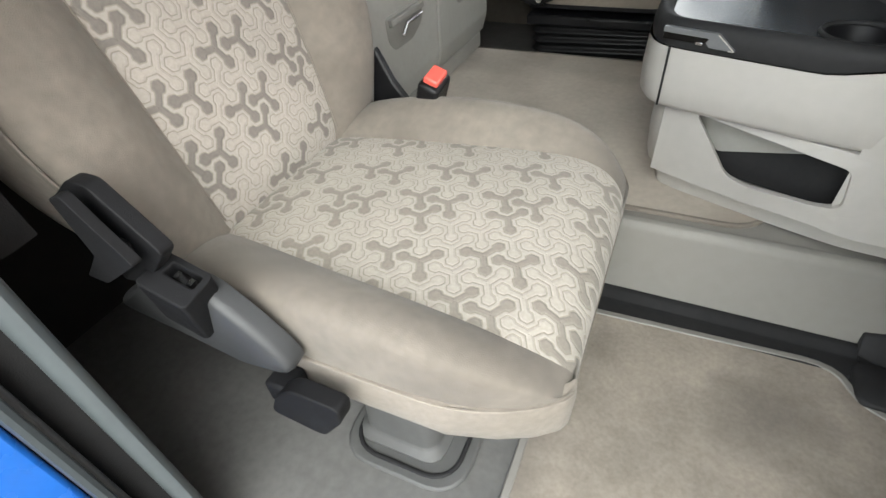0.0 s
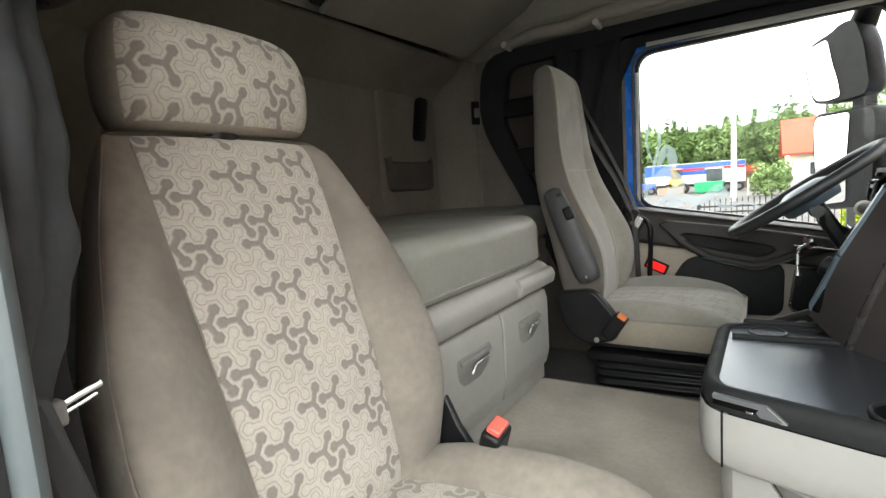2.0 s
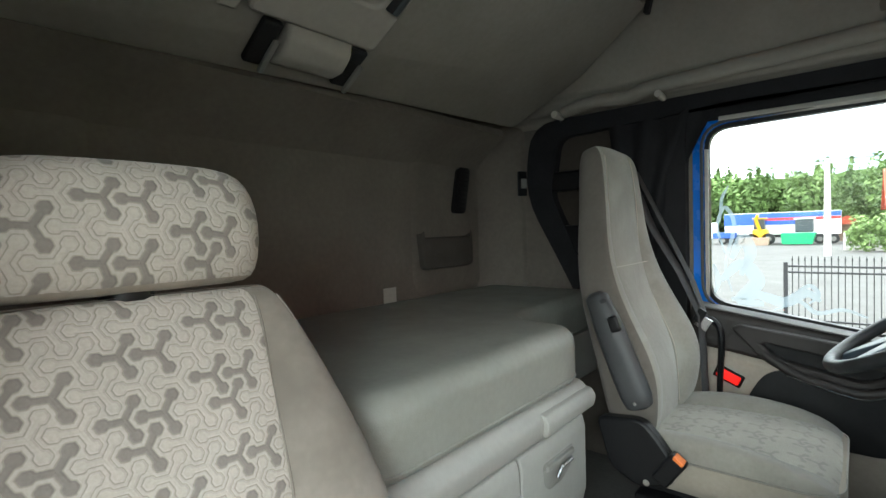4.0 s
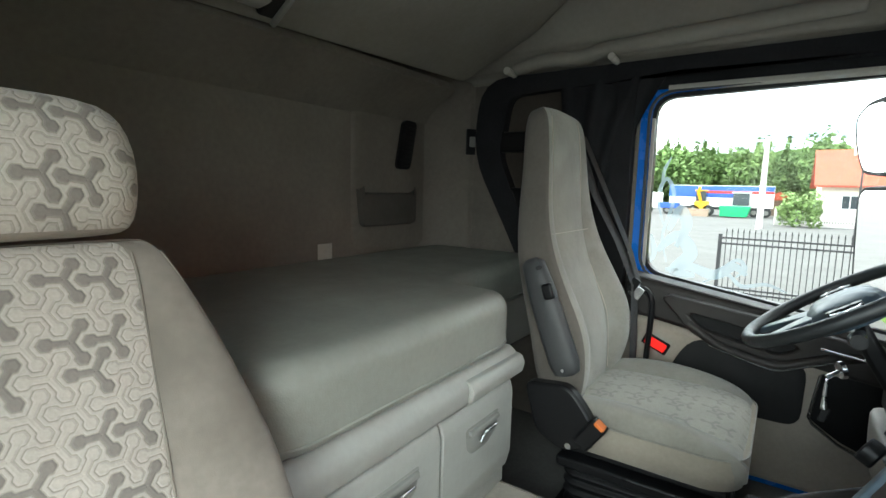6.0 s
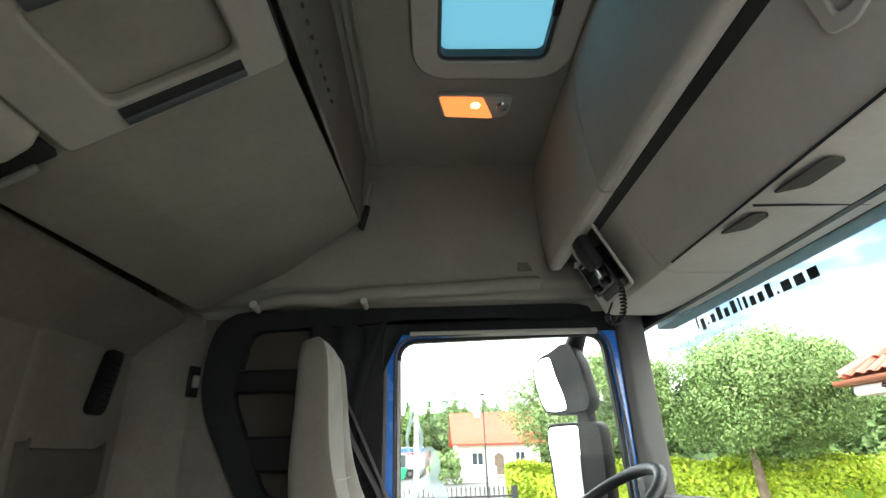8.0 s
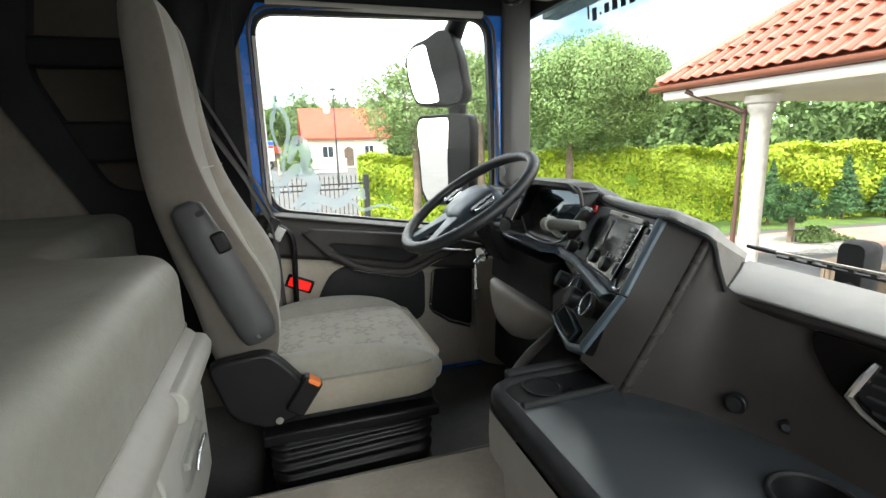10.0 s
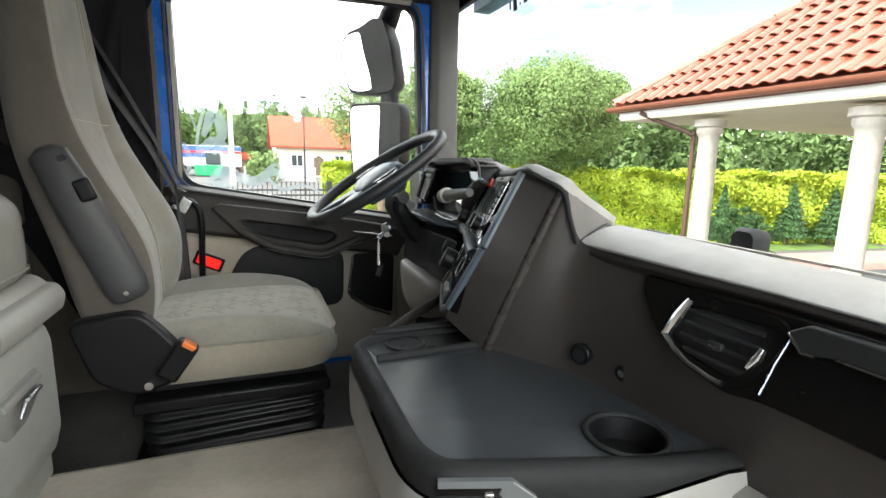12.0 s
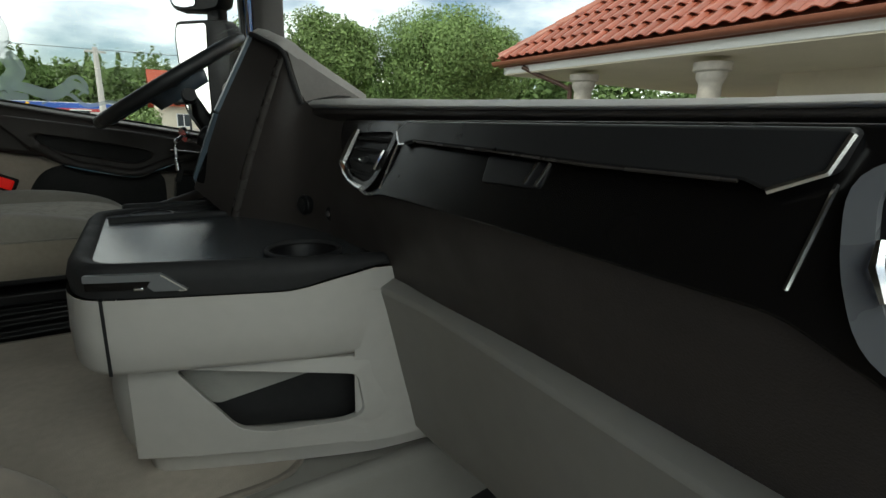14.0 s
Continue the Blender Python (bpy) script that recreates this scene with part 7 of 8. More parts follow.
part("tray_lip", tube([(1.342, 0.018, 0.300), (1.48, 0.022, 0.301), (1.63, 0.027, 0.302)], 0.0065, n=10), M["blackmatt"], con, "raised tray lip")
part("far_cup_well", disc((1.405, 0.068, 0.2990), (0, 0, 1), 0.030, 0.0008, 24), M["black"], con)
part("far_rail", box(1.36, 1.62, 0.115, 0.135, 0.29, 0.312), M["blackmatt"], con, "", 0.006)
# sockets at the front of the tray
for i, (sx, sy, sz) in enumerate(((1.612, -0.139, 0.335), (1.634, -0.205, 0.330), (1.648, -0.275, 0.330))):
    so = part("socket", disc((sx + 0.01, sy, sz), (-1, -0.35, 0), 0.016 if i == 0 else 0.012, 0.012, 18), M["black"], dash, "round power socket", 0.002)
    part("cap", disc((sx - 0.002, sy - 0.003, sz), (-1, -0.35, 0), 0.010 if i == 0 else 0.005, 0.002, 14), M["blackmatt"] if i == 0 else M["chrome"], so)


# ---- outside ----
GZ = -1.55
M["paving"] = mat("paving", (0.088, 0.086, 0.083), 0.9, vary=0.12, vscale=0.5, bump=0.3, bscale=25, bdist=0.01)
M["redpave"] = mat("red paving", (0.36, 0.20, 0.16), 0.9, vary=0.15, vscale=2.0, bump=0.3, bscale=18, bdist=0.01)
M["gravel"] = mat("gravel", (0.42, 0.40, 0.37), 0.9, vary=0.3, vscale=14, bump=0.9, bscale=30, bdist=0.02)
M["asphalt"] = mat("asphalt", (0.10, 0.10, 0.105), 0.9, vary=0.15, vscale=1.5, bump=0.3, bscale=60, bdist=0.01)
M["lawn"] = mat("lawn", (0.10, 0.17, 0.03), 0.95, vary=0.3, vscale=3.0, bump=0.8, bscale=90, bdist=0.03)
M["leaf"] = mat("leaf", (0.185, 0.275, 0.095), 0.6, vary=0.2, vscale=2.0, island=0.28, spec=0.25)
M["leaf_light"] = mat("pale leaf", (0.175, 0.255, 0.09), 0.6, vary=0.2, vscale=2.0, island=0.35, spec=0.25)
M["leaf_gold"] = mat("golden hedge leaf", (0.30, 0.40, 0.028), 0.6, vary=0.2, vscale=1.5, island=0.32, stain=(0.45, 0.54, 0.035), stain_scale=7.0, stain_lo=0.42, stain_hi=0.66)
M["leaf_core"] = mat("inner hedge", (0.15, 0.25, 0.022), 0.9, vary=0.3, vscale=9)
M["leaf_dark"] = mat("dark needle", (0.045, 0.11, 0.032), 0.65, vary=0.25, vscale=2.0, island=0.45)
M["leaf_far"] = mat("far foliage", (0.115, 0.185, 0.055), 0.8, vary=0.3, vscale=0.15, island=0.35, stain=(0.14, 0.22, 0.055), stain_scale=0.12)
M["bark"] = mat("bark", (0.17, 0.125, 0.09), 0.9, vary=0.3, vscale=6, bump=0.6, bscale=40, bdist=0.01)
M["plaster"] = mat("cream plaster", (0.72, 0.66, 0.54), 0.85, vary=0.06, vscale=1.0, bump=0.2, bscale=60)
M["stone"] = mat("column stone", (0.50, 0.46, 0.41), 0.7, vary=0.15, vscale=12, bump=0.25, bscale=120)
M["tile"] = mat("clay roof tile", (0.285, 0.080, 0.048), 0.38, vary=0.14, vscale=2.5, objrand=0.16, bump=0.2, bscale=60, stain=(0.36, 0.13, 0.085), stain_scale=1.2)
M["farroof"] = mat("far red roof", (0.33, 0.062, 0.030), 0.8, vary=0.1, vscale=0.8)
M["downpipe"] = mat("dark brown pipe", (0.085, 0.042, 0.030), 0.45, vary=0.1, vscale=3)
M["gutter"] = mat("copper-brown gutter", (0.24, 0.085, 0.05), 0.4, vary=0.1, vscale=3)
M["whitepaint"] = mat("white paint", (0.80, 0.80, 0.78), 0.5, vary=0.05, vscale=2)
M["iron"] = mat("black iron", (0.025, 0.025, 0.027), 0.5, vary=0.1)
M["concrete"] = mat("pole concrete", (0.55, 0.53, 0.50), 0.85, vary=0.1, vscale=3, bump=0.2, bscale=40)
M["tarp"] = mat("blue tarpaulin", (0.03, 0.10, 0.42), 0.5, vary=0.1, vscale=0.8)
M["tarpred"] = mat("red tarpaulin", (0.55, 0.04, 0.04), 0.5, vary=0.1, vscale=0.8)
M["yellow"] = mat("machine yellow", (0.75, 0.42, 0.02), 0.45, vary=0.1, vscale=2)
M["greenbin"] = mat("green container", (0.02, 0.32, 0.13), 0.5, vary=0.12, vscale=2)
M["tyre"] = mat("tyre rubber", (0.03, 0.03, 0.03), 0.8, vary=0.15, vscale=10)
M["extblack"] = mat("weathered black plastic", (0.0065, 0.0068, 0.0070), 0.5, vary=0.2, vscale=9, bump=0.2, bscale=500, spec=0.2)
M["darkglass"] = mat("dark window glass", (0.05, 0.06, 0.07), 0.1, vary=0.05, vscale=2)


def etched(name, opacity, rgb):
    m = bpy.data.materials.new(name)
    m.use_nodes = True
    N, L = m.node_tree.nodes, m.node_tree.links
    N.clear()
    t, d, x, o = (N.new("ShaderNode" + k) for k in ("BsdfTransparent", "BsdfTranslucent", "MixShader", "OutputMaterial"))
    d.inputs[0].default_value = (*rgb, 1)
    x.inputs[0].default_value = opacity
    L.new(t.outputs[0], x.inputs[1])
    L.new(d.outputs[0], x.inputs[2])
    L.new(x.outputs[0], o.inputs[0])
    return m
M["etch"] = etched("etched film", 0.42, (0.40, 0.48, 0.52))
M["sunstrip"] = etched("sun strip film", 0.50, (0.16, 0.34, 0.48))

setting("ground", box(-400, 400, -300, 500, GZ - 0.2, GZ), M["paving"], "pale paved yard and road outside the cab", "ground")
def flat_patch(name, pts, material, label, dz=0.006):
    return setting(name, prism(pts, "z", GZ - 0.02, GZ + dz), material, label, "ground")
flat_patch("lawn_1", [(3.0, 12.6), (18.5, 8.4), (18.2, 7.6), (12.6, 8.4), (8.0, 8.8), (3.2, 11.0)], M["lawn"], "strip of mown lawn before the hedge")
flat_patch("pavement_red", [(8.2, 8.3), (12.6, 8.0), (18.2, 7.2), (18.0, 5.0), (12.0, 6.2), (9.0, 6.8)], M["redpave"], "reddish block paving of a garden drive", 0.010)
flat_patch("road_asphalt", [(9.2, 5.8), (14.0, 5.2), (14.0, 3.0), (9.0, 4.0)], M["asphalt"], "grey asphalt patch of the drive", 0.008)


def leaf_mesh(name, pts, nrm, size, material, parent=None, label="", seed=5, slim=0.55):
    """Many small folded leaves at points, facing roughly along normals."""
    rng = np.random.default_rng(seed)
    n = len(pts)
    pts = np.asarray(pts, float)
    nr = np.asarray(nrm, float) + rng.normal(0, 0.55, (n, 3))
    nr /= np.linalg.norm(nr, axis=1)[:, None] + 1e-9
    a = np.cross(nr, rng.normal(0, 1, (n, 3)))
    a /= np.linalg.norm(a, axis=1)[:, None] + 1e-9
    b = np.cross(nr, a)
    s = (size * rng.uniform(0.6, 1.35, n))[:, None]
    v = np.stack([pts - a * s, pts + b * s * slim + nr * s * 0.15, pts + a * s, pts - b * s * slim + nr * s * 0.15], 1).reshape(-1, 3)
    f = np.arange(4 * n).reshape(-1, 4)
    me = bpy.data.meshes.new(name)
    me.from_pydata(v.tolist(), [], f.tolist())
    me.materials.append(material)
    ob = new(name, me)
    if parent is not None:
        ob.parent = parent
    if label:
        tagged(ob, label)
    return ob


def crown_points(centre, radii, n, seed, clumps=40, hollow=0.55):
    """Points of an uneven crown: clumps on an ellipsoid, leaves round each clump."""
    rng = np.random.default_rng(seed)
    d = rng.normal(0, 1, (clumps, 3))
    d /= np.linalg.norm(d, axis=1)[:, None]
    rad = rng.uniform(hollow, 1.0, clumps)[:, None]
    c = d * rad * np.array(radii)
    k = rng.integers(0, clumps, n)
    off = rng.normal(0, 1, (n, 3))
    off /= np.linalg.norm(off, axis=1)[:, None]
    off *= (rng.uniform(0.2, 1.0, n) ** 0.4)[:, None] * (np.array(radii) * 0.34 * rng.uniform(0.7, 1.25, clumps)[k][:, None])
    p = c[k] + off
    return p + np.array(centre), off + 0.6 * c[k] / np.array(radii)


def broadleaf(name, label, base, height, crown_c, radii, n, size, material, seed, spread=7, clumps=60):
    t = thing(name, label, "tree", "garden trees")
    rng = random.Random(seed)
    b = Vector(base)
    c = Vector(crown_c)
    fork = Vector((b.x + 0.03, b.y, crown_c[2] - radii[2] * 0.75))
    part("trunk", tube(curve_pts([b, b.lerp(fork, 0.5) + Vector((0.05, 0.03, 0)), fork], 10), [0.13 - 0.005 * i for i in range(11)], n=9), M["bark"], t)
    for k in range(spread):
        a = 2 * math.pi * k / spread + rng.uniform(-0.3, 0.3)
        tip = c + Vector((radii[0] * 0.7 * math.cos(a), radii[1] * 0.7 * math.sin(a), radii[2] * rng.uniform(0.0, 0.6)))
        mid = fork.lerp(tip, 0.5) + Vector((0, 0, 0.15))
        part("limb", tube(curve_pts([fork, mid, tip], 8), [0.06 - 0.0055 * i for i in range(9)], n=6), M["bark"], t)
    p, q = crown_points(crown_c, radii, n, seed, clumps)
    leaf_mesh("crown", p, q, size, material, t, seed=seed)
    return t


broadleaf("tree", "large round-crowned broadleaf tree before the golden hedge", (8.2, 10.9, GZ), 4.6, (8.70, 10.9, 1.95), (1.85, 1.85, 1.42), 100000, 0.034, M["leaf"], 11, clumps=120)
broadleaf("tree", "small sparse round-crowned tree beside the gate", (4.3, 12.0, GZ), 4.0, (4.0, 12.0, 1.72), (1.0, 1.0, 0.98), 9500, 0.04, M["leaf_light"], 12, clumps=80)
broadleaf("tree", "round-crowned garden tree beside the hedge", (6.0, 11.7, GZ), 4.3, (5.95, 11.8, 2.1), (1.15, 1.15, 1.0), 26000, 0.040, M["leaf_light"], 13, clumps=80)

# golden hedge
def hedge(a, b, width, z1, n, seed):
    rng = np.random.default_rng(seed)
    A, B = np.array(a), np.array(b)
    d = (B - A) / np.linalg.norm(B - A)
    nn = np.array([-d[1], d[0]])
    ln = np.linalg.norm(B - A)
    t = rng.uniform(0, ln, n)
    kind = rng.uniform(0, 1, n)
    h = z1 - GZ
    lump = 0.10 * np.sin(t * 2.3) * np.sin(t * 5.1 + 1) + 0.06 * rng.normal(0, 1, n)
    side = np.where(kind < 0.42, -1.0, np.where(kind < 0.56, 1.0, 0.0))
    z = np.where(side == 0, z1 + 0.05 * rng.normal(0, 1, n) + 0.06 * np.sin(t * 3.7), GZ + h * rng.uniform(0, 1, n) ** 0.8)
    bulge = 0.12 * np.sin(z * 5 + t * 1.7)
    w = np.where(side == 0, rng.uniform(-1, 1, n) * width / 2, side * (width / 2 + lump + bulge - 0.12 * (z - GZ) / h))
    p = np.stack([A[0] + d[0] * t + nn[0] * w, A[1] + d[1] * t + nn[1] * w, z], 1)
    q = np.stack([nn[0] * side, nn[1] * side, np.where(side == 0, 1.0, 0.35)], 1)
    ob = leaf_mesh("hedge", p, q, 0.052, M["leaf_gold"], seed=seed)
    tagged(ob, "clipped golden-green hedge beside the garden", "hedge", "", "stuff")
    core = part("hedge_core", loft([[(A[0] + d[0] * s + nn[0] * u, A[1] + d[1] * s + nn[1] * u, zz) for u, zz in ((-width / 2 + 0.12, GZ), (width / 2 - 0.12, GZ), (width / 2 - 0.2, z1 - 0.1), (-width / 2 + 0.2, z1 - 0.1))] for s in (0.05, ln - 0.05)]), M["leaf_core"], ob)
hedge((3.0, 13.0), (19.5, 8.55), 0.9, 0.40, 130000, 21)

def conifer(name, label, base, height, radius, n, seed, tiers=9):
    t = thing(name, label, "tree", "garden conifers")
    b = Vector(base)
    part("trunk", tube([b, b + Vector((0, 0, height * 0.9))], [radius * 0.09, 0.01], n=7), M["bark"], t)
    rng = np.random.default_rng(seed)
    f = rng.uniform(0, 1, n) ** 0.7
    zz = (1 - f)
    rr = radius * (f * (0.82 + 0.18 * np.sin(f * tiers * 2 * np.pi))) * rng.uniform(0.55, 1.05, n)
    a = rng.uniform(0, 2 * np.pi, n)
    p = np.stack([b.x + rr * np.cos(a), b.y + rr * np.sin(a), b.z + height * (0.14 + 0.86 * zz) - 0.1 * rr], 1)
    q = np.stack([np.cos(a), np.sin(a), 0.5 + 0 * a], 1)
    leaf_mesh("needles", p, q, 0.05, M["leaf_dark"], t, seed=seed, slim=0.35)
    return t
conifer("conifer", "small dark green cone-shaped conifer on the lawn", (15.7, 8.9, GZ), 1.75, 0.62, 3500, 31)
conifer("conifer", "small dark green cone-shaped conifer on the lawn", (16.9, 8.5, GZ), 1.65, 0.60, 3500, 32)
conifer("conifer", "slim dark green conifer beside the column", (13.1, 9.0, GZ), 1.7, 0.5, 3000, 33)
pine = thing("dwarf_pine", "dark clipped dwarf pine in a stone bed", "shrub")
part("trunk", tube(curve_pts([(11.3, 7.0, GZ), (11.36, 7.05, GZ + 0.3), (11.28, 7.0, GZ + 0.7)], 8), [0.06] * 9, n=7), M["bark"], pine)
for k, (dx, dy, dz, r) in enumerate(((0, 0, 1.15, 0.42), (-0.3, 0.25, 0.85, 0.40), (0.3, -0.25, 0.8, 0.42), (0.05, 0.3, 0.7, 0.4), (-0.2, -0.35, 0.72, 0.4), (0.32, 0.3, 0.62, 0.36))):
    p, q = crown_points((11.3 + dx, 7.0 + dy, GZ + dz), (r, r, r * 0.55), 1100, 40 + k, 14, 0.5)
    leaf_mesh("needle_pad", p, q, 0.045, M["leaf_dark"], pine, seed=40 + k, slim=0.3)
bed_ = thing("low_shrub", "low spreading green shrub beside the drive", "shrub")
p, q = crown_points((12.2, 7.0, GZ + 0.12), (0.7, 0.5, 0.14), 1400, 47, 20)
leaf_mesh("leaves", p, q, 0.045, M["leaf_light"], bed_, seed=47)

flat_patch("gravel_bed", [(11.3 + 1.1 * math.cos(2 * math.pi * k / 20) * (1 + 0.1 * math.sin(3 * k)), 6.9 + 0.95 * math.sin(2 * math.pi * k / 20)) for k in range(20)], M["gravel"], "pale gravel bed under the dwarf pine", 0.03)
pl = thing("garden_planter", "brown slatted wooden planter beside the drive", "planter")
part("box", box(8.32, 8.82, 3.62, 4.28, GZ, GZ + 0.40), M["bark"], pl, "", 0.01)
for k in range(9):
    part("slat", box(8.30, 8.322, 3.63 + 0.073 * k, 3.68 + 0.073 * k, GZ + 0.02, GZ + 0.47), M["bark"], pl)
part("rim", box(8.27, 8.87, 3.58, 4.32, GZ + 0.47, GZ + 0.52), M["bark"], pl, "", 0.01)
# woods behind the garden and behind the yard
def far_wood(name, label, spots, seed, size):
    rng = np.random.default_rng(seed)
    P, Q = [], []
    for i, (x, y, h, r, n) in enumerate(spots):
        con = rng.uniform() < 0.45
        p, q = crown_points((x, y, GZ + h * 0.55), (r * (0.7 if con else 1.0), r * (0.7 if con else 1.0), h * 0.46), n, seed + i, 16, 0.35)
        if con:
            f = np.clip((p[:, 2] - GZ) / h, 0, 1)
            p[:, 0] = x + (p[:, 0] - x) * (1.25 - f)
            p[:, 1] = y + (p[:, 1] - y) * (1.25 - f)
        P.append(p)
        Q.append(q)
    ob = leaf_mesh(name, np.concatenate(P), np.concatenate(Q), size, M["leaf_far"], seed=seed)
    return tagged(ob, label, "woods", "", "stuff")
_r = random.Random(5)
far_wood("far_woods", "dense mixed green woods beyond the yard", [(_r.uniform(-75, 60), _r.uniform(92, 125), _r.uniform(9.5, 13.0), _r.uniform(2.6, 4.2), 480) for _ in range(420)], 51, 0.42)
_rg = random.Random(8)
_ridge = [(-130 + 2.0 * i, 9.6 + 1.3 * math.sin(i * 0.21) + _rg.uniform(-0.7, 0.9)) for i in range(131)]
setting("backdrop_woods", loft([[(x, y, z if k else GZ) for y, k in ((127.0, 0), (126.0, 1), (129.0, 1), (130.0, 0))] for x, z in _ridge]), M["leaf_far"], "distant wooded ridge behind the trees", "woods", smooth=20)
far_wood("garden_woods", "dark green trees behind the golden hedge", [(_r.uniform(16, 46), _r.uniform(15, 30), _r.uniform(4.0, 5.6), _r.uniform(1.4, 2.2), 1000) for _ in range(46)] + [(28 + 3 * k, 12 + _r.uniform(-1, 2), _r.uniform(4.5, 6), 1.7, 1000) for k in range(8)], 52, 0.17)

# ---- pavilion with a tiled roof ----
pav = thing("garden_house", "low house with red clay roof tiles and stone columns", "house")
EX, EY, EZ = 6.85, 6.05, 1.60
PITCH = math.tan(radians(37))
def column(cx, cy):
    prof = [(0.16, GZ), (0.16, GZ + 0.12), (0.14, GZ + 0.16), (0.135, 0.0), (0.128, 1.03), (0.145, 1.06), (0.16, 1.08), (0.17, 1.12), (0.17, 1.16), (0.21, 1.18), (0.21, 1.27)]
    return part("column", loft([[(cx + r * math.cos(2 * math.pi * k / 28), cy + r * math.sin(2 * math.pi * k / 28), z) for k in range(28)] for r, z in prof]), M["stone"], pav, "round stone column")
column(7.25, 4.60)
column(7.25, 2.62)
part("soffit", box(EX + 0.02, 14.0, -6.0, EY - 0.02, 1.33, 1.37), M["plaster"], pav, "cream soffit")
part("fascia", box(EX, EX + 0.03, -6.0, EY, 1.35, 1.45), M["whitepaint"], pav, "white fascia board")
part("fascia", box(EX, 14.0, EY - 0.03, EY, 1.35, 1.45), M["whitepaint"], pav, "white fascia board")
_gp = [(EX - 0.11 + 0.075 * math.cos(a), EZ - 0.07 + 0.075 * math.sin(a)) for a in [math.pi + math.pi * k / 8 for k in range(9)]]
part("gutter", prism(_gp + [(EX + 0.02, EZ - 0.06), (EX + 0.02, EZ - 0.15)], "y", -6.0, EY + 0.1), M["gutter"], pav, "brown rain gutter", 0.004)
part("downpipe", tube(curve_pts([(EX - 0.05, 5.5, 1.42), (EX + 0.1, 5.3, 1.30), (7.15, 4.82, 1.08), (7.18, 4.80, 0.9), (7.18, 4.80, GZ)], 20), 0.035, n=10), M["downpipe"], pav, "dark brown downpipe")
part("eave_board", box(EX - 0.02, EX + 0.04, -6.0, EY, 1.45, 1.56), M["gutter"], pav, "brown eave board")
# roof shell under the tiles
def roof_z(x):
    return EZ - 0.03 + (x - EX) * PITCH
_top = 4.2
part("roof_deck", loft([[(EX - 0.02, -6.0, EZ - 0.05), (EX - 0.02, EY, EZ - 0.05), (EX + _top, EY - _top, roof_z(EX + _top) - 0.03), (EX + _top, -6.0, roof_z(EX + _top) - 0.03)], [(EX, -6.0, EZ - 0.10), (EX, EY - 0.02, EZ - 0.10), (EX + _top, EY - _top, roof_z(EX + _top) - 0.12), (EX + _top, -6.0, roof_z(EX + _top) - 0.12)]]), M["gutter"], pav)
part("roof_deck", loft([[(EX - 0.02, EY, EZ - 0.05), (13.0, EY, EZ - 0.05), (13.0, EY - _top, roof_z(EX + _top) - 0.03), (EX + _top, EY - _top, roof_z(EX + _top) - 0.03)], [(EX, EY - 0.03, EZ - 0.12), (13.0, EY - 0.03, EZ - 0.12), (13.0, EY - _top, roof_z(EX + _top) - 0.14), (EX + _top, EY - _top, roof_z(EX + _top) - 0.14)]]), M["tile"], pav)
part("house_wall", box(9.4, 9.7, -6.0, 2.9, GZ, 1.34), M["plaster"], pav, "cream rendered wall")
wn_ = part("window", box(9.36, 9.40, 0.6, 2.1, -0.4, 0.75), M["whitepaint"], pav, "white framed window", 0.01)
part("pane", box(9.345, 9.365, 0.68, 2.02, -0.32, 0.67), M["darkglass"], wn_)

# ---- yard beyond the driver's door ----
gate = thing("iron_gate", "black iron gate with spear-topped bars", "gate")
GY = 12.2
for zz in (-0.17, -0.30, -1.33, -1.42):
    part("rail", box(0.18, 6.0 if False else 3.0, GY - 0.02, GY + 0.02, zz - 0.02, zz + 0.02), M["iron"], gate)
part("post", box(0.14, 0.22, GY - 0.04, GY + 0.04, GZ, -0.08), M["iron"], gate, "", 0.005)
part("post", box(2.96, 3.10, GY - 0.06, GY + 0.06, GZ, 0.05), M["iron"], gate, "", 0.005)
for k in range(24):
    x = 0.30 + 0.112 * k
    bm = loft([[(x + sx * w, GY + sy * w, z) for sx, sy in ((-1, -1), (1, -1), (1, 1), (-1, 1))] for w, z in ((0.009, GZ + 0.06), (0.009, -0.06), (0.015, -0.02), (0.002, 0.06))])
    part("bar", bm, M["iron"], gate)

pole = thing("utility_pole", "grey concrete utility pole with wires", "pole")
part("post", tube([(-0.1, 40.5, GZ), (-0.1, 40.5, 4.9)], [0.22, 0.15], n=10), M["concrete"], pole)
part("crossarm", box(-0.7, 0.5, 40.4, 40.55, 4.55, 4.68), M["concrete"], pole, "", 0.01)
for k, dx in enumerate((-0.6, 0.0, 0.4)):
    part("wire", tube(curve_pts([(-60, 46, 5.2), (-0.1 + dx, 40.5, 4.75), (60, 36, 5.4)], 20), 0.012, n=4), M["iron"], pole)
lampp = thing("street_lamp", "slim dark street lamp post", "lamp")
part("post", tube([(4.2, 30.0, GZ), (4.2, 30.0, 4.1)], [0.06, 0.035], n=8), M["iron"], lampp)
part("lamp_head", loft([[(4.2 + r * math.cos(2 * math.pi * k / 12), 30 + r * math.sin(2 * math.pi * k / 12), z) for k in range(12)] for r, z in ((0.05, 4.05), (0.24, 4.1), (0.2, 4.16), (0.03, 4.2))]), M["iron"], lampp)

wf_ = thing("picket_fence", "pale concrete picket fence beside the road", "fence")
for k in range(34):
    part("picket", box(0.9 + 0.17 * k, 0.99 + 0.17 * k, 47.9, 47.97, GZ + 0.25, GZ + 1.15 + 0.12 * math.sin(math.pi * (k % 12) / 11)), M["concrete"], wf_)
part("base", box(0.7, 6.8, 47.85, 48.0, GZ, GZ + 0.28), M["concrete"], wf_, "", 0.01)
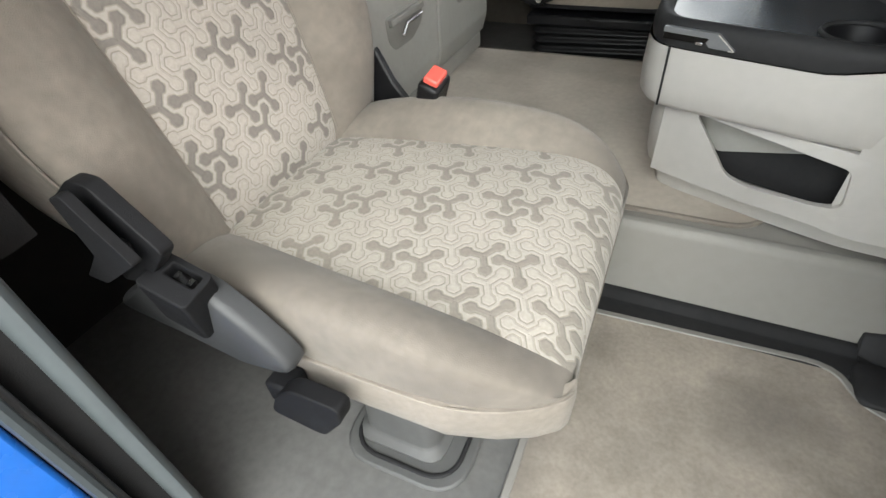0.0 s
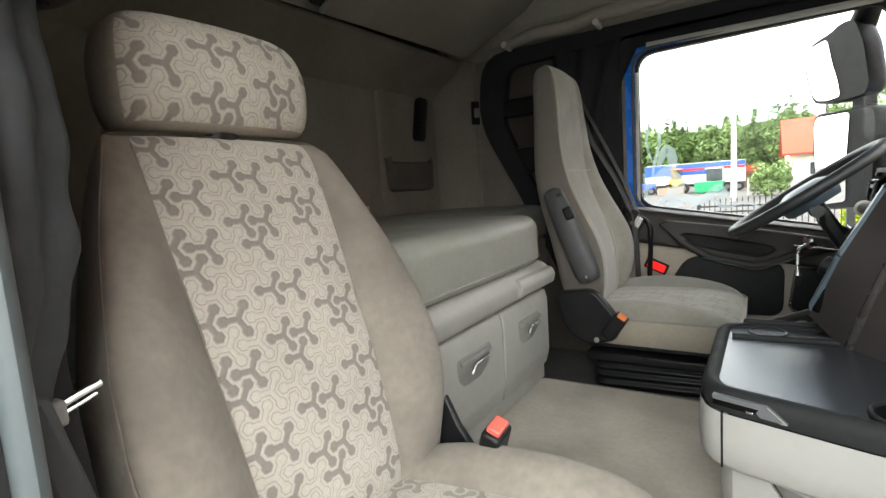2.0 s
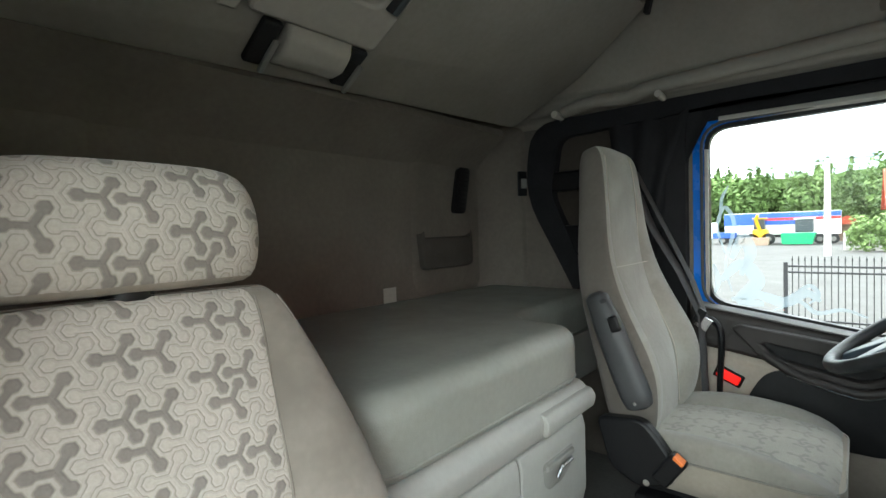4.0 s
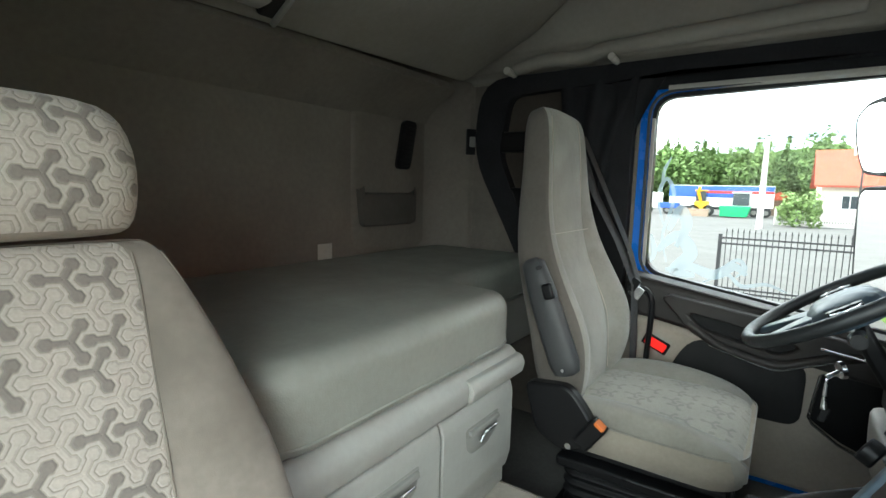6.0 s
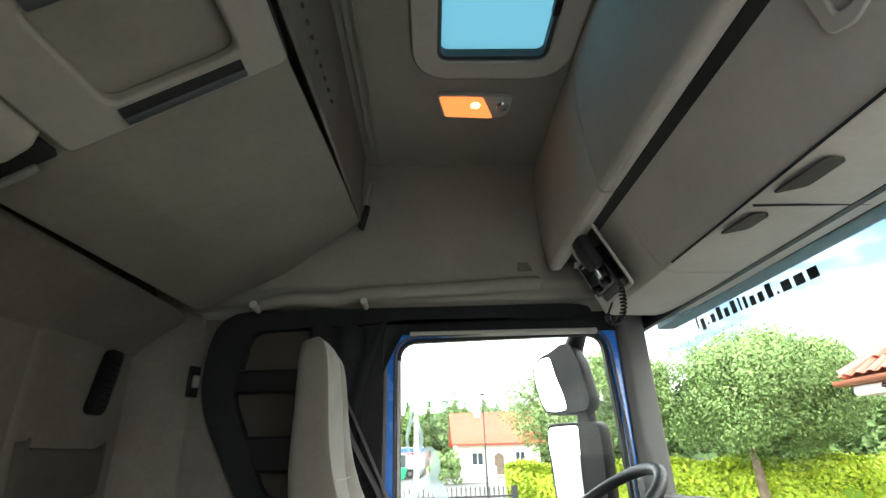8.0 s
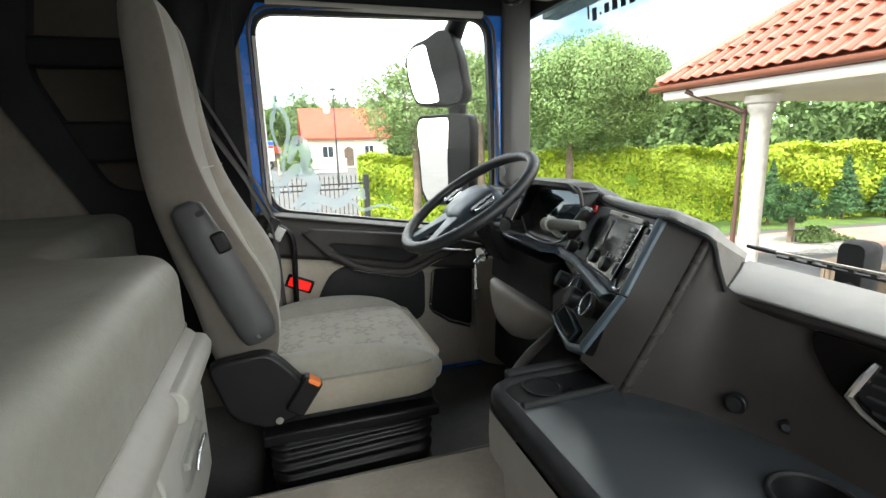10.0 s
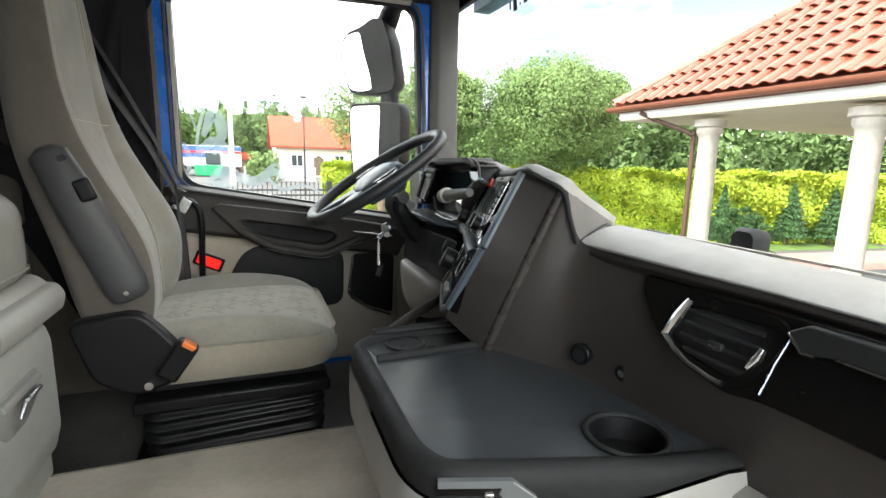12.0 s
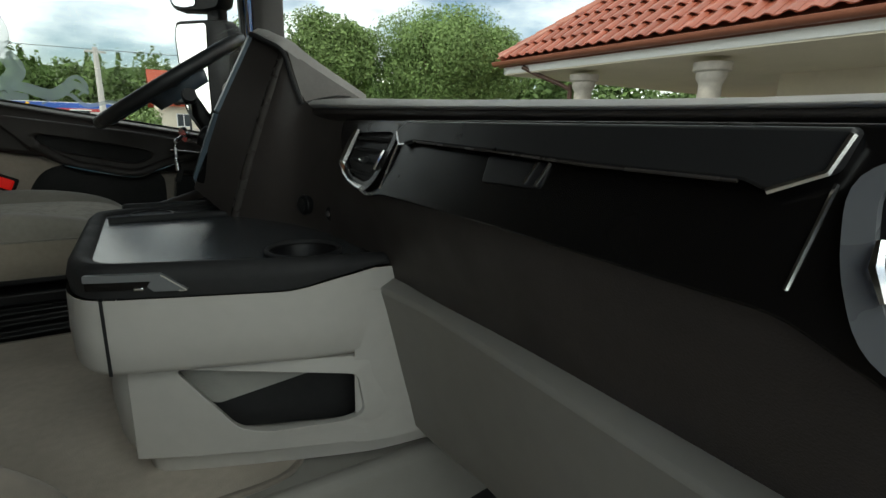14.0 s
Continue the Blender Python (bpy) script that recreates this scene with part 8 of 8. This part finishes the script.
for x in (0.6, 3.6, 6.7):
    part("post", box(x, x + 0.25, 47.8, 48.05, GZ, GZ + 1.35), M["concrete"], wf_, "", 0.02)

fh = thing("far_house", "cream house with a steep red roof across the road", "house")
part("walls", prism([(4.0, GZ), (13.5, GZ), (13.5, 2.2), (4.0, 2.2)], "y", 60.0, 70.0), M["plaster"], fh, "cream rendered walls")
part("roof", loft([[(x, y, z) for y, z in ((59.2, 1.95), (65.0, 5.7), (70.8, 1.95), (70.8, 1.75), (65.0, 5.45), (59.2, 1.75))] for x in (3.4, 14.1)]), M["farroof"], fh, "red tiled roof")
for x0, x1, z0, z1 in ((5.6, 7.0, -0.35, 1.05), (10.6, 11.8, -0.35, 1.05)):
    w = part("window", box(x0, x1, 59.93, 60.0, z0, z1), M["whitepaint"], fh)
    part("pane", box(x0 + 0.1, (x0 + x1) / 2 - 0.05, 59.90, 59.95, z0 + 0.1, z1 - 0.1), M["darkglass"], w)
    part("pane", box((x0 + x1) / 2 + 0.05, x1 - 0.1, 59.90, 59.95, z0 + 0.1, z1 - 0.1), M["darkglass"], w)
part("door", prism([(8.2, GZ + 0.2), (9.3, GZ + 0.2), (9.3, 0.6), (8.75, 0.95), (8.2, 0.6)], "y", 59.92, 60.0), M["bark"], fh, "brown arched door")
part("chimney", box(6.5, 7.2, 64.0, 64.8, 4.8, 6.3), M["plaster"], fh, "", 0.02)
shed = thing("shed", "small wooden shed with a red roof", "shed")
part("walls", box(-1.0, 2.2, 70, 73, GZ, 0.4), M["bark"], shed)
part("roof", prism([(-1.4, 0.3), (2.6, 0.3), (0.6, 1.3)], "y", 69.6, 73.4), M["farroof"], shed)

def wheel_obj(parent, x, y, r, w):
    wh = part("wheel", tube([(x, y - w / 2, GZ + r), (x, y + w / 2, GZ + r)], r, n=18), M["tyre"], parent, "", 0.02)
    part("rim", disc((x, y - w / 2 - 0.02, GZ + r), (0, 1, 0), r * 0.5, 0.05, 14), M["greydk"], wh)
tr = thing("lorry_trailer", "parked blue curtain-sided trailer with red and white stripes", "trailer")
part("body", box(-10.0, 0.2, 62.0, 64.5, -0.55, 1.80), M["whitepaint"], tr, "", 0.03)
part("blue_band", box(-10.02, -3.0, 61.97, 61.995, 0.5, 1.75), M["tarp"], tr)
part("blue_band", box(-3.0, 0.22, 61.97, 61.995, 1.25, 1.75), M["tarp"], tr)
part("red_band", box(-7.0, 0.21, 61.965, 61.99, 0.95, 1.22), M["tarpred"], tr)
part("chassis", box(-9.8, 0.0, 62.2, 64.3, -0.85, -0.55), M["iron"], tr, "", 0.02)
for x in (-8.6, -7.4, -1.5, -0.4):
    wheel_obj(tr, x, 62.4, 0.5, 0.35)
lorry = thing("lorry", "white lorry cab with a blue flatbed beside the trailer", "lorry")
part("cab", box(-12.6, -11.0, 61.5, 63.8, GZ + 0.6, 0.9), M["whitepaint"], lorry, "", 0.12)
part("flatbed", box(-11.0, -8.8, 60.8, 63.0, GZ + 0.7, GZ + 1.3), M["tarp"], lorry, "", 0.04)
for x in (-12.0, -10.0, -9.2):
    wheel_obj(lorry, x, 61.2, 0.45, 0.3)
ld = thing("wheel_loader", "yellow wheel loader with its bucket lowered", "loader")
part("body", box(-7.0, -5.7, 59.3, 61.2, GZ + 0.7, GZ + 1.6), M["yellow"], ld, "", 0.08)
part("cab", box(-6.9, -5.9, 59.6, 61.0, GZ + 1.6, GZ + 2.7), M["darkglass"], ld, "glazed cab", 0.05)
part("cab_roof", box(-7.0, -5.8, 59.5, 61.1, GZ + 2.7, GZ + 2.82), M["yellow"], ld, "", 0.03)
part("boom", tube([(-6.3, 59.4, GZ + 1.5), (-6.6, 59.0, GZ + 2.6), (-6.4, 58.6, GZ + 3.1)], 0.16, n=6), M["yellow"], ld)
part("bucket", prism([(58.0, GZ), (58.9, GZ), (58.9, GZ + 0.8), (58.7, GZ + 0.7)], "x", -8.1, -5.4), M["bark"], ld, "rusty bucket", 0.02)
for x in (-7.0, -5.6):
    wheel_obj(ld, x, 59.5, 0.6, 0.4)
tk = thing("skip_container", "green waste container with a small tractor behind", "container")
part("box", prism([(-4.3, GZ + 0.1), (-1.9, GZ + 0.1), (-1.6, -0.35), (-4.4, -0.35)], "y", 58.0, 59.8), M["greenbin"], tk, "", 0.04)
part("tractor_cab", box(-3.4, -1.9, 60.2, 61.6, -0.3, 1.0), M["darkglass"], tk, "", 0.08)
part("frame", box(-3.5, -1.8, 60.1, 61.7, 1.0, 1.12), M["whitepaint"], tk, "", 0.03)
bush = thing("garden_bush", "bright green bush beside the utility pole", "bush")
p, q = crown_points((2.2, 46.0, GZ + 1.3), (1.5, 1.2, 1.5), 1600, 61, 26)
leaf_mesh("leaves", p, q, 0.16, M["leaf_light"], bush, seed=61)

# ---- fitted to the outside of the cab ----
mir = thing("wing_mirror", "black twin wing mirror on the driver's side", "mirror")
MA = radians(38)
def mput(u, v, d):
    """A point of the mirror plane: u away from the cab, v up, d behind the glass."""
    return (1.64 - math.sin(MA) * u + math.cos(MA) * d, 1.475 + math.cos(MA) * u + math.sin(MA) * d, v)
def mirror_head(glass_o, house_o, name):
    house_o = round_poly(house_o, 0.022, 4)
    hd_ = part(name, loft([[mput(u, v, d) for u, v in grown(house_o, g)] for d, g in ((-0.004, -0.004), (0.004, 0.0), (0.05, 0.004), (0.085, -0.012), (0.105, -0.04))]), M["extblack"], mir, "black housing", smooth=50)
    part("mirror_glass", loft([[mput(u, v, d) for u, v in round_poly(glass_o, 0.018, 4)] for d in (-0.0042, -0.0075)]), M["mirror"], hd_, "mirror glass")
mirror_head([(0.022, 1.150), (0.085, 1.143), (0.122, 1.106), (0.117, 1.035), (0.095, 0.960), (0.072, 0.915), (0.016, 0.905), (-0.044, 0.911), (-0.032, 0.972), (-0.004, 1.05)],
            [(0.02, 1.172), (0.092, 1.158), (0.137, 1.110), (0.131, 1.03), (0.108, 0.955), (0.082, 0.900), (-0.06, 0.890), (-0.150, 0.898), (-0.168, 0.94), (-0.138, 1.10), (-0.10, 1.19), (-0.04, 1.20)], "upper_head")
mirror_head([(0.066, 0.842), (-0.088, 0.842), (-0.078, 0.66), (-0.080, 0.49), (0.030, 0.475), (0.060, 0.53), (0.077, 0.80)],
            [(0.075, 0.858), (-0.10, 0.856), (-0.185, 0.850), (-0.197, 0.80), (-0.190, 0.56), (-0.170, 0.475), (0.040, 0.458), (0.074, 0.52), (0.091, 0.80)], "lower_head")
part("neck", loft([[mput(u, v, d) for u, d in rrect(0.075, 0.05, 0.015, 3, -0.105, 0.04)] for v in (0.83, 0.92)]), M["extblack"], mir, "black neck between the mirrors")
part("arm", tube(curve_pts([mput(-0.06, 1.14, 0.05), mput(-0.10, 1.20, 0.04), (1.745, 1.37, 1.235), (1.80, 1.28, 1.262), (1.86, 1.19, 1.275)], 24), [0.052 - 0.0008 * i for i in range(25)], n=12, flat=0.7), M["extblack"], mir, "curved black bracket", smooth=70)
part("lower_arm", tube(curve_pts([mput(-0.14, 0.50, 0.05), (1.80, 1.40, 0.43), (1.87, 1.20, 0.40)], 14), 0.03, n=10), M["extblack"], mir, "", smooth=70)

etch = thing("window_sticker", "pale etched flourish film on the driver's window", "sticker")
def ribbon(pts, w, n=30):
    c = curve_pts([(x, 1.1715, z) for x, z in pts], n)
    bm = bmesh.new()
    rows = []
    for i, p in enumerate(c):
        d = (c[min(i + 1, n)] - c[max(i - 1, 0)]).normalized()
        s = Vector((-d.z, 0, d.x)) * w * (0.25 + 0.75 * math.sin(math.pi * (0.06 + 0.9 * i / n)))
        rows.append((bm.verts.new(p + s), bm.verts.new(p - s)))
    for a, b in zip(rows, rows[1:]):
        bm.faces.new((a[0], a[1], b[1], b[0]))
    return bm
for pts, w in (([(1.0, 0.70), (0.975, 0.80), (1.0, 0.87), (1.03, 0.80), (1.0, 0.66), (1.02, 0.56)], 0.007), ([(1.02, 0.68), (1.055, 0.755), (1.08, 0.70), (1.05, 0.62)], 0.02), ([(0.985, 0.60), (1.05, 0.66), (1.10, 0.60), (1.05, 0.53), (1.12, 0.52)], 0.024), ([(1.02, 0.53), (1.10, 0.55), (1.18, 0.53), (1.24, 0.565), (1.28, 0.54)], 0.018), ([(1.15, 0.50), (1.22, 0.535), (1.27, 0.50), (1.34, 0.515), (1.40, 0.495)], 0.007), ([(1.20, 0.555), (1.25, 0.59), (1.275, 0.56), (1.25, 0.53)], 0.007), ([(0.96, 0.66), (0.975, 0.60), (0.965, 0.55)], 0.010), ([(0.985, 0.82), (0.99, 0.90), (1.012, 0.95)], 0.006)):
    part("flourish", ribbon(pts, w), M["etch"], etch)

strip = thing("sun_strip", "translucent blue sun strip film with dark lettering bars on the windscreen", "film")
def wsp(u, v, d):
    x, y, z = _wput(u, v, 0.0)
    return (x - d, y, z)
_so = []
for i in range(61):
    u = 1.27 - 2.40 * i / 60
    dip = 0.014 * math.exp(-((u - 0.90) / 0.13) ** 2)
    end = 0.10 * max(0.0, (u - 1.12) / 0.15) ** 1.7
    _so.append((u, 1.088 - dip + end))
bm = bmesh.new()
rows = [(bm.verts.new(wsp(u, 1.205, 0.004)), bm.verts.new(wsp(u, v, 0.004))) for u, v in _so]
for a, b in zip(rows, rows[1:]):
    bm.faces.new((a[0], a[1], b[1], b[0]))
part("film", bm, M["sunstrip"], strip).visible_shadow = False
# writing bars, one a letter: start, width and height
u = 0.860
for w, lo, hgt in ((0.009, 0.0, 0.040), (0.022, -0.010, 0.038), (0.008, 0.0, 0.009), (0.022, 0.0, 0.028), (0.023, 0.0, 0.040), (0.022, 0.0, 0.028), (0.023, 0.0, 0.040), (0.009, 0.0, 0.040), (0.014, 0.0, 0.036), (0.022, 0.0, 0.028), (0.022, 0.0, 0.028), (0.023, 0.0, 0.040), (0.008, 0.0, 0.009), (0.034, 0.0, 0.028), (0.034, 0.0, 0.028), (0.034, 0.0, 0.028)):
    z0 = 1.120 + lo
    part("lettering_bar", loft([[wsp(a, b, d) for a, b in ((u, z0), (u - w, z0), (u - w, z0 + hgt), (u, z0 + hgt))] for d in (0.006, 0.007)]), M["black"], strip)
    u -= w + 0.0145

wip = thing("windscreen_wiper", "black windscreen wiper lying on the glass", "wiper")
part("arm_end", tube([(2.17, 0.332, 0.440), (2.17, 0.29, 0.439), (2.17, 0.248, 0.438)], [0.005, 0.0065, 0.006], n=8), M["iron"], wip, "black wiper end")
part("arm", tube([(2.175, 0.25, 0.427), (2.18, 0.05, 0.424), (2.18, -0.40, 0.418)], [0.003, 0.004, 0.005], n=8), M["iron"], wip, "thin black arm")
part("blade", loft([[(2.17 + dx, y, z + dz) for dx, dz in ((-0.004, 0.0), (0.004, 0.0), (0.004, 0.006), (-0.004, 0.006))] for y, z in ((0.25, 0.436), (-0.45, 0.434))]), M["channel"], wip, "pale wiper rail", 0.001)
for k in range(6):
    part("claw", box(2.165, 2.175, 0.20 - 0.045 * k, 0.212 - 0.045 * k, 0.429, 0.436), M["iron"], wip)
fm_ = thing("front_mirror", "small black front mirror housing ahead of the windscreen", "mirror")
part("housing", loft([[(2.40 + dx, 0.222 + u, 0.375 + v) for u, v in grown(rrect(0.085, 0.16, 0.03, 4), g)] for dx, g in ((0.0, -0.01), (0.02, 0.0), (0.06, -0.005), (0.09, -0.03))]), M["blackmatt"], fm_, smooth=50)
part("stem", tube([(2.44, 0.22, 0.34), (2.30, 0.20, 0.28), (2.10, 0.18, 0.26)], 0.02, n=8), M["blackmatt"], fm_)

# ---- roof tiles, last: the stretch of slope that is passed nearest as single tiles ----
TW, TL = 0.205, 0.335
def tile_mesh():
    n, bm = 10, bmesh.new()
    rows = []
    for s, lift in ((0.0, 0.030), (TL + 0.05, 0.0)):
        top, bot = [], []
        for i in range(n + 1):
            f = i / n
            h = 0.036 * (0.5 + 0.5 * math.cos(2 * math.pi * (f - 0.30))) ** 1.4
            top.append((s, f * (TW + 0.02), h + lift + 0.012))
            bot.append((s, f * (TW + 0.02), h + lift))
        rows.append(top + bot[::-1])
    loft(rows, bm)
    bmesh.ops.recalc_face_normals(bm, faces=bm.faces)
    me = bpy.data.meshes.new("tile")
    bm.to_mesh(me)
    bm.free()
    for q in me.polygons:
        q.use_smooth = True
    me.set_sharp_from_angle(angle=radians(50))
    me.materials.append(M["tile"])
    return me
tm = tile_mesh()
cosp, sinp = math.cos(math.atan(PITCH)), math.sin(math.atan(PITCH))
rowsn, count, rest = 14, 0, []
rngt = random.Random(4)
for r in range(rowsn):
    s = r * TL
    xx = EX - 0.07 + s * cosp
    ymax = EY + 0.05 - (s * cosp)
    k = 0
    while True:
        y = ymax - TW * (k + 1)
        if y < -1.2:
            break
        m = Matrix.Translation((xx, y, EZ - 0.045 + s * sinp)) @ Matrix.Rotation(-math.atan(PITCH), 4, 'Y') @ Matrix.Rotation(rngt.uniform(-0.006, 0.006), 4, 'Z')
        if count < 300:
            ob = new("roof_tile", tm)
            ob.parent = pav
            ob.matrix_basis = m
            count += 1
        else:
            rest.append(m)
        k += 1
if rest:
    vs, fs = [], []
    base = [v.co.copy() for v in tm.vertices]
    polys = [list(q.vertices) for q in tm.polygons]
    for m in rest:
        o = len(vs)
        vs += [tuple(m @ c) for c in base]
        fs += [[o + i for i in q] for q in polys]
    me = bpy.data.meshes.new("upper_tiles")
    me.from_pydata(vs, [], fs)
    me.materials.append(M["tile"])
    ob = new("upper_tiles", me)
    ob.parent = pav
    tagged(ob, kind="stuff")
# hip ridge tiles
for k in range(18):
    s = 0.30 * k
    a = Vector((EX - 0.04 + s / 1.41, EY + 0.04 - s / 1.41, EZ - 0.01 + s / 1.41 * PITCH))
    d = Vector((1 / 1.41, -1 / 1.41, PITCH / 1.41)).normalized()
    part("ridge_tile", tube([a, a + d * 0.36], [0.10, 0.085], n=10), M["tile"], pav)
